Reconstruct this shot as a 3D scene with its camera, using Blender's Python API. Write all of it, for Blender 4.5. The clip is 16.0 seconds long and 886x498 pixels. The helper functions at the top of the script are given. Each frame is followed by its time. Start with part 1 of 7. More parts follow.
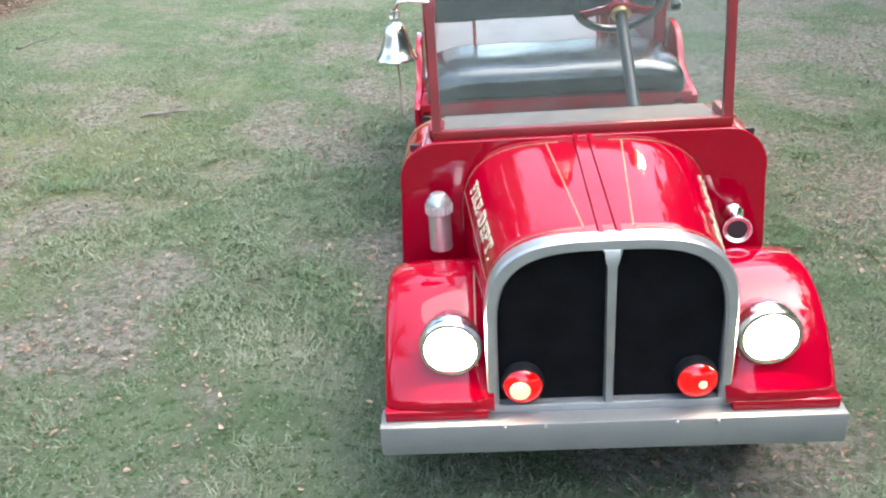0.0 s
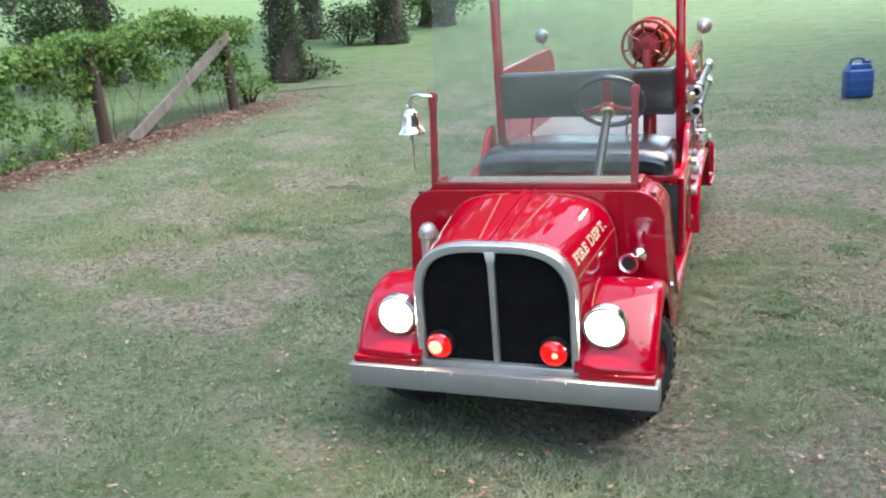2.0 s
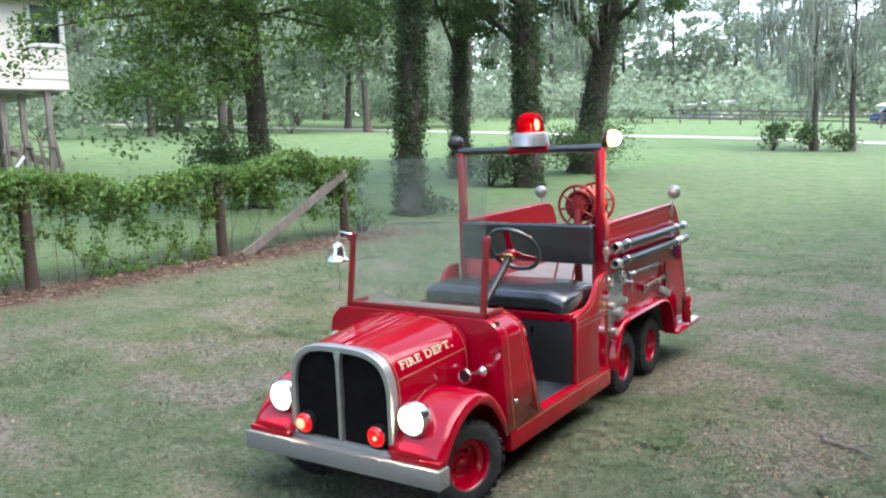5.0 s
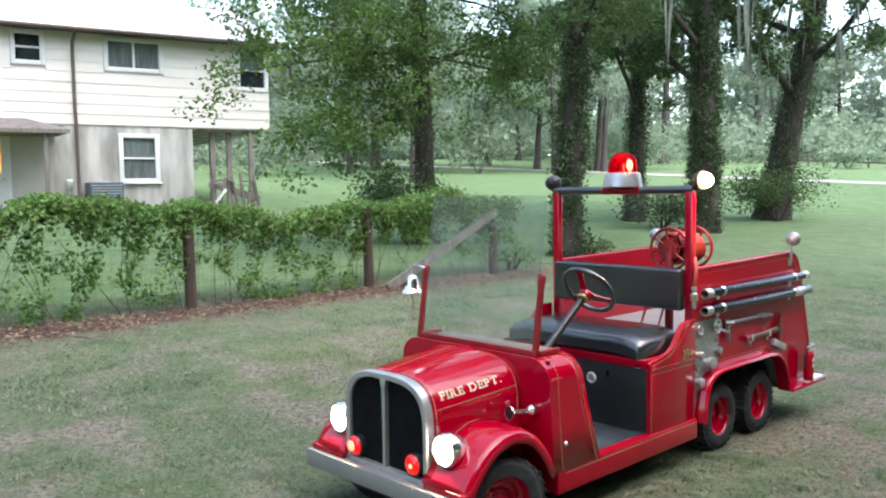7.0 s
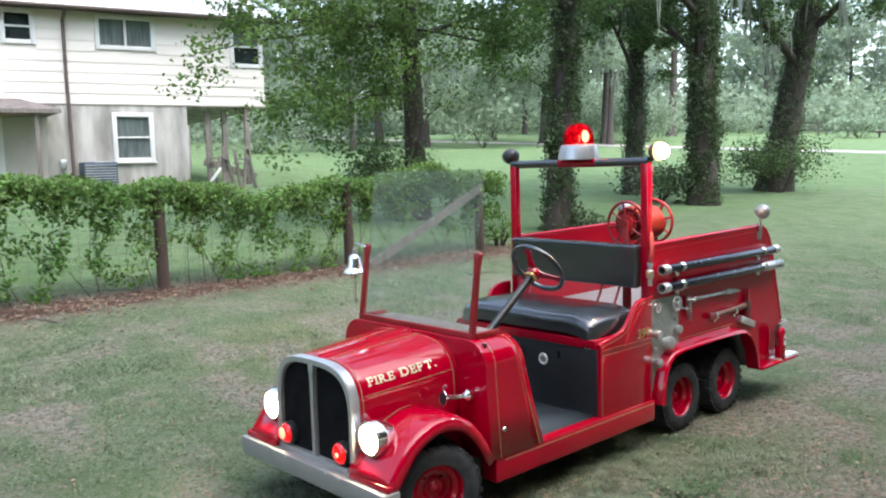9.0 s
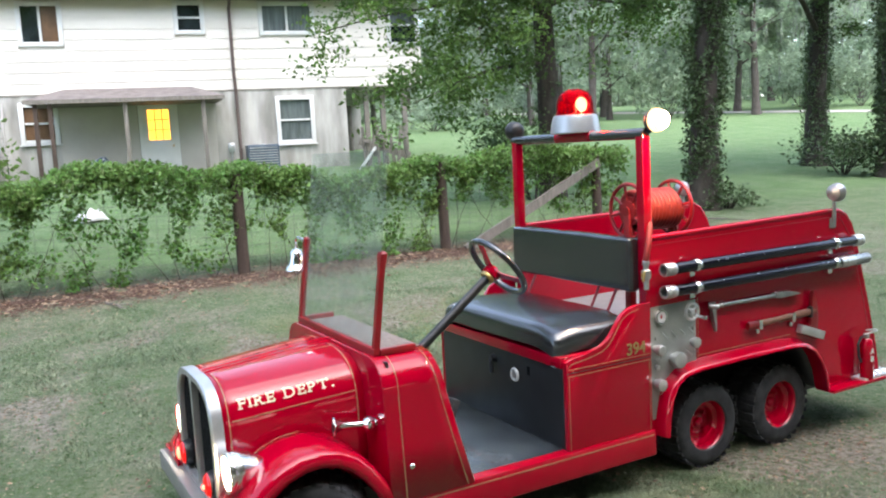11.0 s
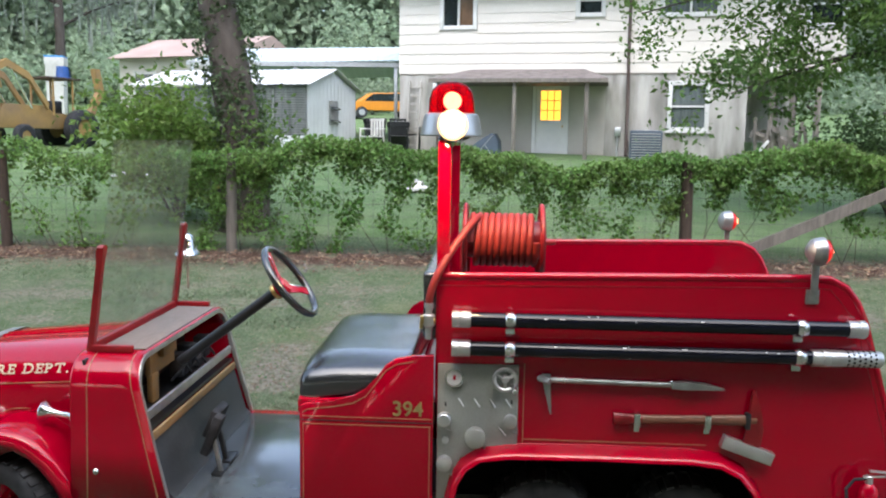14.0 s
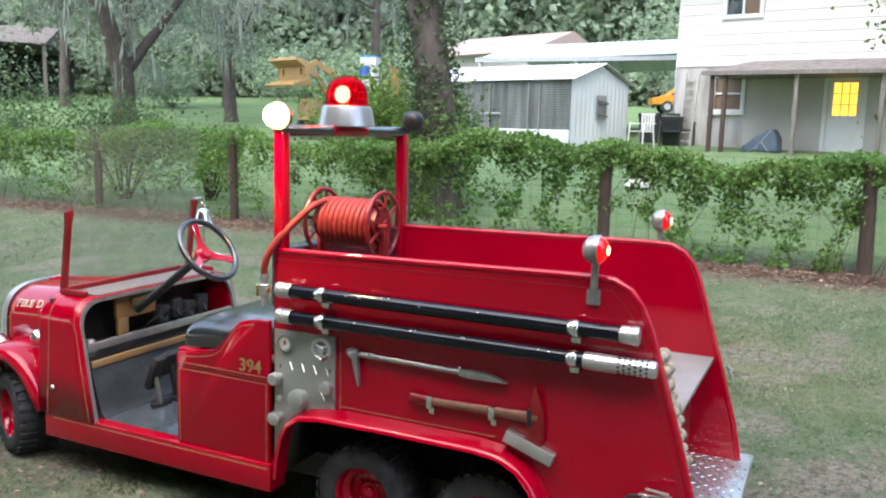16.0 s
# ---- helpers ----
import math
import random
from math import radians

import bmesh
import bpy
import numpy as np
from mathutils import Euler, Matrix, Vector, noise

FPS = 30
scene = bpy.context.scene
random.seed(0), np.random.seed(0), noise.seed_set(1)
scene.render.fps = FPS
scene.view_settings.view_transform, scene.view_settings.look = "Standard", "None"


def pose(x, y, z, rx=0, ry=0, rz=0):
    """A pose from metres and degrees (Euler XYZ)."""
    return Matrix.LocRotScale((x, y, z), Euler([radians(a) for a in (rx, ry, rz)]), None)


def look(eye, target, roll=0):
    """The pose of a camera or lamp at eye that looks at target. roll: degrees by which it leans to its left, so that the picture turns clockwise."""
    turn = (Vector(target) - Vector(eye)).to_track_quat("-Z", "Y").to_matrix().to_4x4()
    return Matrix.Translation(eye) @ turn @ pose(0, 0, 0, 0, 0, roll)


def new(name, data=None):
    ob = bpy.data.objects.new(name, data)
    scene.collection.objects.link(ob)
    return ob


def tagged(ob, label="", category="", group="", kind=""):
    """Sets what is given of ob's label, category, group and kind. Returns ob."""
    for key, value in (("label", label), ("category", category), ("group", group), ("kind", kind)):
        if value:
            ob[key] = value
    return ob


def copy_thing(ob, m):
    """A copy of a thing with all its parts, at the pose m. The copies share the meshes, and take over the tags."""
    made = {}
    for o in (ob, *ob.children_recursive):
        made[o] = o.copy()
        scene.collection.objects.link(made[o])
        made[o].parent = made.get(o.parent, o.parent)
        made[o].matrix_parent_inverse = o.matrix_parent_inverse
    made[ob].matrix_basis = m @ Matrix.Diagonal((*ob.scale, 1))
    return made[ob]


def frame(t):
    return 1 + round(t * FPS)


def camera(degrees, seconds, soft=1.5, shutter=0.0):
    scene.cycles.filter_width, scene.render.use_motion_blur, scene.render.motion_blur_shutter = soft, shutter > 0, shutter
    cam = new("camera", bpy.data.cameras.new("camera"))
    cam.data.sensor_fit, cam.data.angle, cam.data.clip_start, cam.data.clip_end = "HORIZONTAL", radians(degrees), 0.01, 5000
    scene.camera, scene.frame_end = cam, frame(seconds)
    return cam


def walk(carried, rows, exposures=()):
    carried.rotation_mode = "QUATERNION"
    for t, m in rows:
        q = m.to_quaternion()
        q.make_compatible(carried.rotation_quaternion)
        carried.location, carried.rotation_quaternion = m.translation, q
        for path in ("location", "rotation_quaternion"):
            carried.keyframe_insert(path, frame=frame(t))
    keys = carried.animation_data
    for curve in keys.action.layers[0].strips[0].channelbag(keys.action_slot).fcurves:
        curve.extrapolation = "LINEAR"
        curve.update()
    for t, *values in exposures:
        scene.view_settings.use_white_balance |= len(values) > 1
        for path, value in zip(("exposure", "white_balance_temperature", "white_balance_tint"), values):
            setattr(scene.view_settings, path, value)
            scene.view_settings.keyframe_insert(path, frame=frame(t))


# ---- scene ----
cam = camera(56.1, 16.0, soft=2.1)
METRES, EYE, TILT, LEAN, TURN = 10.285, 1.622, 0.0, 0.0, 3.4
ROWS = [
    (0.0, 0.0, 0.0, 0.0, -1.79, -26.21, 3.63),
    (0.5, 0.023, -0.0354, -0.0005, 3.35, -23.52, 3.08),
    (1.0, 0.0461, -0.0568, 0.0023, 7.65, -22.26, 4.12),
    (1.5, 0.0753, -0.0746, 0.0024, 12.55, -20.27, 4.55),
    (2.0, 0.1036, -0.0952, 0.0014, 16.17, -17.22, 4.59),
    (2.5, 0.1348, -0.1085, 0.0036, 19.98, -16.07, 4.88),
    (3.0, 0.1706, -0.1077, 0.0048, 24.81, -10.9, 3.08),
    (3.5, 0.1968, -0.1149, 0.0046, 26.73, -7.28, 2.72),
    (4.0, 0.2201, -0.1265, 0.0063, 28.12, -7.26, 2.4),
    (6.5, 0.3033, -0.1056, 0.0043, 37.45, -4.6, 1.01),
    (7.0, 0.3166, -0.0927, 0.0028, 43.0, -4.04, 0.75),
    (7.5, 0.3255, -0.0775, 0.0017, 43.3, -4.45, 0.65),
    (8.0, 0.3262, -0.0739, 0.002, 42.04, -4.49, 0.76),
    (10.5, 0.3471, 0.0363, 0.0, 52.34, -8.23, 3.48),
    (11.0, 0.3547, 0.0813, -0.0007, 57.27, -6.89, 2.97),
    (11.5, 0.3593, 0.1264, 0.0018, 61.82, -6.73, 2.88),
    (12.0, 0.3695, 0.17, 0.0008, 69.19, -6.55, 2.32),
    (12.5, 0.3685, 0.214, 0.0002, 74.06, -5.79, 0.98),
    (13.0, 0.3686, 0.2565, 0.0024, 77.52, -6.78, 1.54),
    (13.5, 0.3809, 0.3021, 0.0029, 83.95, -7.5, 0.79),
    (14.0, 0.379, 0.347, 0.0015, 89.61, -7.44, -0.9),
    (14.5, 0.3753, 0.3892, 0.0039, 94.15, -8.45, 0.26),
    (15.0, 0.3806, 0.4359, 0.0045, 101.56, -9.04, 0.01),
    (15.5, 0.3745, 0.4809, 0.0027, 106.27, -8.13, -0.92),
    (16.0, 0.3667, 0.5252, 0.0038, 112.15, -8.28, -1.57),
]
walk(cam, [(t, pose(-0.286, -1.692, EYE, TILT, LEAN, TURN) @ pose(METRES * x, METRES * y, METRES * z, 90 + pitch, roll, yaw)) for t, x, y, z, yaw, pitch, roll in ROWS],
     exposures=[(0.0, 2.98), (0.5, 2.85), (2.0, 2.70), (4.0, 2.62), (8.0, 2.47), (11.0, 2.60), (13.0, 2.20), (14.5, 2.34), (16.0, 2.55)])

# ---- world, sun, exposure ----
world = bpy.data.worlds.new("overcast_sky")
scene.world = world
world.use_nodes = True
wn = world.node_tree
sky = wn.nodes.new("ShaderNodeTexSky")
sky.sky_type = "NISHITA"
sky.sun_disc = False
sky.sun_elevation = radians(60)
sky.sun_rotation = radians(86)
sky.air_density, sky.dust_density, sky.ozone_density = 1.0, 1.5, 1.0
cloud = wn.nodes.new("ShaderNodeHueSaturation")
cloud.inputs["Saturation"].default_value = 0.8
wn.nodes["Background"].inputs["Strength"].default_value = 0.15
wn.links.new(sky.outputs["Color"], cloud.inputs["Color"])
wn.links.new(cloud.outputs["Color"], wn.nodes["Background"].inputs["Color"])

sun = new("sun", bpy.data.lights.new("sun", "SUN"))
sun.data.energy = 0.9
sun.data.angle = radians(80)
sun.data.color = (1.0, 0.97, 0.93)
sun.matrix_world = look((15, 1, 26), (0, 0, 0))


# ---- materials ----
def material(name, base, rough=0.5, metal=0.0, var=0.12, scale=6.0, fine=70.0, bump=0.05, coat=0.0, second=None, island=0.0, each=0.0, spec=None, stretch=None, emit=None, power=0.0, trans=0.0, coat_rough=0.03):
    """A principled surface whose colour wanders at two scales, with a fine relief."""
    m = bpy.data.materials.new(name)
    m.use_nodes = True
    t = m.node_tree
    bsdf = t.nodes["Principled BSDF"]
    geo = t.nodes.new("ShaderNodeNewGeometry")
    pos = geo.outputs["Position"]
    if stretch:
        mp = t.nodes.new("ShaderNodeMapping")
        mp.inputs["Scale"].default_value = stretch
        t.links.new(pos, mp.inputs["Vector"])
        pos = mp.outputs["Vector"]
    big, small = t.nodes.new("ShaderNodeTexNoise"), t.nodes.new("ShaderNodeTexNoise")
    big.inputs["Scale"].default_value, small.inputs["Scale"].default_value = scale, fine
    big.inputs["Detail"].default_value = 5
    for n in (big, small):
        t.links.new(pos, n.inputs["Vector"])
    ramp = t.nodes.new("ShaderNodeMapRange")
    ramp.inputs["From Min"].default_value, ramp.inputs["From Max"].default_value = 0.32, 0.68
    t.links.new(big.outputs["Fac"], ramp.inputs["Value"])
    mix = t.nodes.new("ShaderNodeMix")
    mix.data_type = "RGBA"
    other = second or tuple(c * (1 - 2.2 * var) for c in base)
    mix.inputs["A"].default_value, mix.inputs["B"].default_value = (*base, 1), (*other, 1)
    t.links.new(ramp.outputs["Result"], mix.inputs["Factor"])
    hsv = t.nodes.new("ShaderNodeHueSaturation")
    t.links.new(mix.outputs["Result"], hsv.inputs["Color"])
    val = t.nodes.new("ShaderNodeMath")
    val.operation = "MULTIPLY_ADD"
    val.inputs[1].default_value, val.inputs[2].default_value = 2 * var, 1 - var
    t.links.new(small.outputs["Fac"], val.inputs[0])
    last = val.outputs["Value"]
    for amount, kind in ((island, "island"), (each, "each")):
        if amount:
            src = geo.outputs["Random Per Island"] if kind == "island" else t.nodes.new("ShaderNodeObjectInfo").outputs["Random"]
            k = t.nodes.new("ShaderNodeMath")
            k.operation = "MULTIPLY_ADD"
            k.inputs[1].default_value, k.inputs[2].default_value = 2 * amount, 1 - amount
            t.links.new(src, k.inputs[0])
            mul = t.nodes.new("ShaderNodeMath")
            mul.operation = "MULTIPLY"
            t.links.new(last, mul.inputs[0])
            t.links.new(k.outputs["Value"], mul.inputs[1])
            last = mul.outputs["Value"]
            hue = t.nodes.new("ShaderNodeMath")
            hue.operation = "MULTIPLY_ADD"
            hue.inputs[1].default_value, hue.inputs[2].default_value = 0.06 * amount, 0.5 - 0.03 * amount
            t.links.new(src, hue.inputs[0])
            t.links.new(hue.outputs["Value"], hsv.inputs["Hue"])
    t.links.new(last, hsv.inputs["Value"])
    t.links.new(hsv.outputs["Color"], bsdf.inputs["Base Color"])
    bsdf.inputs["Metallic"].default_value = metal
    rr = t.nodes.new("ShaderNodeMath")
    rr.operation = "MULTIPLY_ADD"
    rr.inputs[1].default_value, rr.inputs[2].default_value = 0.3 * rough, 0.85 * rough
    t.links.new(big.outputs["Fac"], rr.inputs[0])
    t.links.new(rr.outputs["Value"], bsdf.inputs["Roughness"])
    bsdf.inputs["Coat Weight"].default_value = coat
    bsdf.inputs["Coat Roughness"].default_value = coat_rough
    bsdf.inputs["Coat IOR"].default_value = 1.47
    if spec is not None:
        bsdf.inputs["Specular IOR Level"].default_value = spec
    if bump:
        b = t.nodes.new("ShaderNodeBump")
        b.inputs["Strength"].default_value, b.inputs["Distance"].default_value = bump, 0.01
        t.links.new(small.outputs["Fac"], b.inputs["Height"])
        t.links.new(b.outputs["Normal"], bsdf.inputs["Normal"])
    if emit:
        bsdf.inputs["Emission Color"].default_value = (*emit, 1)
        bsdf.inputs["Emission Strength"].default_value = power
    if trans:
        tl = t.nodes.new("ShaderNodeBsdfTranslucent")
        t.links.new(hsv.outputs["Color"], tl.inputs["Color"])
        ms = t.nodes.new("ShaderNodeMixShader")
        ms.inputs[0].default_value = trans
        t.links.new(bsdf.outputs[0], ms.inputs[1])
        t.links.new(tl.outputs[0], ms.inputs[2])
        t.links.new(ms.outputs[0], t.nodes["Material Output"].inputs["Surface"])
    return m


def clear(name, tint, haze=0.06, haze_colour=(0.5, 0.5, 0.5), gloss=0.08, blur=0.0):
    """A thin clear or tinted pane: see-through, a little dusty, with a soft mirror."""
    m = bpy.data.materials.new(name)
    m.use_nodes = True
    t = m.node_tree
    tr, df, gl = (t.nodes.new("ShaderNodeBsdf" + k) for k in ("Transparent", "Diffuse", "Glossy"))
    tr.inputs["Color"].default_value = (*tint, 1)
    df.inputs["Color"].default_value = (*haze_colour, 1)
    gl.inputs["Roughness"].default_value = 0.04
    noise_tex = t.nodes.new("ShaderNodeTexNoise")
    noise_tex.inputs["Scale"].default_value = 9.0
    k = t.nodes.new("ShaderNodeMath")
    k.operation = "MULTIPLY"
    k.inputs[1].default_value = 2 * haze
    t.links.new(noise_tex.outputs["Fac"], k.inputs[0])
    a, b = t.nodes.new("ShaderNodeMixShader"), t.nodes.new("ShaderNodeMixShader")
    t.links.new(k.outputs[0], a.inputs[0])
    seen = tr.outputs[0]
    if blur:
        rf2, c2 = t.nodes.new("ShaderNodeBsdfRefraction"), t.nodes.new("ShaderNodeMixShader")
        rf2.inputs["Color"].default_value = (*tint, 1)
        rf2.inputs["Roughness"].default_value, rf2.inputs["IOR"].default_value = 0.16, 1.02
        c2.inputs[0].default_value = blur
        t.links.new(tr.outputs[0], c2.inputs[1])
        t.links.new(rf2.outputs[0], c2.inputs[2])
        seen = c2.outputs[0]
    t.links.new(seen, a.inputs[1])
    t.links.new(df.outputs[0], a.inputs[2])
    lw = t.nodes.new("ShaderNodeLayerWeight")
    lw.inputs["Blend"].default_value = max(gloss, 0.01)
    if gloss:
        t.links.new(lw.outputs["Fresnel"], b.inputs[0])
    else:
        b.inputs[0].default_value = 0.012
    t.links.new(a.outputs[0], b.inputs[1])
    t.links.new(gl.outputs[0], b.inputs[2])
    t.links.new(b.outputs[0], t.nodes["Material Output"].inputs["Surface"])
    return m


RED = material("red_gloss_paint", (0.312, 0.0002, 0.013), 0.30, var=0.06, scale=3, fine=300, bump=0.006, coat=1.0, spec=0.0)
RED_DULL = material("red_worn_paint", (0.216, 0.00288, 0.0072), 0.42, var=0.15, scale=9, fine=120, bump=0.03, coat=0.1)
RIM_RED = material("red_gloss_paint", (0.312, 0.0002, 0.013), 0.30, var=0.06, scale=3, fine=300, bump=0.006, coat=1.0, spec=0.0)
GOLD = material("gold_leaf", (0.70, 0.61, 0.42), 0.4, 0.15, var=0.15, scale=40, fine=200)
STRIPE = material("gold_pinstripe", (0.36, 0.17, 0.09), 0.45, 0.1, var=0.15, scale=30, fine=150, bump=0)
SILVER = material("silver_paint", (0.44, 0.45, 0.45), 0.36, 0.7, var=0.07, scale=12, fine=160, bump=0.03)
BUMPER = material("bumper_silver_paint", (0.215, 0.215, 0.205), 0.45, 0.25, var=0.06, scale=7, fine=140, bump=0.03)
CHROME = material("chrome", (0.78, 0.78, 0.80), 0.22, 1.0, var=0.05, scale=20, fine=200, bump=0.01)
ALU = material("brushed_aluminium", (0.62, 0.63, 0.63), 0.36, 0.85, var=0.1, scale=14, fine=220, bump=0.04)
PLATE = material("pump_panel_metal", (0.3384, 0.3528, 0.3312), 0.5, 0.55, var=0.12, scale=8, fine=120, bump=0.04)
BRASS = material("brass", (0.62, 0.43, 0.17), 0.35, 0.9, var=0.15, scale=30, fine=120)
VINYL = material("black_vinyl", (0.014, 0.017, 0.020), 0.25, var=0.15, scale=10, fine=260, bump=0.03, coat=0.7, coat_rough=0.2, spec=0.8)
BLACK = material("black_paint", (0.01296, 0.0144, 0.01656), 0.42, var=0.2, scale=7, fine=150, bump=0.04)
MESH_BLACK = material("black_grille_cloth", (0.005, 0.005, 0.006), 0.8, var=0.2, scale=16, fine=420, bump=0.3, spec=0.1)
RUBBER = material("tyre_rubber", (0.036, 0.037, 0.041), 0.7, var=0.25, scale=18, fine=180, bump=0.12, spec=0.2)
HOSE_BLACK = material("suction_hose_black", (0.005, 0.006, 0.012), 0.16, var=0.2, scale=10, fine=90, bump=0.03, spec=0.4)
HOSE_RED = material("red_rubber_hose", (0.2376, 0.02016, 0.01584), 0.55, var=0.12, scale=9, fine=160, bump=0.05, spec=0.4)
FLOORMAT = material("worn_blue_black_floor_paint", (0.068, 0.083, 0.091), 0.22, var=0.15, scale=4.5, fine=90, bump=0.03, second=(0.020, 0.025, 0.030), coat=0.7, coat_rough=0.12, spec=0.6)
TOE = material("scuffed_black_toe_board", (0.022, 0.026, 0.030), 0.5, var=0.25, scale=8, fine=80, bump=0.05, spec=0.3, second=(0.045, 0.052, 0.058))
DECK = material("grey_bed_deck", (0.144, 0.1368, 0.1296), 0.55, var=0.2, scale=9, fine=110, bump=0.1, second=(0.216, 0.2016, 0.1944))
WOODTOP = material("weathered_dash_board", (0.125, 0.097, 0.08), 0.7, var=0.2, scale=6, fine=60, bump=0.15, stretch=(3, 22, 3), second=(0.19, 0.16, 0.145))
OAK = material("oak_strip", (0.2592, 0.144, 0.036), 0.55, var=0.25, scale=9, fine=70, bump=0.1, stretch=(3, 14, 14), second=(0.216, 0.1584, 0.0936))
HANDLE = material("hickory_handle", (0.20, 0.085, 0.052), 0.45, var=0.2, scale=14, fine=90, stretch=(10, 2, 10), bump=0.05)
STEEL = material("dull_steel", (0.40, 0.41, 0.41), 0.42, 0.8, var=0.15, scale=22, fine=150, bump=0.05)
ROPE = material("cotton_rope", (0.36, 0.3024, 0.2304), 0.9, var=0.2, scale=30, fine=200, bump=0.3)
WHITE = material("white_enamel", (0.5616, 0.5544, 0.5328), 0.4, var=0.06, scale=10, fine=90)
GLASS = clear("windscreen_acrylic", (0.93, 0.96, 0.95), 0.13, (0.26, 0.30, 0.26), 0.045)
RED_LENS = clear("red_dome_lens", (0.68, 0.025, 0.035), 0.13, (0.55, 0.0, 0.02), 0.07)
HEAD_GLOW = material("headlamp_glow", (0.9, 0.9, 0.85), 0.2, emit=(1.0, 0.80, 0.52), power=34, bump=0)
SPOT_GLOW = material("spot_lamp_glow", (0.9, 0.9, 0.85), 0.2, emit=(1.0, 0.66, 0.32), power=110, bump=0)
# glowing lens rim that stands in for the lamp's orange halo
SPOT_HALO = material("spot_lamp_halo_rim", (0.7, 0.35, 0.1), 0.2, emit=(1.0, 0.60, 0.26), power=0.6, bump=0)
DIMGOLD = material("dull_gold_paint", (0.3312, 0.2448, 0.0936), 0.45, 0.3, var=0.15, scale=40, fine=200)
RED_GLOW = material("red_flasher_glow", (0.25, 0.002, 0.003), 0.12, coat=0.6, emit=(1.0, 0.0004, 0.002), power=0.16, bump=0)
RED_HOT = material("red_bulb_glow", (0.8, 0.2, 0.1), 0.2, emit=(1.0, 0.34, 0.12), power=40, bump=0)
FLASH_HOT = material("flasher_bulb_glow", (0.8, 0.2, 0.15), 0.2, emit=(1.0, 0.065, 0.035), power=1.9, bump=0)
TAIL_HOT = material("tail_bulb_glow", (0.8, 0.2, 0.1), 0.2, emit=(1.0, 0.13, 0.06), power=9, bump=0)


# ---- building helpers ----
def part(name, bm, mat, parent=None, label="", smooth=35, solid=0.0):
    """Links a bmesh as one mesh object under a thing or a part."""
    me = bpy.data.meshes.new(name)
    bmesh.ops.recalc_face_normals(bm, faces=bm.faces)
    bm.to_mesh(me)
    bm.free()
    return link(name, me, mat, parent, label, smooth, solid)


def link(name, me, mat, parent=None, label="", smooth=35, solid=0.0):
    if mat:
        me.materials.append(mat)
    ob = new(name, me)
    if parent:
        ob.parent = parent
    if label:
        tagged(ob, label)
    if smooth:
        me.shade_smooth()
        me.set_sharp_from_angle(angle=radians(smooth))
    if solid:
        md = ob.modifiers.new("thickness", "SOLIDIFY")
        md.thickness, md.offset = solid, -1
    return ob


def thing(name, label, category, m=None, group="", kind=""):
    ob = new(name)
    ob.empty_display_size = 0.1
    if m is not None:
        ob.matrix_basis = m
    return tagged(ob, label, category, group, kind)


def box(bm, x0, x1, y0, y1, z0, z1, bevel=0.0, turn=None):
    m = Matrix.Translation(((x0 + x1) / 2, (y0 + y1) / 2, (z0 + z1) / 2)) @ (turn or Matrix()) @ Matrix.Diagonal((x1 - x0, y1 - y0, z1 - z0, 1))
    vs = bmesh.ops.create_cube(bm, size=1, matrix=m)["verts"]
    if bevel:
        es = list({e for v in vs for e in v.link_edges})
        bmesh.ops.bevel(bm, geom=es, offset=bevel, segments=2, affect="EDGES", profile=0.5)
    return bm


def axis_frame(p, q):
    d = Vector(q) - Vector(p)
    return Matrix.Translation(p) @ d.to_track_quat("Z", "Y").to_matrix().to_4x4(), d.length


def lathe(bm, p, q, profile, seg=24):
    """Turns a profile of (radius, share of the way from p to q)."""
    m, length = axis_frame(p, q)
    rings = []
    for r, h in profile:
        if r < 1e-5:
            rings.append([bm.verts.new(m @ Vector((0, 0, h * length)))])
        else:
            rings.append([bm.verts.new(m @ Vector((r * math.cos(2 * math.pi * i / seg), r * math.sin(2 * math.pi * i / seg), h * length))) for i in range(seg)])
    for a, b in zip(rings, rings[1:]):
        for i in range(seg):
            j = (i + 1) % seg
            if len(a) == 1 and len(b) > 1:
                bm.faces.new((a[0], b[i], b[j]))
            elif len(b) == 1 and len(a) > 1:
                bm.faces.new((a[i], a[j], b[0]))
            elif len(a) > 1:
                bm.faces.new((a[i], a[j], b[j], b[i]))
    return bm


def cyl(bm, p, q, r, r2=None, seg=20):
    r2 = r if r2 is None else r2
    return lathe(bm, p, q, [(0, 0), (r, 0), (r2, 1), (0, 1)], seg)


def rod(bm, p, q, r, seg=20, edge=0.12):
    """A bar with softened ends."""
    return lathe(bm, p, q, [(0, 0), (r * (1 - edge), 0), (r, min(0.3, edge * r / max(1e-6, (Vector(q) - Vector(p)).length))), (r, 1 - min(0.3, edge * r / max(1e-6, (Vector(q) - Vector(p)).length))), (r * (1 - edge), 1), (0, 1)], seg)


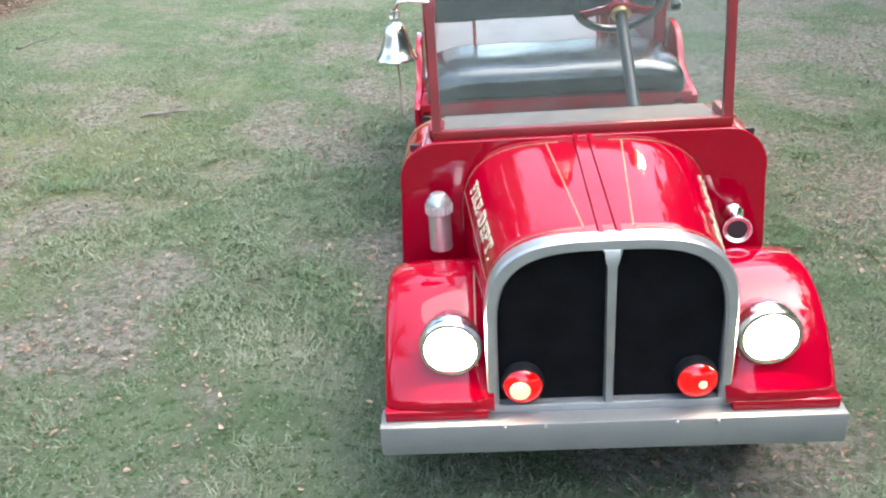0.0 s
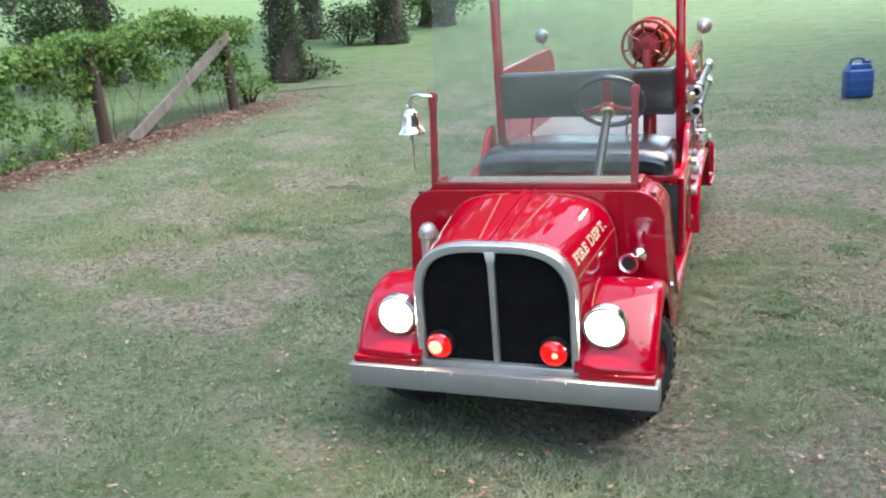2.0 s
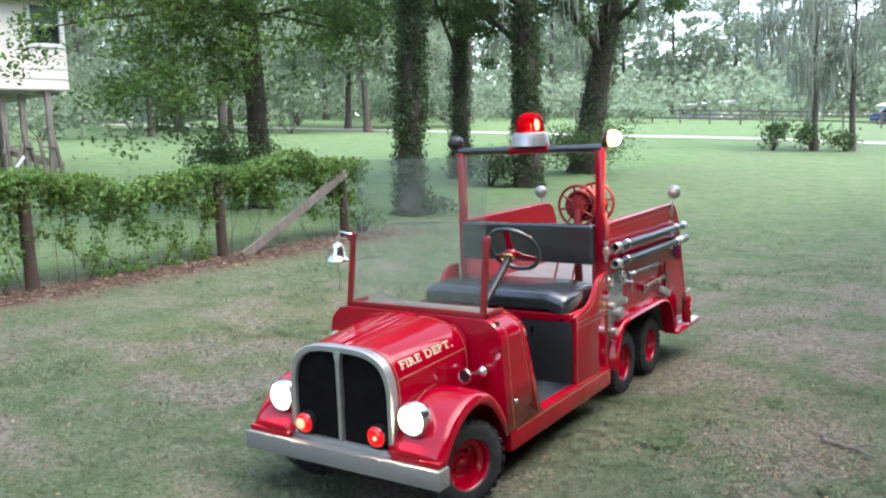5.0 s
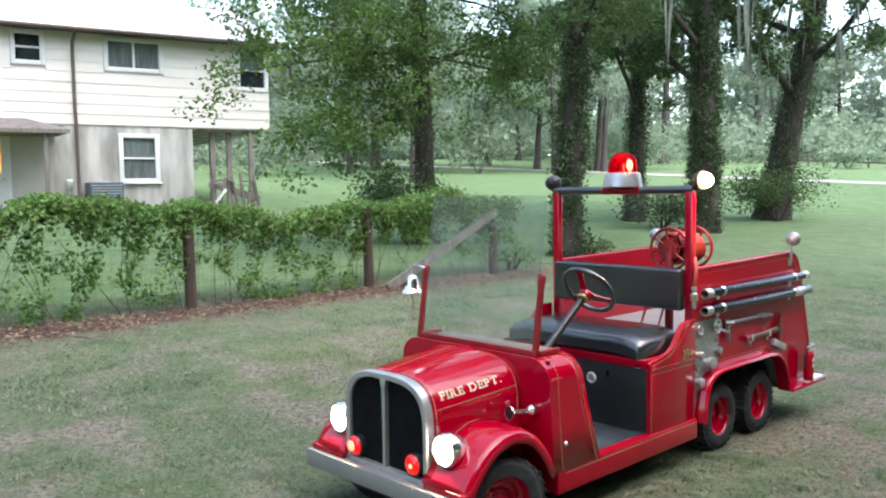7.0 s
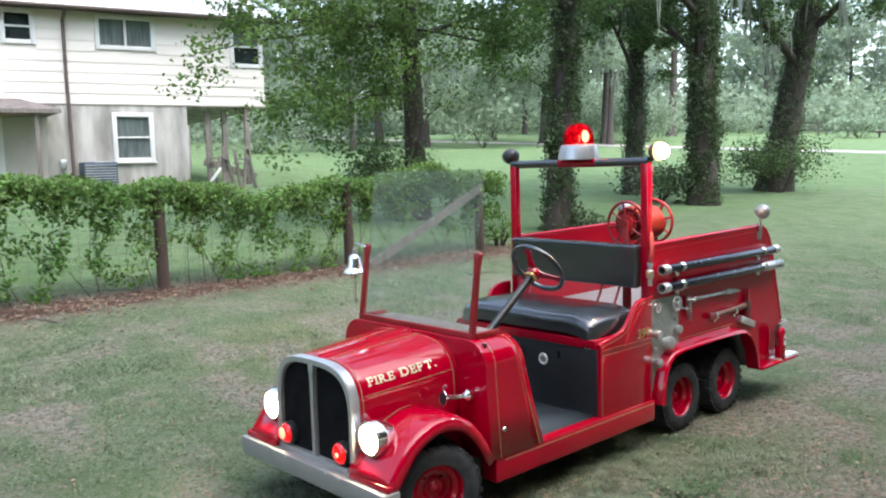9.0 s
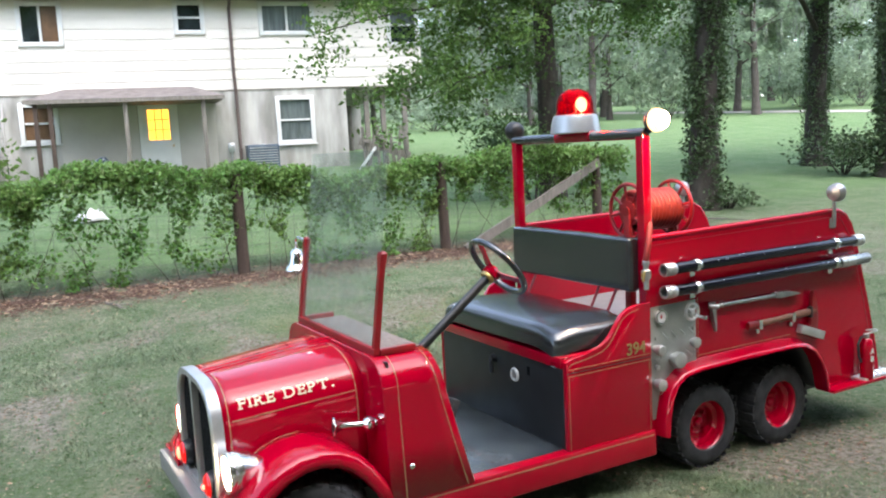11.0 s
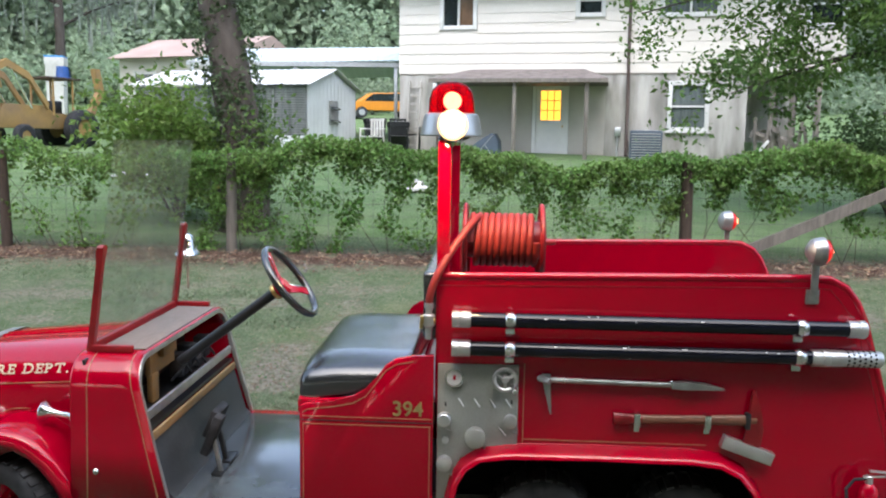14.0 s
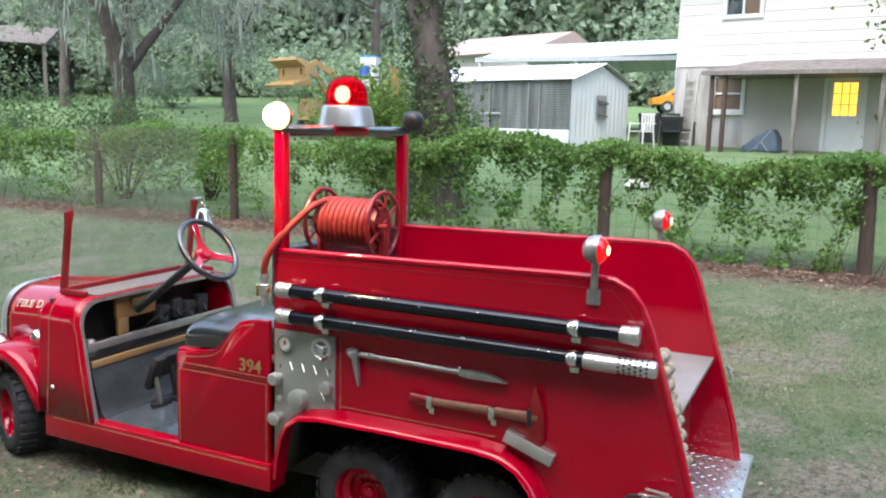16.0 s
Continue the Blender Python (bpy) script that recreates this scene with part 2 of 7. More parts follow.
def tube(bm, pts, r, seg=8, radii=None, close=False):
    """Sweeps a circle along points."""
    pts = [Vector(p) for p in pts]
    n = len(pts)
    rings, side = [], None
    for i, p in enumerate(pts):
        a, b = (pts[i - 1], pts[(i + 1) % n]) if close else (pts[max(0, i - 1)], pts[min(n - 1, i + 1)])
        d = (b - a).normalized()
        if side is None:
            side = d.orthogonal().normalized()
        side = (side - d * side.dot(d)).normalized()
        up = d.cross(side)
        rr = radii[i] if radii else r
        rings.append([bm.verts.new(p + rr * (math.cos(2 * math.pi * k / seg) * side + math.sin(2 * math.pi * k / seg) * up)) for k in range(seg)])
    for i in range(n if close else n - 1):
        a, b = rings[i], rings[(i + 1) % n]
        for k in range(seg):
            j = (k + 1) % seg
            bm.faces.new((a[k], a[j], b[j], b[k]))
    if not close:
        bm.faces.new(rings[0][::-1])
        bm.faces.new(rings[-1])
    return bm


def ring(bm, centre, normal, radius, r, seg=40, sub=8):
    q = Vector(normal).to_track_quat("Z", "Y")
    return tube(bm, [Vector(centre) + q @ Vector((radius * math.cos(2 * math.pi * i / seg), radius * math.sin(2 * math.pi * i / seg), 0)) for i in range(seg)], r, sub, close=True)


def prism(bm, pts, axis, a, b, bevel=0.0):
    """Extrudes an outline; axis x: outline in (y, z), axis y: (x, z), axis z: (x, y)."""
    put = {"x": lambda u, v, w: (w, u, v), "y": lambda u, v, w: (u, w, v), "z": lambda u, v, w: (u, v, w)}[axis]
    lo, hi = [bm.verts.new(put(u, v, a)) for u, v in pts], [bm.verts.new(put(u, v, b)) for u, v in pts]
    n = len(pts)
    fs = [bm.faces.new(lo), bm.faces.new(hi[::-1])]
    for i in range(n):
        fs.append(bm.faces.new((lo[i], hi[i], hi[(i + 1) % n], lo[(i + 1) % n])))
    if bevel:
        bmesh.ops.bevel(bm, geom=list({e for f in fs[:2] for e in f.edges}), offset=bevel, segments=2, affect="EDGES", profile=0.5)
    return bm


def loft(bm, rows, close=False, caps=False):
    vs = [[bm.verts.new(p) for p in row] for row in rows]
    for a, b in zip(vs, vs[1:]):
        n = len(a)
        for i in range(n if close else n - 1):
            bm.faces.new((a[i], a[(i + 1) % n], b[(i + 1) % n], b[i]))
    if caps:
        bm.faces.new(vs[0][::-1])
        bm.faces.new(vs[-1])
    return bm


def dome(bm, centre, way, r, depth, seg=24, steps=6):
    """A cap of radius r that bulges by depth towards way."""
    c, d = Vector(centre), Vector(way).normalized()
    return lathe(bm, c, c + d * depth, [(0, 0)] + [(r * math.cos(k * math.pi / 2 / steps), math.sin(k * math.pi / 2 / steps)) for k in range(steps)] + [(0, 1)], seg)


def arc(cx, cy, r, a0, a1, n=6):
    return [(cx + r * math.cos(radians(a0 + (a1 - a0) * i / n)), cy + r * math.sin(radians(a0 + (a1 - a0) * i / n))) for i in range(n + 1)]


def words(body, size, place, thick=0.0015, spread=1.0):
    """Letters of the built-in font as a mesh whose points go through place(u, v, w)."""
    cu = bpy.data.curves.new("letters", "FONT")
    cu.body, cu.size, cu.extrude, cu.align_x = body, size, thick, "LEFT"
    cu.space_character = spread
    cu.offset = size * 0.012
    ob = new("letters", cu)
    bpy.context.view_layer.update()
    me = bpy.data.meshes.new_from_object(ob.evaluated_get(bpy.context.evaluated_depsgraph_get()))
    bpy.data.objects.remove(ob)
    for v in me.vertices:
        v.co = place(v.co.x, v.co.y, v.co.z)
    return me



# ---- ground ----
def ground_height(x, y):
    """The lawn: level round the truck, rising gently to the fence, the house and the far woods."""
    u = np.maximum(0.0, -np.asarray(x, float))
    s = np.where(u < 5.4, 0.085 * u * u / (u + 0.6), 0.413 + 0.060 * (np.minimum(u, 60) - 5.4))
    v = np.maximum(0.0, np.asarray(y, float) - 10.0)
    w = np.maximum(0.0, -np.asarray(y, float) - 6.0)
    return s + 0.03 * v * v / (v + 8.0) + 0.02 * w * w / (w + 8.0)


def gz(x, y):
    return float(ground_height(x, y))


def ground_material():
    m = bpy.data.materials.new("lawn_soil")
    m.use_nodes = True
    t = m.node_tree
    bsdf = t.nodes["Principled BSDF"]
    pos = t.nodes.new("ShaderNodeNewGeometry").outputs["Position"]

    def noise_node(scale, detail=6, rough=0.6):
        n = t.nodes.new("ShaderNodeTexNoise")
        n.inputs["Scale"].default_value, n.inputs["Detail"].default_value, n.inputs["Roughness"].default_value = scale, detail, rough
        t.links.new(pos, n.inputs["Vector"])
        return n.outputs["Fac"]

    def band(src, lo, hi):
        r = t.nodes.new("ShaderNodeMapRange")
        r.inputs["From Min"].default_value, r.inputs["From Max"].default_value = lo, hi
        t.links.new(src, r.inputs["Value"])
        return r.outputs["Result"]

    def mix(fac, a, b):
        n = t.nodes.new("ShaderNodeMix")
        n.data_type = "RGBA"
        t.links.new(fac, n.inputs["Factor"])
        for key, c in (("A", a), ("B", b)):
            if isinstance(c, tuple):
                n.inputs[key].default_value = (*c, 1)
            else:
                t.links.new(c, n.inputs[key])
        return n.outputs["Result"]

    def math_node(op, a, b):
        n = t.nodes.new("ShaderNodeMath")
        n.operation = op
        for i, v in enumerate((a, b)):
            if isinstance(v, (int, float)):
                n.inputs[i].default_value = v
            else:
                t.links.new(v, n.inputs[i])
        return n.outputs["Value"]

    grass = mix(band(noise_node(2.6, 7, 0.7), 0.36, 0.62), (0.094, 0.143, 0.070), (0.196, 0.216, 0.142))
    grass = mix(band(noise_node(13, 8, 0.72), 0.48, 0.66), grass, (0.080, 0.138, 0.052))
    grass = mix(band(noise_node(6.5, 6, 0.7), 0.58, 0.72), grass, (0.215, 0.215, 0.165))
    grass = mix(band(noise_node(32, 5, 0.7), 0.53, 0.60), grass, (0.058, 0.104, 0.038))
    grass = mix(band(noise_node(52, 4, 0.65), 0.60, 0.65), grass, (0.35, 0.31, 0.23))
    sep = t.nodes.new("ShaderNodeSeparateXYZ")
    t.links.new(pos, sep.inputs[0])
    dry = math_node("ADD", math_node("POWER", math_node("DIVIDE", math_node("ADD", sep.outputs[0], 2.6), 1.1), 2), math_node("POWER", math_node("DIVIDE", math_node("SUBTRACT", sep.outputs[1], 2.6), 1.9), 2))
    dry = math_node("SUBTRACT", 1.0, band(math_node("ADD", dry, math_node("MULTIPLY", noise_node(2.4), 0.8)), 0.4, 1.7))
    grass = mix(math_node("MULTIPLY", dry, 0.55), grass, (0.215, 0.215, 0.085))
    beyond = math_node("MAXIMUM", band(math_node("MULTIPLY", sep.outputs[0], -1.0), 5.3, 6.6), math_node("MULTIPLY", band(sep.outputs[1], 7.0, 16.0), 0.6))
    lush = mix(band(noise_node(1.3, 6, 0.65), 0.35, 0.65), (0.098, 0.172, 0.064), (0.145, 0.220, 0.096))
    grass = mix(math_node("MULTIPLY", beyond, 0.8), grass, lush)
    litter = mix(band(noise_node(24, 6, 0.75), 0.44, 0.60), (0.320, 0.282, 0.246), (0.120, 0.100, 0.082))
    litter = mix(band(noise_node(30, 5, 0.7), 0.56, 0.61), litter, (0.085, 0.120, 0.052))
    litter = mix(band(noise_node(50, 4), 0.60, 0.65), litter, (0.38, 0.325, 0.27))
    # bare strip with dead leaves along the fence line
    off = math_node("ABSOLUTE", math_node("ADD", sep.outputs[0], 5.15), 0)
    strip = math_node("SUBTRACT", 1.0, band(math_node("ADD", off, math_node("MULTIPLY", noise_node(3.5), 0.5)), 0.42, 0.90))
    ahead = math_node("SUBTRACT", 1.0, band(sep.outputs[1], 6.5, 9.0))
    strip = math_node("MULTIPLY", math_node("MULTIPLY", strip, ahead), band(noise_node(5.0, 6, 0.7), 0.28, 0.46))
    near = math_node("SUBTRACT", 1.0, band(math_node("ABSOLUTE", math_node("SUBTRACT", sep.outputs[1], 2.5), 0), 4.0, 9.0))
    near = math_node("MULTIPLY", near, math_node("SUBTRACT", 1.0, band(math_node("ABSOLUTE", sep.outputs[0], 0), 3.0, 5.0)))
    px, py = sep.outputs[0], sep.outputs[1]

    def wave(*terms):
        """The sine of a sum of (factor, value) terms."""
        total = 0.0
        for k, v in terms:
            total = math_node("ADD", total, v if k == 1 else math_node("MULTIPLY", v, k))
        return math_node("SINE", total, 0)

    worn = math_node("MULTIPLY", wave((3.1, px), (1.3, wave((1.9, py)))), wave((2.8, py), (1.1, wave((2.3, px), (1, 2.0)))))
    small = math_node("MULTIPLY", wave((6.7, px), (5.2, py), (1, wave((4.9, px)))), wave((5.4, py), (-4.3, px)))
    worn = math_node("ADD", math_node("ADD", worn, math_node("MULTIPLY", small, 0.6)), math_node("MULTIPLY", band(px, 0.2, 1.5), 0.55))
    worn = math_node("ADD", worn, math_node("MULTIPLY", math_node("SUBTRACT", noise_node(9.0, 8, 0.75), 0.5), 2.6))
    patch = math_node("MULTIPLY", band(worn, -0.1, 0.85), math_node("ADD", math_node("MULTIPLY", near, 0.66), 0.10))
    allm = math_node("MAXIMUM", strip, patch)
    earth = mix(band(noise_node(30, 6, 0.7), 0.4, 0.62), (0.128, 0.076, 0.060), (0.060, 0.036, 0.029))
    litter = mix(strip, litter, earth)
    t.links.new(mix(allm, grass, litter), bsdf.inputs["Base Color"])
    bsdf.inputs["Roughness"].default_value = 0.95
    bsdf.inputs["Specular IOR Level"].default_value = 0.15
    b = t.nodes.new("ShaderNodeBump")
    b.inputs["Strength"].default_value, b.inputs["Distance"].default_value = 1.0, 0.05
    t.links.new(noise_node(34, 8, 0.75), b.inputs["Height"])
    t.links.new(b.outputs["Normal"], bsdf.inputs["Normal"])
    return m


def grid_axis(lo, hi, fine_lo, fine_hi, step, growth):
    a = list(np.arange(fine_lo, fine_hi + 1e-6, step))
    s, p = step, fine_hi
    while p < hi:
        s *= growth
        p += s
        a.append(p)
    s, p = step, fine_lo
    while p > lo:
        s *= growth
        p -= s
        a.insert(0, p)
    return np.array(a)


gx, gy = grid_axis(-1500, 1500, -9, 5, 0.14, 1.13), grid_axis(-1500, 1500, -6, 12, 0.14, 1.13)
XX, YY = np.meshgrid(gx, gy, indexing="ij")
ZZ = ground_height(np.clip(XX, -120, 120), np.clip(YY, -120, 120))
bumps = np.random.RandomState(3)
for k, amp in ((0.9, 0.012), (2.1, 0.008), (4.3, 0.005)):
    a, b, c, d = bumps.uniform(0, 6.28, 4)
    ZZ = ZZ + amp * np.sin(k * XX + a + np.sin(0.7 * k * YY + b)) * np.sin(k * YY * 0.9 + c + np.sin(0.8 * k * XX + d)) * np.exp(-((XX / 60) ** 2) - (YY / 60) ** 2)
me = bpy.data.meshes.new("ground")
nx, ny = XX.shape
co = np.stack([XX, YY, ZZ], -1).reshape(-1, 3)
idx = np.arange(nx * ny).reshape(nx, ny)
quads = np.stack([idx[:-1, :-1], idx[1:, :-1], idx[1:, 1:], idx[:-1, 1:]], -1).reshape(-1, 4)
me.from_pydata(co.tolist(), [], quads.tolist())
ground = tagged(link("ground", me, ground_material(), smooth=180), "patchy mown lawn with dry leaves and bare spots", "lawn", kind="structure")


def quick_mesh(name, verts, faces_n, nper):
    """A mesh of many equal faces from an array of corners."""
    me = bpy.data.meshes.new(name)
    n = len(verts)
    me.vertices.add(n)
    me.vertices.foreach_set("co", np.asarray(verts, np.float32).ravel())
    me.loops.add(n)
    me.loops.foreach_set("vertex_index", np.arange(n, dtype=np.int32))
    me.polygons.add(n // nper)
    me.polygons.foreach_set("loop_start", np.arange(0, n, nper, dtype=np.int32))
    me.update(calc_edges=True)
    return me


def turned(rs, n, lean=1.0):
    """Random unit frames: along, across."""
    a = rs.normal(size=(n, 3))
    a[:, 2] *= lean
    a /= np.linalg.norm(a, axis=1, keepdims=True)
    b = rs.normal(size=(n, 3))
    b -= a * (a * b).sum(1, keepdims=True)
    b /= np.linalg.norm(b, axis=1, keepdims=True)
    return a, b


def leaf_mesh(name, centres, size, rs, droop=0.0, fat=0.55):
    """Small pointed leaves, each a folded four-sided blade."""
    n = len(centres)
    a, b = turned(rs, n, 0.7)
    a[:, 2] -= droop
    a /= np.linalg.norm(a, axis=1, keepdims=True)
    s = (size * rs.uniform(0.6, 1.35, n))[:, None]
    c = np.asarray(centres)
    tip, tail = c + a * s * 0.5, c - a * s * 0.5
    fold = np.cross(a, b) * s * 0.12
    l, r = c + b * s * fat * 0.5 + fold - a * s * 0.08, c - b * s * fat * 0.5 + fold - a * s * 0.08
    v = np.stack([tail, r, tip, tail, tip, l], 1).reshape(-1, 3)
    return quick_mesh(name, v, None, 3)


GRASS = material("grass_blades", (0.108, 0.170, 0.084), 0.6, var=0.30, scale=2.2, fine=8, bump=0, second=(0.228, 0.244, 0.166), island=0.30, trans=0.35, spec=0.3)
DEAD = material("dead_leaves", (0.175, 0.098, 0.062), 0.8, var=0.2, scale=9, fine=30, bump=0, second=(0.235, 0.175, 0.130), island=0.6, spec=0.2)

# mown grass where the camera passes
rs = np.random.RandomState(11)


def patchiness(x, y):
    """Where the lawn is worn to litter: the same waves as in the soil's material."""
    f = np.sin(3.1 * x + 1.3 * np.sin(1.9 * y)) * np.sin(2.8 * y + 1.1 * np.sin(2.3 * x + 2)) + 0.6 * np.sin(6.7 * x + 5.2 * y + np.sin(4.9 * x)) * np.sin(5.4 * y - 4.3 * x)
    return f + 0.55 * np.clip((x - 0.2) / 1.3, 0, 1)


def lattice(x, y, cell, seed):
    """Smooth random values, 0 to 1, from a wrapped table with one value a cell."""
    table = np.random.RandomState(seed).uniform(0, 1, (257, 263))
    u, v = x / cell, y / cell
    i, j = np.floor(u).astype(int), np.floor(v).astype(int)
    fu, fv = u - i, v - j
    fu, fv = fu * fu * (3 - 2 * fu), fv * fv * (3 - 2 * fv)
    def at(a, b):
        return table[a % 257, b % 263]
    return (at(i, j) * (1 - fu) + at(i + 1, j) * fu) * (1 - fv) + (at(i, j + 1) * (1 - fu) + at(i + 1, j + 1) * fu) * fv


N = 1150000
rad = np.abs(rs.normal(0, 1, N)) * 4.2
ang = rs.uniform(0, 2 * math.pi, N)
px, py = 0.6 + rad * np.cos(ang) * 1.0, 1.4 + rad * np.sin(ang) * 1.15
bare = (rs.uniform(0, 1, N) < 0.82) & (patchiness(px, py) > 0.16) & (np.hypot(px, py - 2) < 6)
under = (np.abs(px) < 0.5) & (py > 0.1) & (py < 3.5) & (rs.uniform(0, 1, N) < 0.5)
tuft = np.clip(0.55 * lattice(px, py, 0.16, 1) + 0.75 * lattice(px, py, 0.055, 2) - 0.15, 0, 1)
keep = ~bare & ~under & (rs.uniform(0, 1, N) < 0.35 + 0.75 * tuft) & (px > -4.84 + 0.16 * np.sin(2 * py) + 0.13 * rs.normal(size=N)) | ((px < -5.6) & (px > -11))
px, py, tuft = px[keep], py[keep], tuft[keep]
n = len(px)
pz = ground_height(px, py) - 0.004
h = rs.uniform(0.007, 0.019, n) * (1 + 0.5 * (patchiness(px * 0.7, py * 0.7 + 3) < -0.2))
h = h * (0.55 + 1.1 * tuft)
az = rs.uniform(0, 2 * math.pi, n)
w = rs.uniform(0.0016, 0.0036, n) * (1 + np.hypot(px, py - 2) * 0.14)
lean = rs.uniform(0.5, 2.2, n)
dx, dy = np.cos(az), np.sin(az)
root = np.stack([px, py, pz], 1)
side = np.stack([-dy * w, dx * w, 0 * w], 1)
tip = root + np.stack([dx * h * lean, dy * h * lean, h], 1)
v = np.stack([root - side, root + side, tip], 1).reshape(-1, 3)
tagged(link("grass", quick_mesh("grass", v, None, 3), GRASS, smooth=0), "short uneven lawn grass blades", "grass", kind="stuff")

# low weeds and clover between the grass
WEED = material("clover_leaves", (0.075, 0.148, 0.06), 0.55, var=0.15, scale=1.5, fine=10, bump=0, second=(0.13, 0.2, 0.088), island=0.5, trans=0.3, spec=0.3)
n = 70000
px, py = rs.normal(0.4, 3.6, n), rs.normal(1.2, 3.6, n)
fit_in = (np.sin(3.3 * px + 2 * np.sin(2.2 * py)) * np.sin(2.9 * py + np.sin(3.7 * px)) > rs.uniform(-0.3, 0.8, n)) & (px > -4.9) & ~((np.abs(px) < 0.55) & (py > 0.0) & (py < 3.5))
px, py = px[fit_in], py[fit_in]
c = np.stack([px, py, ground_height(px, py) + rs.uniform(0.004, 0.015, len(px))], 1)
tagged(link("clover", leaf_mesh("clover", c, rs.uniform(0.007, 0.017, len(c)), rs, 0.0, 0.8), WEED, smooth=0), "small clover and weed leaves in the lawn", "weeds", kind="stuff")

# fallen leaves
n = 95000
px, py = rs.normal(0.6, 3.0, n), rs.normal(1.6, 3.4, n)
m2 = patchiness(px, py) > rs.uniform(-0.6, 1.0, n)
px, py = px[m2], py[m2]
fx, fy = rs.normal(-5.10, 0.26, 16000), rs.uniform(-9, 8, 16000)
px, py = np.concatenate([px, fx]), np.concatenate([py, fy])
c = np.stack([px, py, ground_height(px, py) + rs.uniform(0.010, 0.026, len(px))], 1)
lm = leaf_mesh("fallen_leaves", c, np.random.RandomState(5).uniform(0.25, 1.0, len(c)) ** 2 * np.where(np.arange(len(c)) < len(c) - 16000, 0.027, 0.055) + 0.006, rs, 0.0, 0.6)
co = np.empty(len(lm.vertices) * 3, np.float32)
lm.vertices.foreach_get("co", co)
co = co.reshape(-1, 3)
mid = np.repeat(c, 6, axis=0)
co[:, 2] = mid[:, 2] + (co[:, 2] - mid[:, 2]) * 0.35
lm.vertices.foreach_set("co", co.ravel())
tagged(link("fallen_leaves", lm, DEAD, smooth=0), "dry brown leaves scattered over the lawn", "dead leaves", kind="stuff")

# ---- materials of the yard ----
BARK = material("grey_brown_bark", (0.036, 0.0288, 0.02448), 0.9, var=0.25, scale=5, fine=40, bump=0.9, stretch=(3, 3, 0.8), second=(0.0648, 0.05616, 0.04752), spec=0.2)
BARK_PALE = material("pale_lichen_bark", (0.0936, 0.0792, 0.07056), 0.9, var=0.2, scale=4, fine=36, bump=0.8, stretch=(3, 3, 0.9), second=(0.0576, 0.04752, 0.04032), spec=0.2)
LEAF = material("oak_leaves", (0.0864, 0.142, 0.040), 0.55, var=0.15, scale=0.7, fine=6, bump=0, second=(0.0612, 0.1008, 0.0432), island=0.5, trans=0.45, spec=0.35)
LEAF_LIGHT = material("young_leaves", (0.165, 0.255, 0.05), 0.55, var=0.15, scale=0.7, fine=6, bump=0, second=(0.105, 0.175, 0.045), island=0.45, trans=0.5, spec=0.35)
LEAF_MID = material("mixed_green_leaves", (0.125, 0.205, 0.045), 0.55, var=0.15, scale=0.7, fine=6, bump=0, second=(0.062, 0.112, 0.032), island=0.45, trans=0.5, spec=0.35)
IVY = material("ivy_leaves", (0.0504, 0.0828, 0.03456), 0.5, var=0.15, scale=0.8, fine=6, bump=0, second=(0.072, 0.1116, 0.0432), island=0.55, trans=0.25, spec=0.4)
VINE = material("vine_leaves", (0.105, 0.205, 0.048), 0.5, var=0.18, scale=1.2, fine=8, bump=0, second=(0.155, 0.240, 0.062), island=0.6, trans=0.5, spec=0.4)
# the far woods' haze is put into this pale leaf colour
FAR_HAZE_LEAF = material("far_leaves_with_haze", (0.215, 0.285, 0.180), 0.7, var=0.15, scale=0.15, fine=2, bump=0, second=(0.270, 0.330, 0.235), island=0.3, each=0.15, trans=0.5, spec=0.2)
# grey-green of mossy crowns, lifted further to stand in for haze
MOSSY_HAZE_LEAF = material("mossy_leaves_with_haze", (0.215, 0.260, 0.200), 0.8, var=0.15, scale=0.4, fine=4, bump=0, second=(0.290, 0.325, 0.265), island=0.35, trans=0.5, spec=0.15)
MOSS = material("spanish_moss", (0.30, 0.325, 0.280), 0.9, var=0.15, scale=1, fine=10, bump=0, second=(0.17, 0.19, 0.155), island=0.3, trans=0.3, spec=0.1)
POST = material("weathered_post_wood", (0.0576, 0.036, 0.02592), 0.85, var=0.25, scale=6, fine=50, bump=0.4, stretch=(4, 4, 0.7), second=(0.036, 0.02304, 0.01728))
GREYWOOD = material("grey_weathered_wood", (0.18, 0.1584, 0.1368), 0.85, var=0.25, scale=6, fine=50, bump=0.4, stretch=(4, 4, 0.7), second=(0.1152, 0.1008, 0.0864), each=0.2)
WIRE = material("rusty_galvanised_wire", (0.1584, 0.1512, 0.144), 0.6, 0.6, var=0.2, scale=10, fine=90, bump=0)
SIDING = material("cream_siding_paint", (0.58, 0.54, 0.485), 0.6, var=0.05, scale=1.2, fine=25, bump=0.05, each=0.03, stretch=(1, 0.4, 2))
STUCCO = material("stained_stucco", (0.45, 0.43, 0.40), 0.85, var=0.10, scale=1.6, fine=60, bump=0.25, second=(0.185, 0.176, 0.157), stretch=(1, 1.6, 0.35))
PORCHWALL = material("porch_wall_plain", (0.3744, 0.3456, 0.3096), 0.8, var=0.06, scale=1.5, fine=50, bump=0.1)
TRIMWHITE = material("white_trim_paint", (0.576, 0.5688, 0.5544), 0.5, var=0.04, scale=3, fine=40, bump=0.03)
METALROOF = material("pale_metal_roof", (0.576, 0.5688, 0.5688), 0.45, 0.2, var=0.06, scale=1, fine=20, bump=0.04)
BLUEROOF = material("pale_blue_metal_roof", (0.36, 0.432, 0.4608), 0.45, 0.2, var=0.08, scale=0.8, fine=18, bump=0.05, second=(0.4752, 0.5112, 0.5184))
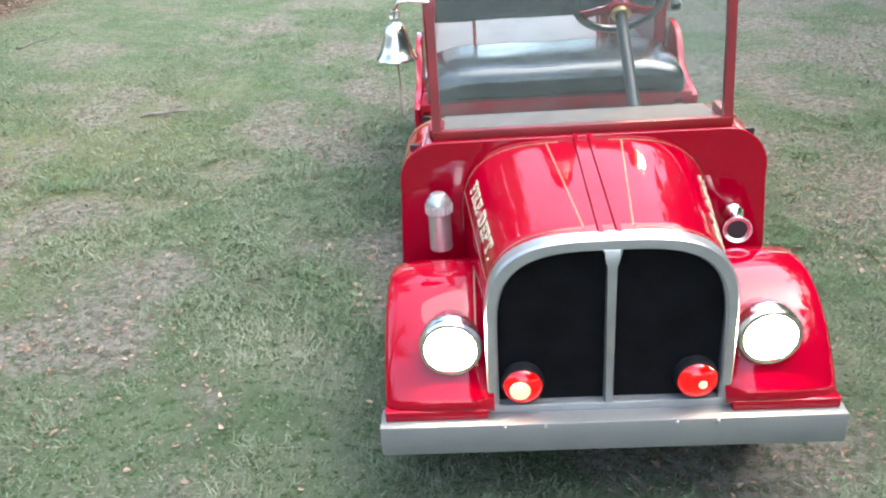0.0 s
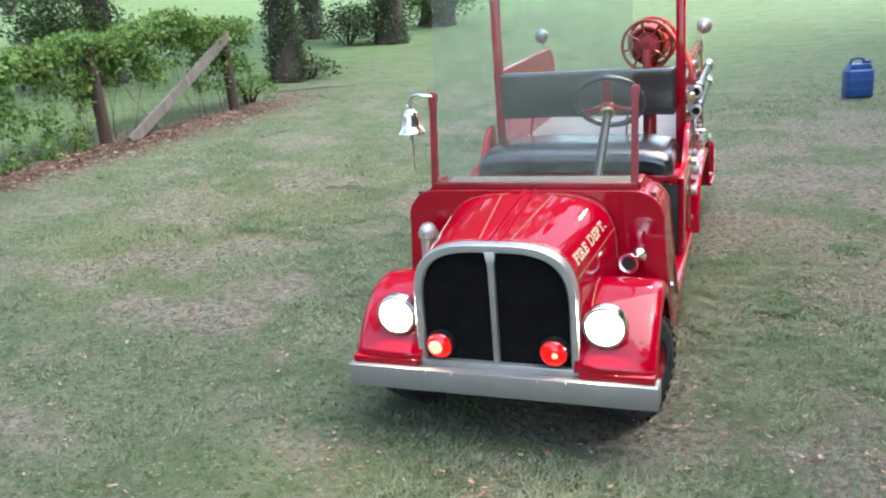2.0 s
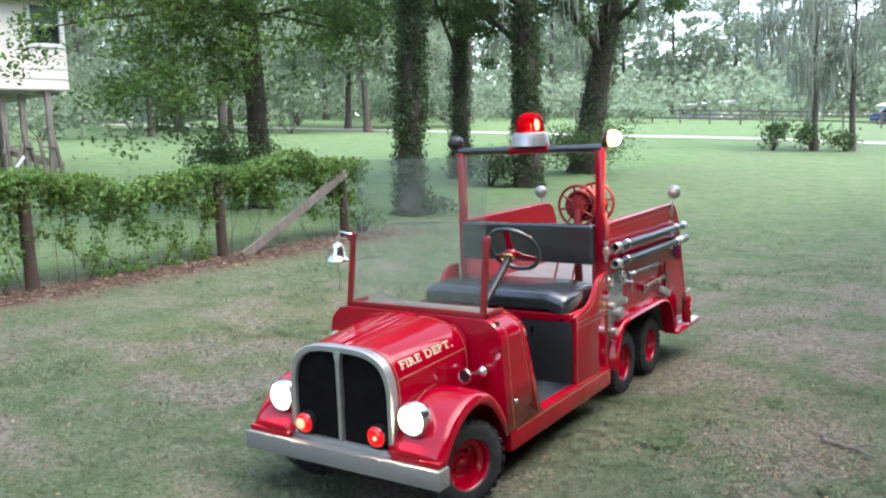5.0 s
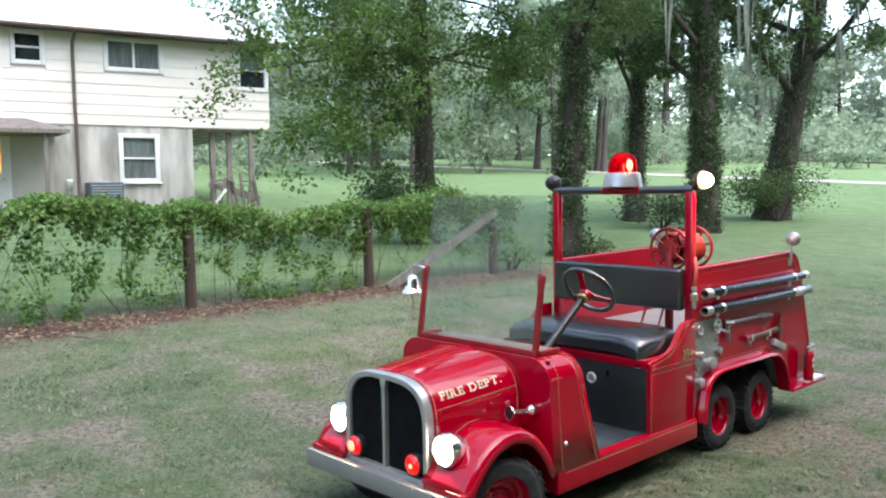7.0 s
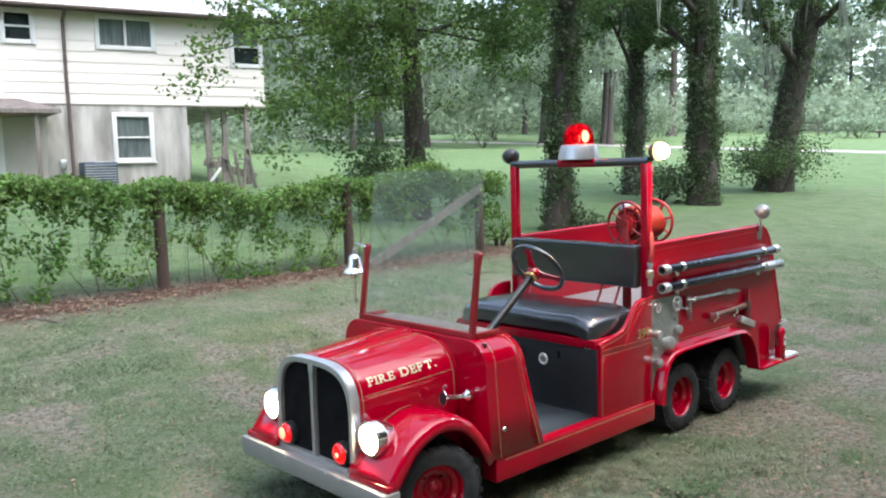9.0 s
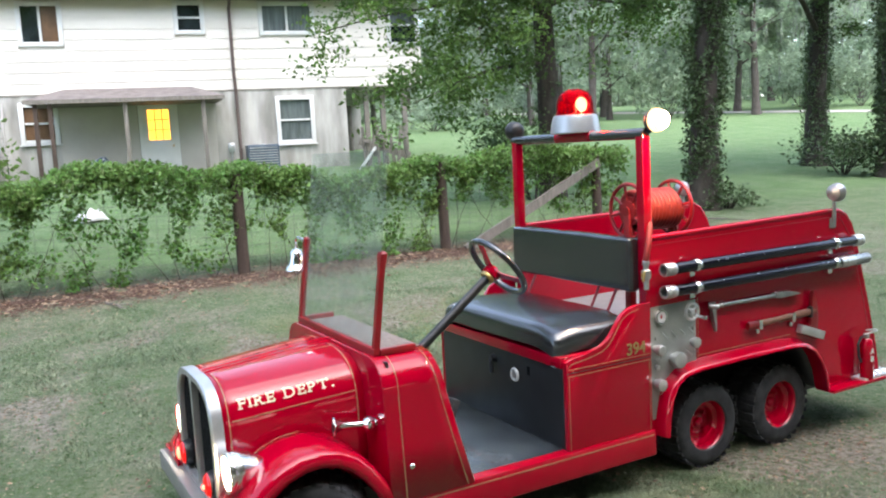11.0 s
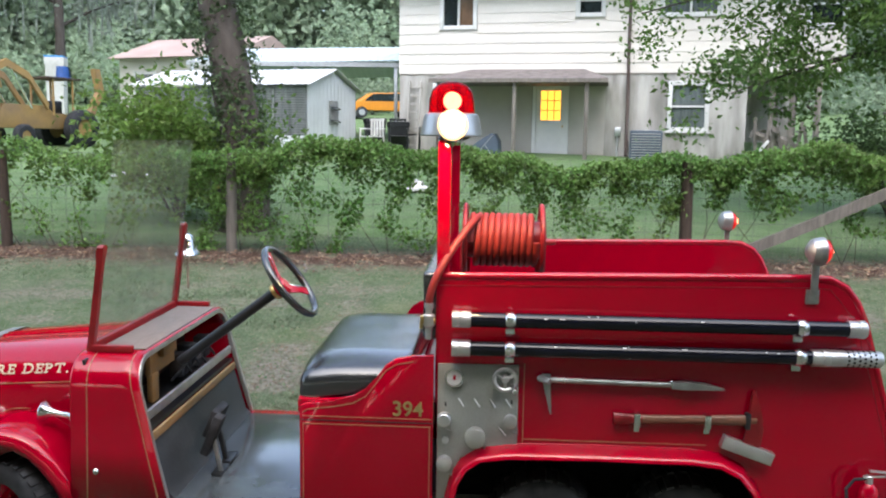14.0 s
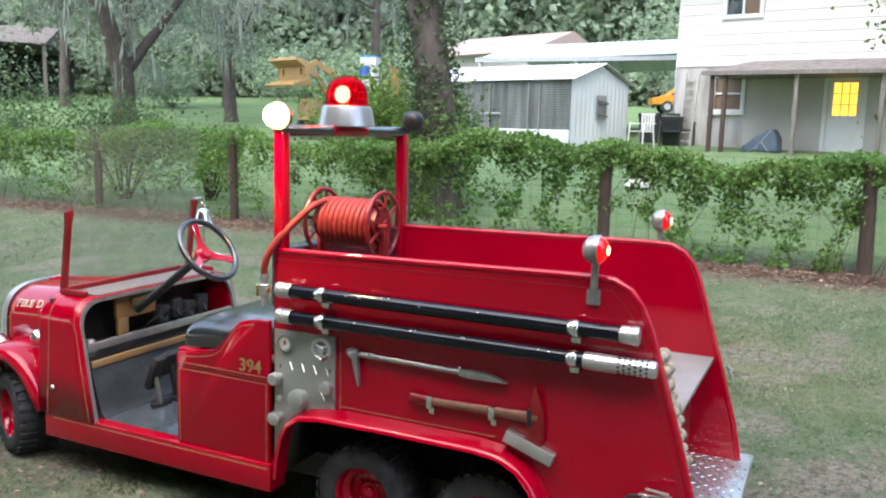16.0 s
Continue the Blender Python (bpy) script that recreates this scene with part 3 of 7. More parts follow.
BROWN = material("brown_gutter_metal", (0.0756, 0.0504, 0.04176), 0.5, 0.1, var=0.1, scale=5, fine=50, bump=0.03)
SHINGLE = material("old_porch_roofing", (0.1584, 0.1332, 0.1224), 0.85, var=0.2, scale=4, fine=40, bump=0.4)
DARKGLASS = material("dark_window_glass", (0.0216, 0.0288, 0.03024), 0.08, var=0.3, scale=2, fine=9, bump=0.0, spec=0.7)
CURTAIN = material("pale_curtain_behind_glass", (0.1224, 0.144, 0.1404), 0.15, var=0.2, scale=2.5, fine=14, bump=0, stretch=(1, 5, 0.6), spec=0.6)
BLIND = material("brown_blind_behind_glass", (0.144, 0.0828, 0.0468), 0.2, var=0.2, scale=2, fine=14, bump=0, spec=0.6)
LITGLASS = material("lamplit_door_glass", (0.8, 0.5, 0.1), 0.3, emit=(1.0, 0.36, 0.04), power=0.55, bump=0.1, scale=3, fine=18)
SHEDWHITE = material("white_corrugated_steel", (0.5184, 0.5328, 0.5328), 0.5, 0.1, var=0.06, scale=1.4, fine=30, bump=0.04, each=0.04)
# the long wall's shade is put into this grey; the darker streaks vary
SHEDSHADE = material("shaded_corrugated_steel", (0.24, 0.25, 0.25), 0.6, 0.1, var=0.25, scale=1.6, fine=20, bump=0.06, stretch=(1, 3, 0.3), second=(0.10, 0.105, 0.105))
YELLOW = material("worn_digger_yellow", (0.3, 0.185, 0.055), 0.6, var=0.2, scale=2, fine=25, bump=0.1, second=(0.2, 0.125, 0.058))
ORANGE = material("orange_car_paint", (0.54, 0.2016, 0.0144), 0.4, var=0.08, scale=2, fine=30, bump=0.02)
BLUEPL = material("blue_plastic", (0.0108, 0.0612, 0.2304), 0.4, var=0.12, scale=8, fine=60, bump=0.05)
TARP = material("slate_blue_tarp", (0.0504, 0.0756, 0.108), 0.6, var=0.2, scale=3, fine=20, bump=0.2)
PINKROOF = material("faded_red_roof", (0.36, 0.2592, 0.2232), 0.7, var=0.1, scale=0.6, fine=10, bump=0.1)
GRAVEL = material("pale_sand_drive", (0.36, 0.3384, 0.3024), 0.95, var=0.12, scale=0.5, fine=8, bump=0.1)

# ---- wire fence overgrown with vines ----
FX = -5.42
FENCE_Y = [6.55, 4.20, 1.74, -0.62, -3.10, -5.5, -7.9, -10.3, -12.7]
fence = tagged(thing("wire_fence", "old wire fence on wooden posts overgrown with vines", "fence"), kind="structure")
rf = random.Random(4)
for i, y in enumerate(FENCE_Y):
    z = gz(FX, y)
    r = 0.065 if i in (0, 1, 2) else 0.055
    bm = bmesh.new()
    tx, ty = rf.uniform(-0.02, 0.02), rf.uniform(-0.03, 0.03)
    tube(bm, [(FX + 0.06 + tx * s, y + ty * s, z - 0.15 + s * 1.20) for s in (0, 0.12, 0.4, 0.7, 0.97, 1.0)], r, 10, [r * 1.08, r * 1.05, r, r * 0.97, r * 0.93, r * 0.8])
    part("post", bm, GREYWOOD if i in (3,) else POST, fence, "pale split post" if i == 3 else "", 50)
bm = bmesh.new()
ymin, ymax = FENCE_Y[-1], FENCE_Y[0]
for k in range(9):
    h = 0.04 + 0.125 * k
    tube(bm, [(FX + 0.008 * math.sin(y * 2.3 + k), y, gz(FX, y) + h + 0.01 * math.sin(y * 1.7 + k)) for y in np.arange(ymin, ymax + 0.1, 0.4)], 0.0022, 4)
for y in np.arange(ymin, ymax, 0.16):
    tube(bm, [(FX, y, gz(FX, y) + 0.03), (FX + 0.006, y + 0.004, gz(FX, y) + 0.55), (FX, y, gz(FX, y) + 1.05)], 0.0018, 4)
part("wire_netting", bm, WIRE, fence, "sagging woven wire", 0)
a, b = Vector((FX + 0.16, 6.50, gz(FX, 6.5) + 0.92)), Vector((FX + 0.17, 4.42, gz(FX, 4.4) - 0.02))
bm = bmesh.new()
d = (b - a).normalized()
n2 = d.cross(Vector((1, 0, 0))).normalized()
loft(bm, [[p + Vector((sx * 0.022, 0, 0)) + n2 * sz * 0.055 for sx, sz in ((-1, -1), (1, -1), (1, 1), (-1, 1))] for p in (a, (a + b) / 2 - Vector((0, 0, 0.01)), b)], close=True, caps=True)
part("brace", bm, GREYWOOD, fence, "grey diagonal brace board", 30)


def vine_cloud(rs, n, ylo, yhi):
    """Leaf places on a fence: a thick crest, with ragged curtains below it."""
    y = rs.uniform(ylo, yhi, n)
    crest = 1.08 + 0.09 * np.sin(1.3 * y + 0.6) + 0.05 * np.sin(3.7 * y) + 0.03 * np.sin(8.1 * y)
    q = rs.uniform(0, 1, n)
    top = q < 0.34
    hang = np.clip(0.90 + 0.22 * np.sin(2.1 * y + 1.0) + 0.20 * np.sin(5.3 * y + 0.3), 0.45, 1.08)
    hang = np.where(y > 4.0, hang * 0.65, hang)
    z = np.where(top, crest - np.abs(rs.normal(0, 0.13, n)) + rs.uniform(-0.02, 0.06, n), crest - 0.12 - hang * rs.uniform(0, 1, n) ** 1.3)
    clump = np.sin(9 * y + 5 * z) * np.sin(7 * z - 4 * y + 1.0) + 0.5 * np.sin(17 * y - 9 * z)
    thin = np.where(y < -1.2, 0.45, 1.0)
    keep = (rs.uniform(0, 1, n) < thin) & (top | (clump > rs.uniform(-0.55, 1.15, n)))
    x = FX + np.where(top, rs.normal(0, 0.13, n), rs.normal(0.02, 0.06, n))
    x, y, z = x[keep], y[keep], z[keep]
    return np.stack([x, y, ground_height(np.full_like(y, FX), y) + np.maximum(z, 0.03)], 1)


rs = np.random.RandomState(21)
cl = vine_cloud(rs, 135000, ymin, ymax + 0.45)
vines = tagged(link("fence_vines", leaf_mesh("fence_vines", cl, rs.uniform(0.030, 0.062, len(cl)), rs, 0.35, 0.8), VINE, smooth=0), "green vines hanging over the wire fence", "vines", kind="stuff")
bm = bmesh.new()
for k in range(46):
    y = rf.uniform(ymin, ymax)
    z0 = gz(FX, y)
    y1 = y + rf.uniform(-0.7, 0.7)
    tube(bm, [(FX + 0.05, y, z0), (FX + rf.uniform(-0.03, 0.06), y + (y1 - y) * 0.4 + rf.uniform(-0.1, 0.1), z0 + 0.4), (FX + 0.03, y1, z0 + rf.uniform(0.8, 1.1))], 0.003, 5, [0.0045, 0.003, 0.002])
tagged(part("vine_stems", bm, POST, None, "thin brown vine stems climbing the fence", 60), "thin brown vine stems climbing the fence", "vines", kind="stuff")


# ---- trees ----
def limb_path(rng, start, way, length, rise, steps=7, wob=0.12):
    p, d, pts = Vector(start), Vector(way).normalized(), [Vector(start)]
    for i in range(steps):
        d = (d + Vector((rng.uniform(-wob, wob), rng.uniform(-wob, wob), rise + rng.uniform(-wob, wob) * 0.6))).normalized()
        p = p + d * (length / steps)
        pts.append(p.copy())
    return pts


def crown_points(rng, rs, pts, n, spread):
    """Leaf places scattered in clumps round the outer part of a limb."""
    out = []
    per = max(6, n // 11)
    for k in range(11):
        i = rng.uniform(0.25, 1.0) * (len(pts) - 1)
        a = pts[int(i)].lerp(pts[min(len(pts) - 1, int(i) + 1)], i % 1)
        c = np.array(a) + rs.normal(0, spread * 0.55, 3) * (1, 1, 0.7)
        out.append(c + rs.normal(0, spread * rs.uniform(0.13, 0.23), (per, 3)) * (1, 1, 0.6))
    return np.concatenate(out)


def build_tree(base, height, r0, lean=(0, 0), limbs=9, first=0.35, reach=3.0, leaves=9000, leaf=0.10, seed=0, leaf_mat=None, bark=None, ivy=0, moss=0, fork=None, bend=(0, 0), rise=0.05, label="", spread=0.9, extra=(), group="", sub=2, start=0.22):
    """A tapered trunk with limbs, a crown of leaves in clumps, and ivy or hanging moss where it has them."""
    rng, rs = random.Random(seed), np.random.RandomState(seed)
    t = thing("tree", label, "tree", pose(*base), group)
    steps = 10
    trunk = []
    for i in range(steps + 1):
        s = i / steps
        k = max(0.0, s - start) ** 1.15
        trunk.append(Vector((bend[0] * k * height + lean[0] * s * height + 0.06 * math.sin(3 * s + seed) * height * 0.12, bend[1] * k * height + lean[1] * s * height + 0.05 * math.sin(4 * s + seed * 2) * height * 0.12, s * height - 0.25 * (i == 0))))
    radii = [r0 * (1.0 - 0.72 * (i / steps)) * (1.45 if i == 0 else 1.0) for i in range(steps + 1)]
    bm = bmesh.new()
    fine_pts, fine_r = [], []
    for i in range(steps):
        for k in range(4):
            s = k / 4
            fine_pts.append(trunk[i].lerp(trunk[i + 1], s))
            fine_r.append(radii[i] + (radii[i + 1] - radii[i]) * s)
    fine_pts.append(trunk[-1])
    fine_r.append(radii[-1])
    fine_r[0], fine_r[1], fine_r[2] = r0 * 1.55, r0 * 1.25, r0 * 1.10
    tube(bm, fine_pts, r0, 14, fine_r)
    for v in bm.verts:
        nz = noise.noise(Vector((v.co.x * 5, v.co.y * 5, v.co.z * 1.2)) + Vector((seed, 0, 0)))
        c = Vector((0, 0, 0))
        v.co += Vector((v.co.x, v.co.y, 0)) * 0.0 + Vector((nz, noise.noise(v.co * 4 + Vector((9, seed, 0))), 0)) * r0 * 0.16
    tk = part("trunk", bm, bark or BARK, t, "", 60)
    cloud, strands = [], []
    ends = []
    for k in range(limbs):
        s = first + (0.97 - first) * (k / max(1, limbs - 1))
        i = min(steps - 1, int(s * steps))
        root = trunk[i].lerp(trunk[i + 1], s * steps - i)
        a = k * 2.4 + rng.uniform(-0.5, 0.5) + seed
        ln = reach * (1.05 - 0.45 * (s - first)) * rng.uniform(0.75, 1.15)
        pts = limb_path(rng, root, (math.cos(a), math.sin(a), 0.55), ln, rise)
        rb = r0 * (1 - 0.72 * s) * 0.38
        bm = bmesh.new()
        tube(bm, pts, rb, 8, [rb * (1 - 0.85 * j / (len(pts) - 1)) for j in range(len(pts))])
        for q in range(sub):
            j = rng.randint(2, 5)
            p2 = limb_path(rng, pts[j], (math.cos(a + rng.uniform(-1.3, 1.3)), math.sin(a + rng.uniform(-1.3, 1.3)), rng.uniform(-0.1, 0.5)), ln * 0.5, rise * 0.5, 4)
            tube(bm, p2, rb * 0.4, 6, [rb * 0.4 * (1 - 0.8 * m3 / 4) for m3 in range(5)])
            ends.append(p2)
        part("limb", bm, bark or BARK, t, "", 60)
        ends.append(pts)
    for off, ln, a, tilt in extra:
        root = trunk[int(off * steps)]
        pts = limb_path(rng, root, (math.cos(radians(a)), math.sin(radians(a)), tilt), ln, -0.03 if tilt < 0.2 else 0.03)
        rb = r0 * (0.55 if tilt > 0.8 else 0.15)
        bm = bmesh.new()
        tube(bm, pts, rb, 10, [rb * (1 - 0.7 * j / (len(pts) - 1)) for j in range(len(pts))])
        part("limb", bm, bark or BARK, t, "", 60)
        ends += [pts, pts]
    if ends and leaves:
        for pts in ends:
            cloud.append(crown_points(rng, rs, pts, max(40, leaves // len(ends)), spread))
        cl = np.concatenate(cloud)
        cr = link("crown", leaf_mesh("crown", cl, np.full(len(cl), leaf), rs, 0.25), leaf_mat or LEAF, t, smooth=0)
        tagged(cr, kind="stuff")
    if ivy:
        n = int(ivy * 2.4)
        s = rs.uniform(0.0, 0.62, n) ** 1.0
        a = rs.uniform(0, 2 * math.pi, n)
        tp = np.array([[*p] for p in trunk])
        ii = np.minimum((s * steps).astype(int), steps - 1)
        fr = (s * steps - ii)[:, None]
        c = tp[ii] * (1 - fr) + tp[ii + 1] * fr
        patch = np.sin(3.1 * c[:, 2] + 2 * a + seed) + np.sin(5.3 * c[:, 2] - 3 * a)
        rr = r0 * (1.05 - 0.6 * s) + np.abs(rs.normal(0.02, 0.06, n)) * (1.0 + 3.2 * s * (patch > 0.7))
        keep = (patch > rs.uniform(-1.7, 0.6, n))
        c = c + np.stack([rr * np.cos(a), rr * np.sin(a), 0 * a], 1)
        c = c[keep]
        c[:, 2] = np.maximum(c[:, 2], 0.05)
        tagged(link("ivy", leaf_mesh("ivy", c, np.full(len(c), 0.058), rs, 0.4, 0.8), IVY, t, "dark ivy climbing the trunk", smooth=0), kind="stuff")
    if moss:
        vs = []
        for k in range(moss):
            pts = rng.choice(ends)
            p = np.array(pts[rng.randint(1, len(pts) - 1)]) + rs.normal(0, spread * 0.35, 3)
            ln = rng.uniform(0.5, 1.8)
            for m3 in range(4):
                q = p + rs.normal(0, 0.10, 3)
                l2 = ln * rng.uniform(0.5, 1.0)
                w = rng.uniform(0.02, 0.05)
                a = rng.uniform(0, 3.14)
                sd = np.array([math.cos(a) * w, math.sin(a) * w, 0])
                sway = np.array([rng.uniform(-0.08, 0.08), rng.uniform(-0.08, 0.08), 0])
                mid, end = q + sway - [0, 0, l2 * 0.5], q + sway * 1.6 - [0, 0, l2]
                vs += [q - sd * 0.5, q + sd * 0.5, mid + sd, mid + sd, mid - sd, q - sd * 0.5, mid - sd, mid + sd, end]
        tagged(link("hanging_moss", quick_mesh("hanging_moss", np.array(vs), None, 3), MOSS, t, "grey hanging moss", smooth=0), kind="stuff")
    return t


def at(x, y):
    return (x, y, gz(x, y))


# the forked tree's unseen crown is enlarged to shade the lawn below
build_tree(at(-6.85, -0.94), 9, 0.29, (0.0, 0.02), 9, 0.60, 4.0, 12000, 0.13, 3, LEAF_LIGHT, BARK_PALE, 3600, 0, bend=(-0.10, -0.31), start=0.11, label="leaning forked tree with ivy behind the wire fence", extra=((0.3, 5.0, 80, 3.4),))
build_tree(at(-9.0, 8.5), 12, 0.21, (-0.01, 0.0), 13, 0.28, 3.4, 52000, 0.095, 8, LEAF_MID, BARK, 500, 0, spread=1.05, label="slim dark tree with bright low foliage behind the fence", rise=-0.02, extra=((0.3, 3.2, 268, 0.1), (0.3, 3.4, 276, 0.0), (0.3, 2.8, 300, 0.1), (0.2, 3.2, 280, -0.05), (0.2, 2.6, 292, -0.05), (0.3, 4.2, 272, -0.05), (0.4, 4.4, 278, 0.0), (0.3, 2.4, 40, -0.1), (0.4, 2.8, 60, -0.1)))
build_tree(at(-6.1, 9.35), 12, 0.215, (0.012, 0.02), 11, 0.30, 3.4, 34000, 0.095, 12, LEAF, BARK, 8000, 30, label="thick tree trunk wrapped in dark ivy on the lawn")
build_tree(at(-7.1, 15.8), 13, 0.30, (0.0, 0.012), 12, 0.26, 4.4, 46000, 0.115, 15, LEAF, BARK, 14000, 60, label="thick tree trunk wrapped in dark ivy on the lawn")
build_tree(at(-9.6, 16.8), 12, 0.24, (0.01, 0.0), 10, 0.25, 3.8, 34000, 0.115, 18, LEAF, BARK, 5000, 30, label="tree with ivy behind two thicker ones")
build_tree(at(-7.6, 20.5), 12, 0.42, (0.16, 0.10), 11, 0.28, 4.6, 42000, 0.12, 23, LEAF, BARK, 5000, 120, label="leaning tree with hanging moss on the open lawn")

# ---- the house: y along its wall, x outwards ----
HOUSE = pose(-20.2, 5.0, 0, 0, 0, -11.3)
house = thing("house", "two-storey house, cream siding above stained grey stucco", "house", HOUSE)
G0 = 0.9


def wall_with_holes(bm, x0, x1, y0, y1, z0, z1, holes):
    """A wall slab built round its openings (y0, y1, z0, z1)."""
    ys = sorted({y0, y1, *(v for h in holes for v in h[:2] if y0 < v < y1)})
    for a, b in zip(ys, ys[1:]):
        cuts = sorted([(h[2], h[3]) for h in holes if h[0] <= a + 1e-6 and h[1] >= b - 1e-6])
        z = z0
        for lo, hi in cuts:
            if lo > z:
                box(bm, x0, x1, a, b, z, lo)
            z = max(z, hi)
        if z < z1:
            box(bm, x0, x1, a, b, z, z1)
    return bm


LOW = [(2.10, 3.02, 2.06, 3.24), (-4.50, -3.72, 2.35, 3.26), (-1.60, -0.72, 1.12, 3.20)]
UP = [(-0.46, 0.18, 5.14, 5.87), (1.80, 3.20, 5.10, 5.86), (-4.32, -3.40, 4.86, 5.84), (5.47, 6.28, 4.75, 5.80)]
bm = wall_with_holes(bmesh.new(), -0.18, 0.0, -5.60, 4.05, 0.5, 3.58, LOW)
bmesh.ops.remove_doubles(bm, verts=bm.verts, dist=1e-4)
part("lower_wall", bm, STUCCO, house, "grey stucco wall with dark water stains", 0)
bm = wall_with_holes(bmesh.new(), -0.18, -0.02, -5.60, 6.36, 3.58, 6.05, UP)
bmesh.ops.remove_doubles(bm, verts=bm.verts, dist=1e-4)
part("upper_wall", bm, SIDING, house, "", 0)
for name, y0, y1 in (("end_wall", -5.60, -5.42), ("end_wall", 3.87, 4.05)):
    part(name, box(bmesh.new(), -8.5, -0.18, y0, y1, 0.5, 3.58), STUCCO, house)
for y0, y1 in ((-5.60, -5.42), (6.18, 6.36)):
    part("end_wall", box(bmesh.new(), -8.5, -0.18, y0, y1, 3.58, 6.05), SIDING, house)
part("back_wall", box(bmesh.new(), -8.68, -8.5, -5.6, 6.36, 0.5, 6.05), STUCCO, house)
part("storey_floor", box(bmesh.new(), -8.5, -0.18, -5.42, 6.18, 3.44, 3.60), STUCCO, house)
ROWS_Z = [3.55 + 0.278 * i for i in range(9)]
for i, z in enumerate(ROWS_Z):
    z1 = min(z + 0.278, 6.05)
    cut = sorted([(h[0] - 0.09, h[1] + 0.09) for h in UP if h[2] - 0.09 < z1 - 0.02 and h[3] + 0.09 > z + 0.02])
    y = -5.62
    for lo, hi in cut + [(6.38, 6.38)]:
        if lo - y > 0.05:
            bm = prism(bmesh.new(), [(-0.02, z), (0.024, z), (0.024, z + 0.010), (0.006, z1), (-0.02, z1)], "y", y, lo)
            part("siding_board", bm, SIDING, house, "", 0)
        y = hi
part("siding_edge", box(bmesh.new(), -0.02, 0.02, -5.6, 6.36, 3.515, 3.552), material("siding_drip_edge", (0.22, 0.19, 0.16), 0.7), house, "dark drip edge below the siding")


def window(parent, y0, y1, z0, z1, glass_low, glass_up, split="h", sill=True):
    w = new("window")
    w.parent = parent
    f = 0.085
    bm = box(bmesh.new(), -0.06, 0.055, y0 - f, y0 + 0.03, z0 - f, z1 + f, 0.006)
    box(bm, -0.06, 0.055, y1 - 0.03, y1 + f, z0 - f, z1 + f, 0.006)
    box(bm, -0.06, 0.053, y0 + 0.03, y1 - 0.03, z1 - 0.03, z1 + f, 0.006)
    box(bm, -0.06, 0.053, y0 + 0.03, y1 - 0.03, z0 - f, z0 + 0.03, 0.006)
    part("window_frame", bm, TRIMWHITE, w, "white window frame", 30)
    zm, ym = (z0 + z1) / 2, (y0 + y1) / 2
    if split == "h":
        part("rail", box(bmesh.new(), -0.05, 0.02, y0 + 0.03, y1 - 0.03, zm - 0.025, zm + 0.025, 0.004), TRIMWHITE, w)
        panes = ((y0, y1, z0, zm, glass_low), (y0, y1, zm, z1, glass_up))
    else:
        part("rail", box(bmesh.new(), -0.05, 0.02, ym - 0.03, ym + 0.03, z0 + 0.03, z1 - 0.03, 0.004), TRIMWHITE, w)
        panes = ((y0, ym, z0, z1, glass_low), (ym, y1, z0, z1, glass_up))
    for a, b, c, d, g in panes:
        part("pane", box(bmesh.new(), -0.05, -0.04, a + 0.02, b - 0.02, c + 0.02, d - 0.02), g, w, "", 0)
    if sill:
        part("window_sill", box(bmesh.new(), 0.0, 0.10, y0 - 0.12, y1 + 0.12, z0 - 0.12, z0 - 0.085, 0.004), TRIMWHITE, w)


window(house, *LOW[0], CURTAIN, CURTAIN)
window(house, *LOW[1], BLIND, BLIND)
window(house, *UP[0], DARKGLASS, DARKGLASS, sill=False)
window(house, *UP[1], CURTAIN, CURTAIN, "v", False)
window(house, *UP[2], DARKGLASS, BLIND, "v", False)
window(house, *UP[3], DARKGLASS, CURTAIN, sill=False)

door = new("door")
door.parent = house
y0, y1, z0, z1 = LOW[2]
bm = wall_with_holes(bmesh.new(), -0.08, -0.03, y0 + 0.03, y1 - 0.03, z0, z1 - 0.03, [(-1.44, -0.88, 2.25, 3.07)])
part("leaf", bm, TRIMWHITE, door, "white door", 0)
part("lit_pane", box(bmesh.new(), -0.065, -0.055, -1.45, -0.87, 2.24, 3.08), LITGLASS, door, "glass glowing yellow from inside")
bm = bmesh.new()
for k in (1, 2):
    box(bm, -0.054, -0.035, -1.44 + k * 0.187 - 0.010, -1.44 + k * 0.187 + 0.010, 2.25, 3.07)
    box(bm, -0.055, -0.036, -1.44, -0.88, 2.25 + k * 0.273 - 0.010, 2.25 + k * 0.273 + 0.010)
part("muntins", bm, OAK, door)
bm = box(bmesh.new(), -0.10, 0.03, y0 - 0.07, y0 + 0.03, z0, z1 + 0.07)
box(bm, -0.10, 0.03, y1 - 0.03, y1 + 0.07, z0, z1 + 0.07)
box(bm, -0.10, 0.028, y0 + 0.03, y1 - 0.03, z1 - 0.03, z1 + 0.07)
part("door_frame", bm, TRIMWHITE, door)
part("knob", dome(bmesh.new(), (-0.03, -0.82, 2.08), (1, 0, 0), 0.03, 0.05, 14), BRASS, door)

# roof, gutter, downpipe
bm = bmesh.new()
loft(bm, [[(0.50, -6.0, 6.06), (0.50, 6.75, 6.06)], [(-4.3, -6.0, 7.9), (-4.3, 6.75, 7.9)], [(-9.2, -6.0, 6.06), (-9.2, 6.75, 6.06)]])
roof = part("roof", bm, METALROOF, house, "pale metal roof", 20, 0.06)
for k in range(22):
    y = -5.9 + k * 0.6
    part("roof_rib", prism(bmesh.new(), [(0.50, 6.066), (0.50, 6.10), (-4.3, 7.94), (-4.3, 7.90)], "y", y - 0.015, y + 0.015), METALROOF, roof, "", 0)
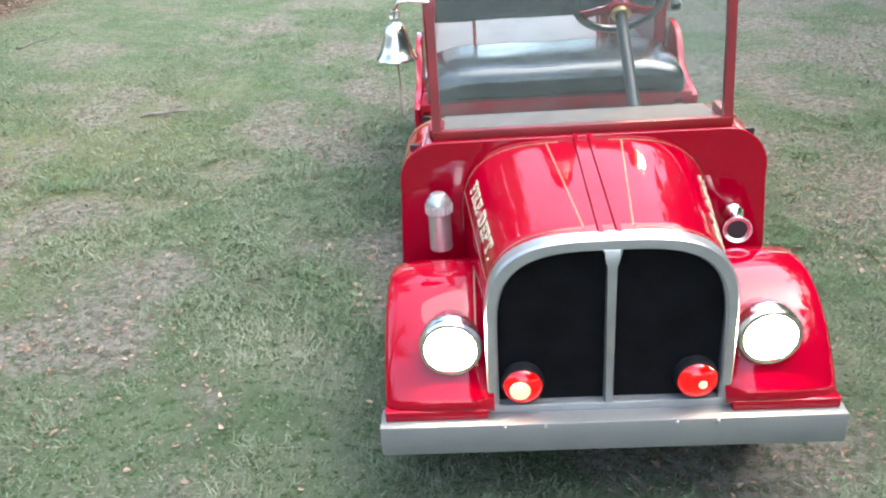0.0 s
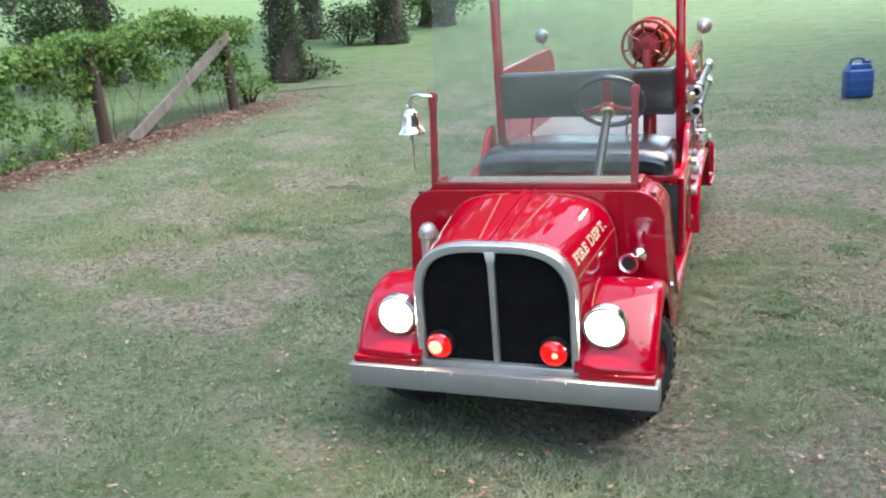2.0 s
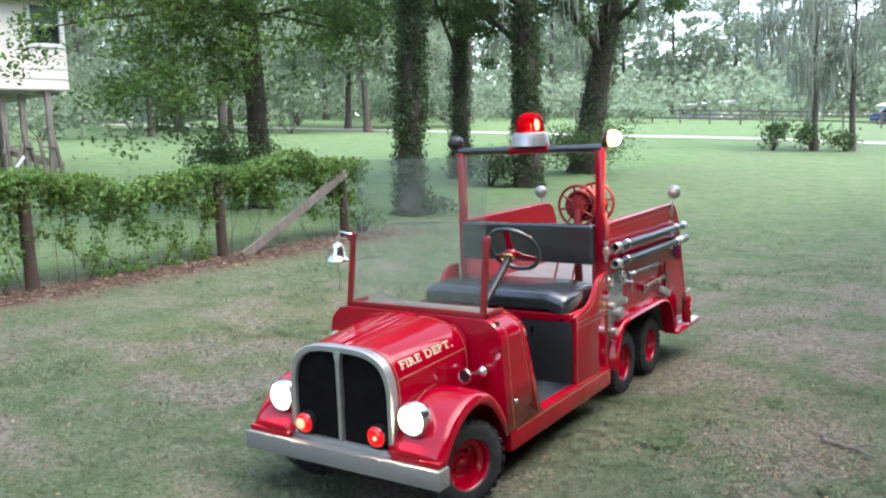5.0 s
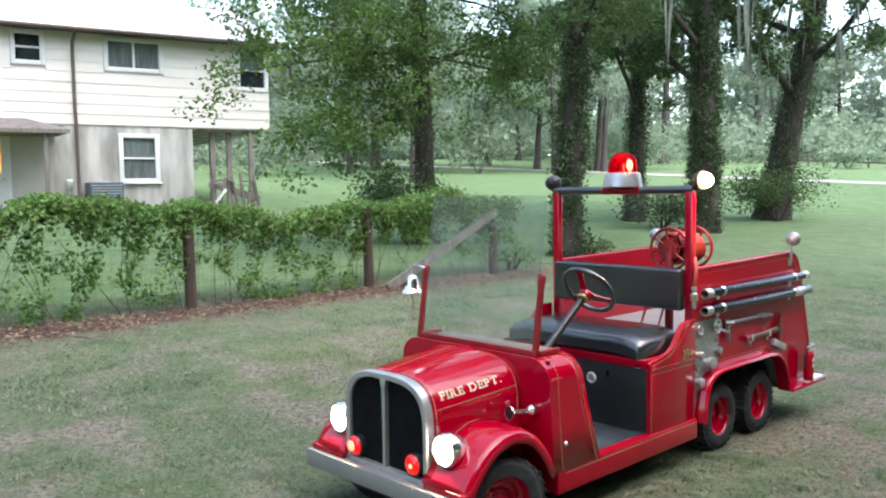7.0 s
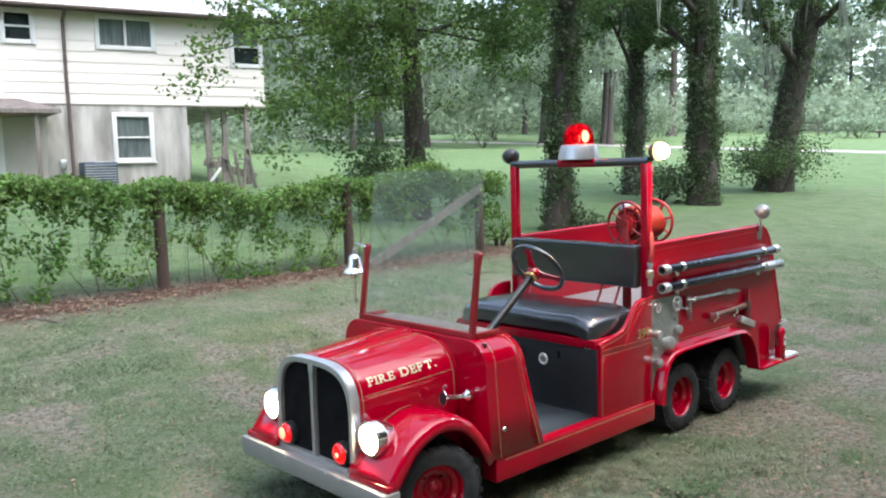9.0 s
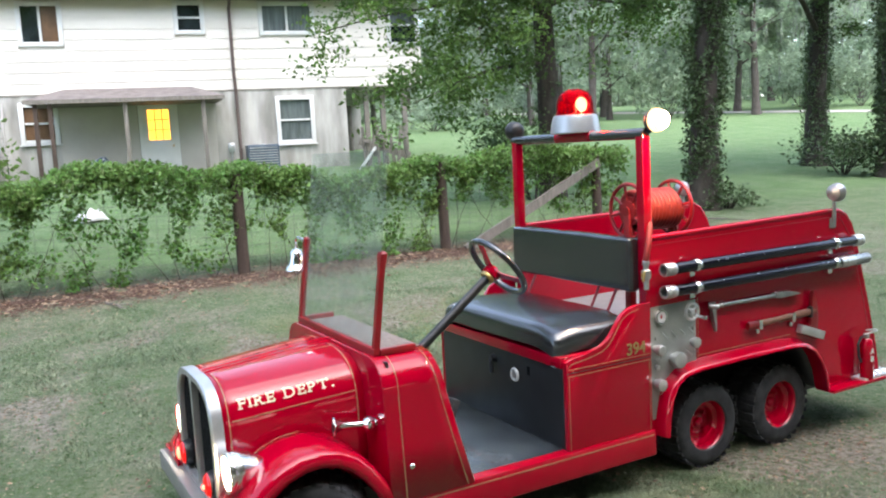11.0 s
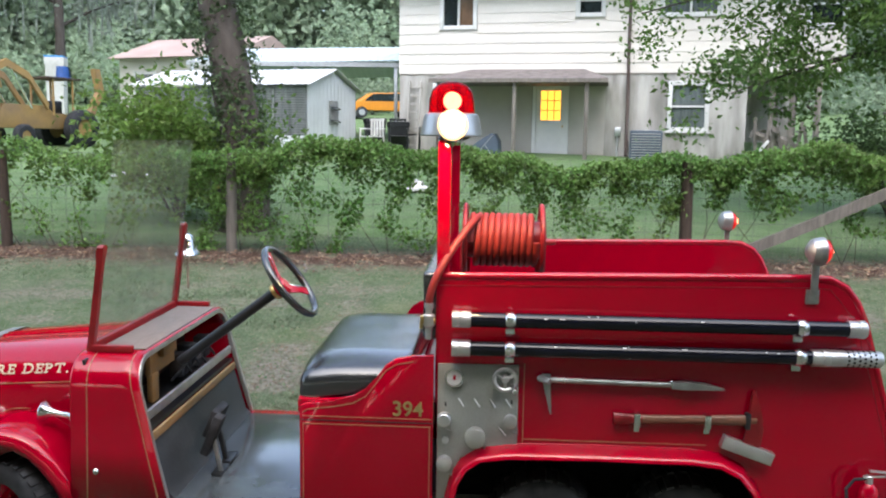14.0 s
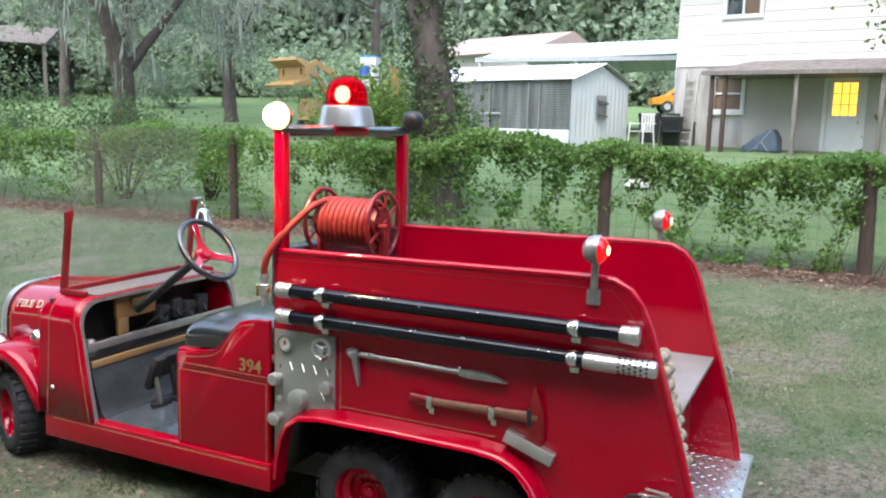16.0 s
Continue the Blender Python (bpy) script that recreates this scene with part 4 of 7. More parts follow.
part("fascia", box(bmesh.new(), 0.44, 0.49, -6.0, 6.75, 5.90, 6.05), BROWN, roof)
part("soffit", box(bmesh.new(), -0.02, 0.44, -6.0, 6.75, 5.985, 6.01), OAK, roof)
bm = loft(bmesh.new(), [[(0.49 + 0.11 * x, y, 6.03 + 0.10 * z) for x, z in ((0, 0), (0.15, -0.8), (0.5, -1), (0.85, -0.8), (1, 0))] for y in (-6.02, 6.77)])
part("gutter", bm, BROWN, roof, "brown gutter", 40, 0.01)
bm = tube(bmesh.new(), [(0.53, 0.93, 5.95), (0.40, 0.93, 5.80), (0.09, 0.93, 5.72), (0.09, 0.93, 4.0), (0.09, 0.95, 3.4), (0.10, 0.96, 1.5), (0.22, 0.97, 1.3)], 0.045, 10)
part("downpipe", bm, BROWN, house, "brown downpipe")

# storey over the open corner
for x, y in ((-0.35, 4.72), (-0.35, 5.22), (-0.12, 5.82), (-4.0, 5.8), (-8.0, 5.8)):
    part("corner_post", box(bmesh.new(), x - 0.07, x + 0.07, y - 0.07, y + 0.07, 0.8, 3.56, 0.008), GREYWOOD, house)

# porch
bm = bmesh.new()
loft(bm, [[(0.02, -3.45, 3.66), (0.02, -0.25, 3.66)], [(1.90, -4.20, 3.27), (1.90, 0.52, 3.27)], [(1.90, -4.20, 3.19), (1.90, 0.52, 3.19)], [(0.02, -4.10, 3.19), (0.02, 0.42, 3.19)]])
for ya, yb, yc in ((-3.45, -4.20, -4.10), (-0.25, 0.52, 0.42)):
    vs = [bm.verts.new(p) for p in ((0.02, ya, 3.66), (1.90, yb, 3.27), (1.90, yb, 3.19), (0.02, yc, 3.19))]
    bm.faces.new(vs)
bmesh.ops.remove_doubles(bm, verts=bm.verts, dist=1e-4)
porch = part("porch_roof", bm, SHINGLE, house, "low old porch roof", 20)
part("porch_fascia", box(bmesh.new(), 1.903, 1.925, -4.20, 0.52, 3.17, 3.265), GREYWOOD, porch)
# plain sheets, darker than the clean stucco, laid over it below the porch roof
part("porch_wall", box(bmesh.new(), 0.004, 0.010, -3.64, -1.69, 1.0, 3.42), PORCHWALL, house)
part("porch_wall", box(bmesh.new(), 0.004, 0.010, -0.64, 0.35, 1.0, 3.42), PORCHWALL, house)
for y in (-3.95, -3.62, -1.90, -0.02):
    part("porch_post", box(bmesh.new(), 1.70, 1.80, y - 0.05, y + 0.05, 0.9, 3.188, 0.008), GREYWOOD if y > -3 else POST, porch)
part("porch_slab", box(bmesh.new(), 0.0, 1.95, -4.2, 0.5, 0.7, 1.10, 0.01), STUCCO, house)


def house_thing(name, label, category, n, a, z):
    return thing(name, label, category, HOUSE @ pose(n, a, z))


ac = house_thing("air_conditioner", "grey-blue outdoor air conditioner beside the house wall", "air conditioner", 0.55, 1.50, 1.08)
part("case", box(bmesh.new(), -0.40, 0.40, -0.42, 0.42, 0.0, 0.90, 0.02), TARP, ac)
for k in range(11):
    part("louvre", box(bmesh.new(), 0.40, 0.415, -0.38, 0.38, 0.10 + k * 0.07, 0.125 + k * 0.07, 0.003), STEEL, ac)
part("fan_guard", ring(bmesh.new(), (0, 0, 0.905), (0, 0, 1), 0.30, 0.012, 28, 6), STEEL, ac)
mb = house_thing("meter_box", "small grey meter box on the stucco wall", "meter box", 0.06, 0.72, 1.95)
part("box", box(bmesh.new(), -0.06, 0.06, -0.08, 0.08, -0.12, 0.12, 0.012), ALU, mb)
part("conduit", cyl(bmesh.new(), (0, 0, -0.85), (0, 0, -0.12), 0.02), ALU, mb)
lad = house_thing("ladder", "weathered white wooden ladder leaning on the wall", "ladder", 0.30, -5.12, 1.05)
for s in (-1, 1):
    bm = loft(bmesh.new(), [[(0.10 + x, s * 0.17 + y, 0.0) for x, y in ((-0.03, -0.02), (0.03, -0.02), (0.03, 0.02), (-0.03, 0.02))], [(-0.25 + x, s * 0.17 + y, 2.3) for x, y in ((-0.03, -0.02), (0.03, -0.02), (0.03, 0.02), (-0.03, 0.02))]], close=True, caps=True)
    part("rail", bm, STUCCO, lad)
for k in range(9):
    z = 0.2 + k * 0.24
    part("rung", box(bmesh.new(), 0.10 - 0.35 * z / 2.3 - 0.02, 0.10 - 0.35 * z / 2.3 + 0.02, -0.17, 0.17, z - 0.02, z + 0.02), STUCCO, lad)
tarp = house_thing("folded_lounger", "slate-blue sling lounger folded on the porch", "lounger", 1.0, -2.75, 1.10)
bm = prism(bmesh.new(), [(-0.80, 0.22), (-0.76, 0.45), (-0.30, 0.80), (0.18, 1.10), (0.34, 1.10), (0.52, 0.80), (0.56, 0.25), (0.20, 0.34)], "x", -0.33, 0.33, 0.05)
part("sling", bm, TARP, tarp, "", 50)
tarp.scale = (0.68, 0.68, 0.68)
for x in (-0.36, 0.36):
    part("side_tube", tube(bmesh.new(), [(x, -0.60, 0.22), (x, -0.25, 0.40), (x, 0.30, 1.05)], 0.018, 8), STEEL, tarp)
    part("leg", tube(bmesh.new(), [(x, -0.40, 0.0), (x, -0.15, 0.48)], 0.016, 8), STEEL, tarp)
    part("leg", tube(bmesh.new(), [(x, 0.45, 0.0), (x, -0.05, 0.66)], 0.016, 8), STEEL, tarp)
deck = house_thing("old_steps", "heap of grey weathered porch steps and rails", "steps", 1.1, 4.75, 1.05)
rd = random.Random(8)
for k in range(8):
    bm = box(bmesh.new(), -0.6, 0.6, -0.06, 0.06, -0.018, 0.018, 0.004, Matrix.Rotation(rd.uniform(-0.2, 0.2), 4, "Z"))
    bm.transform(pose(rd.uniform(-0.2, 0.2), -0.5 + k * 0.14, 0.85 + 0.25 * math.sin(k) * 0.5, rd.uniform(-15, 15), rd.uniform(-6, 6), 0))
    part("board", bm, GREYWOOD, deck, "", 0)
for k in range(7):
    y = -0.6 + k * 0.2
    bm = box(bmesh.new(), 0.45, 0.52, y - 0.04, y + 0.04, 0.0, 1.15 + rd.uniform(-0.15, 0.15), 0.004, Matrix.Rotation(rd.uniform(-0.25, 0.25), 4, "X"))
    part("baluster", bm, GREYWOOD, deck, "", 0)
part("stringer", box(bmesh.new(), 0.40, 0.46, -0.75, 0.75, 0.55, 0.75, 0.004, Matrix.Rotation(radians(-18), 4, "X")), GREYWOOD, deck)
part("pale_rail", box(bmesh.new(), 0.55, 0.60, -0.95, -0.15, 0.35, 0.42, 0.004, Matrix.Rotation(radians(52), 4, "X")), TRIMWHITE, deck)

# ---- white steel shed, its roof ribbed; y to its far end, x outwards ----
SHED = pose(-17.9, -2.5, 0, 0, 0, -15)
shed = thing("shed", "white corrugated steel shed with a pale roof", "shed", SHED)


def corrugated(bm, p, q, z0, z1, pitch=0.075, depth=0.012, flat_dir=None):
    """A ribbed upright sheet from p to q."""
    p, q = Vector(p), Vector(q)
    d = (q - p)
    n = max(2, int(d.length / pitch * 2))
    nor = Vector((-d.y, d.x, 0)).normalized() * depth
    lo, hi = [], []
    for i in range(n + 1):
        b = p + d * i / n + nor * (1 if i % 2 else -1)
        lo.append((b.x, b.y, z0(i / n) if callable(z0) else z0))
        hi.append((b.x, b.y, z1(i / n) if callable(z1) else z1))
    return loft(bm, [lo, hi])


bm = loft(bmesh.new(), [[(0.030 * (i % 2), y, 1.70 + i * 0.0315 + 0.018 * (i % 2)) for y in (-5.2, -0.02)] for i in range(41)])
part("long_wall", bm, SHEDSHADE, shed, "ribbed wall sheet, shade put into its streaked grey", 0, 0.01)
bm = loft(bmesh.new(), [[(0.02 + 0.004 * (i % 2) * 3, y, 0.80 + i * 0.045) for y in (-5.2, -0.02)] for i in range(21)])
part("skirt_sheet", bm, SHEDWHITE, shed, "pale lower wall sheet", 0, 0.01)
bm = corrugated(bmesh.new(), (0, 0, 0), (-3.0, 0, 0), 0.8, lambda s: 2.98 + 0.46 * (1 - abs(2 * s - 1)), 0.22, 0.010)
gable = part("gable_wall", bm, SHEDWHITE, shed, "white gable end", 0, 0.01)
part("far_wall", box(bmesh.new(), -3.0, 0.0, -5.2, -5.17, 0.8, 3.0), SHEDWHITE, shed)
part("back_wall", box(bmesh.new(), -3.02, -3.0, -5.2, 0.0, 0.8, 3.0), SHEDWHITE, shed)
for sx, xa, xb in ((1, 0.16, -1.5), (-1, -3.16, -1.5)):
    n = 52
    lo = [(xa, -5.35 + i * 5.5 / n, 2.99 + 0.016 * (i % 2)) for i in range(n + 1)]
    hi = [(xb, -5.35 + i * 5.5 / n, 3.50 + 0.016 * (i % 2)) for i in range(n + 1)]
    part("roof_sheet", loft(bmesh.new(), [lo, hi]), METALROOF, shed, "pale ribbed roof sheet", 0, 0.012)
bm = box(bmesh.new(), -1.75, -1.25, 0.02, 0.05, 2.0, 2.65, 0.004)
wf = part("shed_window", bm, STEEL, shed, "small louvred shed window")
for z in (2.1, 2.45):
    part("louvre_pane", box(bmesh.new(), -1.72, -1.28, 0.03, 0.15, z, z + 0.02, 0, Matrix.Rotation(radians(-35), 4, "X")), DARKGLASS, wf)
bm = bmesh.new()
for y in (-0.95, -1.30, -2.6):
    tube(bm, [(0.05, y, 2.9), (0.06, y, 2.1), (0.08, y, 1.3)], 0.022, 8)
tube(bm, [(0.06, -2.9, 2.1), (0.07, -2.2, 2.1)], 0.03, 8)
part("pipes", bm, STEEL, shed, "dark pipes on the wall")

carport = thing("carport", "pale blue metal carport roof behind the white shed", "carport", pose(0, 0, 0))
n = 60
for (xa, za), (xb, zb) in (((-22.9, 4.08), (-26.2, 4.85)), ((-29.6, 4.08), (-26.2, 4.85))):
    lo = [(xa - 0.30 * i / n, -0.55 - 7.0 * i / n, za - 0.12 * i / n + 0.02 * (i % 2)) for i in range(n + 1)]
    hi = [(xb - 0.30 * i / n, -0.55 - 7.0 * i / n, zb - 0.12 * i / n + 0.02 * (i % 2)) for i in range(n + 1)]
    part("roof_sheet", loft(bmesh.new(), [lo, hi]), BLUEROOF, carport, "pale blue roof sheet", 0, 0.02)
for y in (-0.8, -4.0, -7.3):
    for x in (-23.1, -29.3):
        part("post", box(bmesh.new(), x - 0.05, x + 0.05, y - 0.05, y + 0.05, gz(x, y) - 0.1, 4.05, 0.005), STEEL, carport)
part("eave_beam", box(bmesh.new(), -23.06, -22.98, -7.45, -0.6, 3.88, 4.02), STEEL, carport)
part("rafter_end", prism(bmesh.new(), [(-22.95, 4.02), (-26.2, 4.79), (-29.5, 4.02), (-26.2, 4.63)], "y", -0.66, -0.60), STEEL, carport)


def far_house(name, label, x, y, w, d, h, rise, wall, roof_mat, rz=0, windows=2):
    t = thing(name, label, "house", pose(x, y, gz(x, y) - 0.1, 0, 0, rz))
    part("wall", box(bmesh.new(), -d / 2, d / 2, -w / 2, w / 2, 0, h), wall, t)
    part("roof", prism(bmesh.new(), [(-d / 2 - 0.4, h), (d / 2 + 0.4, h), (0, h + rise)], "y", -w / 2 - 0.4, w / 2 + 0.4), roof_mat, t)
    for k in range(windows):
        yy = -w / 2 + w * (k + 0.5) / windows
        wd = new("window")
        wd.parent = t
        for sx in (-1, 1):
            part("frame", box(bmesh.new(), sx * d / 2 - 0.06, sx * d / 2 + 0.06, yy - 0.65, yy + 0.65, h * 0.35, h * 0.8), TRIMWHITE, wd)
            part("pane", box(bmesh.new(), sx * d / 2 - 0.08, sx * d / 2 + 0.08, yy - 0.5, yy + 0.5, h * 0.4, h * 0.75), DARKGLASS, wd)
    return t


far_house("far_house", "distant house with a faded red roof", -37, -11.2, 6, 6, 2.9, 1.2, SIDING, PINKROOF, -20)
far_house("far_house", "low white building far across the lawn", -22, 90, 5, 8, 1.5, 0.4, TRIMWHITE, METALROOF, 70, 3)
far_house("far_house", "low white building far across the lawn", -3, 86, 5, 11, 1.6, 0.4, TRIMWHITE, METALROOF, 90, 3)

# ---- far things: woods, drive, rail fence, machines ----
protos = []
# high moss counts: the pale strands also stand in for haze
SPECS = [(11, 0.24, 10, 0.28, 4.2, 11000, 0.25, 160, 1), (13, 0.30, 11, 0.30, 5.0, 13000, 0.26, 300, 2), (9, 0.20, 9, 0.24, 3.6, 9000, 0.25, 60, 1), (12, 0.26, 9, 0.38, 4.6, 9000, 0.26, 340, 2), (14, 0.26, 12, 0.28, 4.4, 12000, 0.27, 200, 1)]
for i, (hgt, r, nl, fst, rch, nlv, lf, ms, sb) in enumerate(SPECS):
    x, y = ((-31, 40), (-24.5, -25), (-37, 28), (-35, -28), (-46, 10))[i]
    protos.append(build_tree(at(x, y), hgt, r, (0.02 * (i - 2), 0.015), nl, fst, rch, nlv, lf, 40 + i, FAR_HAZE_LEAF, BARK_PALE, 0, ms, label="moss-hung oak in the far woods, paled for haze" if ms > 50 else "leafy tree in the far woods, paled for haze", spread=1.5, group="far woods", sub=sb))
rw = random.Random(77)


def plant(i, x, y, s=1.0):
    copy_thing(protos[i], Matrix.Translation(at(x, y)) @ Matrix.Rotation(rw.uniform(0, 6.28), 4, "Z") @ Matrix.Scale(s, 4))


for i, x, y, s in ((1, -32, 46, 1.0), (2, -37, 34, 0.9), (3, -29, 26, 0.8), (1, -29, -34, 0.9)):
    plant(i, x, y, s)
for k in range(74):
    yaw = -18 + 175 * (k + rw.uniform(-0.4, 0.4)) / 74
    d = rw.uniform(50, 72) if k % 2 else rw.uniform(72, 105)
    if yaw > 84 and k % 4:
        continue
    if yaw < 32:
        d += 34
        if k % 3 == 2:
            continue
    plant(k % 5, -math.sin(radians(yaw)) * d, 4 + math.cos(radians(yaw)) * d, rw.uniform(0.85, 1.3))
# unseen trees added by the camera's path, keeping light off the truck's side
shade = build_tree(at(15.0, 1.0), 11, 0.3, (0.01, 0.01), 14, 0.12, 4.6, 22000, 0.30, 52, LEAF, BARK, 0, 40, label="unseen leafy oak added to shade the truck's side", spread=1.6, group="shade trees")
for k in range(17):
    yaw = 205 + 125 * (k + rw.uniform(-0.3, 0.3)) / 17
    d = rw.uniform(13, 18)
    copy_thing(shade, Matrix.Translation(at(-math.sin(radians(yaw)) * d, 3 + math.cos(radians(yaw)) * d)) @ Matrix.Rotation(rw.uniform(0, 6.28), 4, "Z") @ Matrix.Scale(rw.uniform(0.8, 1.15), 4))


# the deep woods behind them, filling up to the ground, haze in their colour
rs = np.random.RandomState(91)
cc = []
for k in range(1500):
    yaw, d = radians(rs.uniform(-25, 160)), rs.uniform(95, 135)
    x, y = -math.sin(yaw) * d, 4 + math.cos(yaw) * d
    h = rs.uniform(0.2, 1.0) ** 1.3 * (13 if yaw > 0.35 else 7)
    cc.append(np.array([x, y, gz(max(x, -119), min(y, 119)) + h]) + rs.normal(0, 1, (85, 3)) * (2.2, 2.2, 1.5))
for k in range(800):
    yaw, d = radians(rs.uniform(8, 100)), rs.uniform(80, 110)
    x, y = -math.sin(yaw) * d, 4 + math.cos(yaw) * d
    cc.append(np.array([x, y, gz(x, y) + rs.uniform(0.3, 3.5)]) + rs.normal(0, 1, (40, 3)) * (2.2, 2.2, 0.9))
for k in range(1700):
    yaw, d = radians(rs.uniform(78, 166)), rs.uniform(66, 92)
    x, y = -math.sin(yaw) * d, 4 + math.cos(yaw) * d
    h = rs.uniform(0.0, 1.0) * 17
    cc.append(np.array([x, y, gz(x, y) + h]) + rs.normal(0, 1, (95, 3)) * (1.8, 1.8, 1.3))
cc = np.concatenate(cc)
cc[:, 2] = np.maximum(cc[:, 2], 1.0)
tagged(link("far_woods", leaf_mesh("far_woods", cc, np.full(len(cc), 0.74), rs, 0.2, 0.8), FAR_HAZE_LEAF, smooth=0), "woodland wall round the far lawn, haze put into its green", "woods", kind="stuff")


def shrub(x, y, r, h, n, leaf, mat, seed, label):
    rs = np.random.RandomState(seed)
    t = thing("shrub", label, "shrub", pose(*at(x, y)), "shrubs")
    bm = bmesh.new()
    clumps = []
    for k in range(9):
        a = rs.uniform(0, 6.28)
        q = rs.uniform(0.2, 1.0) * r
        top = Vector((q * math.cos(a), q * math.sin(a), h * rs.uniform(0.45, 0.95)))
        tube(bm, [(0.05 * math.cos(a), 0.05 * math.sin(a), -0.05), top * 0.5 + Vector((0, 0, 0.05)), top], 0.012, 5, [0.02, 0.014, 0.006])
        clumps.append(np.array(top) + rs.normal(0, 1, (n // 9, 3)) * (r * 0.30, r * 0.30, h * 0.20))
    part("stem", bm, BARK, t, "", 60)
    c = np.concatenate(clumps)
    c[:, 2] = np.maximum(c[:, 2], 0.03)
    tagged(link("leaves", leaf_mesh("leaves", c, np.full(len(c), leaf), rs, 0.2), mat, t, smooth=0), kind="stuff")


shrub(-5.2, 35.0, 0.7, 1.0, 600, 0.16, LEAF, 1, "dark green shrub on the far lawn")
shrub(-3.8, 36.0, 0.7, 1.1, 600, 0.16, LEAF, 2, "dark green shrub below mossy trees")
shrub(-2.6, 37.0, 0.6, 0.9, 450, 0.16, LEAF, 3, "dark green shrub below mossy trees")
shrub(-7.2, 20.0, 1.2, 1.2, 4500, 0.08, LEAF, 4, "leafy undergrowth at the foot of a tree")
shrub(-8.0, 15.4, 0.9, 0.8, 1600, 0.10, IVY, 5, "leafy undergrowth at the foot of a tree")
shrub(-6.0, 9.7, 0.5, 0.30, 500, 0.07, IVY, 6, "ivy undergrowth at the foot of a tree")
shrub(-5.5, 7.1, 0.30, 0.35, 350, 0.06, VINE, 7, "tangle of vines at the end of the fence")
shrub(-7.4, -1.95, 0.8, 1.4, 7500, 0.088, LEAF_LIGHT, 8, "bright yellow-green bush behind the fence")
shrub(-6.6, -4.6, 0.5, 0.9, 2600, 0.055, LEAF_LIGHT, 9, "small bright bush behind the fence")
shrub(-7.2, -1.0, 0.75, 1.3, 3600, 0.08, LEAF_MID, 10, "yellow-green shoots round the forked tree")
shrub(-8.9, 8.0, 0.8, 1.2, 5000, 0.07, LEAF, 11, "shrubs under a slim tree behind the fence")
shrub(-6.3, -6.0, 0.9, 1.3, 5000, 0.06, LEAF, 13, "green bush growing through the fence")
shrub(-6.1, -9.0, 1.1, 1.4, 5000, 0.06, LEAF, 14, "green bush growing through the fence")
for k in range(14):
    yaw = 20 + 125 * k / 14
    d = 42 + 16 * ((k * 7) % 5) / 4 + (25 if yaw < 32 else 0)
    shrub(-math.sin(radians(yaw)) * d, 4 + math.cos(radians(yaw)) * d, 2.0 + (k % 3) * 0.5, 1.5 + (k % 4) * 0.4, 700, 0.38, FAR_HAZE_LEAF, 30 + k, "undergrowth in the far woods, haze put into its green")


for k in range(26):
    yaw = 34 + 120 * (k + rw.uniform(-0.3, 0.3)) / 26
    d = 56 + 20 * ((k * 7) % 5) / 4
    shrub(-math.sin(radians(yaw)) * d, 4 + math.cos(radians(yaw)) * d, 3.4 + (k % 3) * 0.8, 3.2 + (k % 4) * 0.9, 1800, 0.34, FAR_HAZE_LEAF, 60 + k, "tall undergrowth at the edge of the woods, paled for haze")

# moss-hung oaks standing on the lawn beyond the fence, haze in their leaf colour
build_tree(at(-16.4, -16.6), 9, 0.36, (0.0, 0.0), 9, 0.42, 4.6, 9000, 0.17, 61, MOSSY_HAZE_LEAF, BARK, 0, 420, bend=(0.2, -0.22), start=0.2, rise=-0.02, spread=1.5, label="old forked oak hung with grey moss", extra=((0.2, 5.0, 150, 1.6), (0.3, 4.0, 200, 0.4)))
build_tree(at(-24, -18.6), 10, 0.24, (0.02, 0.0), 10, 0.30, 4.0, 8000, 0.19, 64, MOSSY_HAZE_LEAF, BARK_PALE, 0, 300, rise=-0.02, spread=1.5, label="oak hung with grey moss beyond the fence")
build_tree(at(-26.5, -13.4), 11, 0.22, (0.02, 0.0), 10, 0.34, 4.0, 7000, 0.19, 66, MOSSY_HAZE_LEAF, BARK_PALE, 0, 260, rise=-0.02, spread=1.5, label="oak hung with grey moss beyond the fence")
build_tree(at(-3.8, 36.3), 7.5, 0.14, (0.01, 0.0), 8, 0.30, 2.6, 3800, 0.16, 71, MOSSY_HAZE_LEAF, BARK_PALE, 0, 260, spread=1.0, label="small sparse tree hung with grey moss")
build_tree(at(-2.4, 37.6), 8.0, 0.14, (0.0, 0.01), 8, 0.30, 2.8, 3800, 0.16, 73, MOSSY_HAZE_LEAF, BARK_PALE, 0, 260, spread=1.0, label="small sparse tree hung with grey moss")
build_tree(at(5.5, 42), 10, 0.2, (0.0, 0.01), 9, 0.35, 4.0, 6000, 0.18, 75, MOSSY_HAZE_LEAF, BARK_PALE, 0, 320, spread=1.3, label="sparse tree hung with grey moss")


def ribbon(name, pts, width, lift, mat, label, category):
    bm = bmesh.new()
    rows = []
    for i, p in enumerate(pts):
        a, b = pts[max(0, i - 1)], pts[min(len(pts) - 1, i + 1)]
        d = Vector((b[0] - a[0], b[1] - a[1], 0)).normalized()
        s = Vector((-d.y, d.x, 0))
        rows.append([(p[0] + s.x * w, p[1] + s.y * w, gz(p[0] + s.x * w, p[1] + s.y * w) + lift) for w in (-width / 2, -width / 4, 0, width / 4, width / 2)])
    loft(bm, rows)
    return tagged(part(name, bm, mat, None, label, 180), label, category, kind="structure")


path = [(30 - 4 * i, 47.5 - 0.22 * i - 0.006 * i * i) for i in range(28)]
ribbon("drive", path, 2.6, 0.03, GRAVEL, "pale sandy drive across the far lawn", "drive")

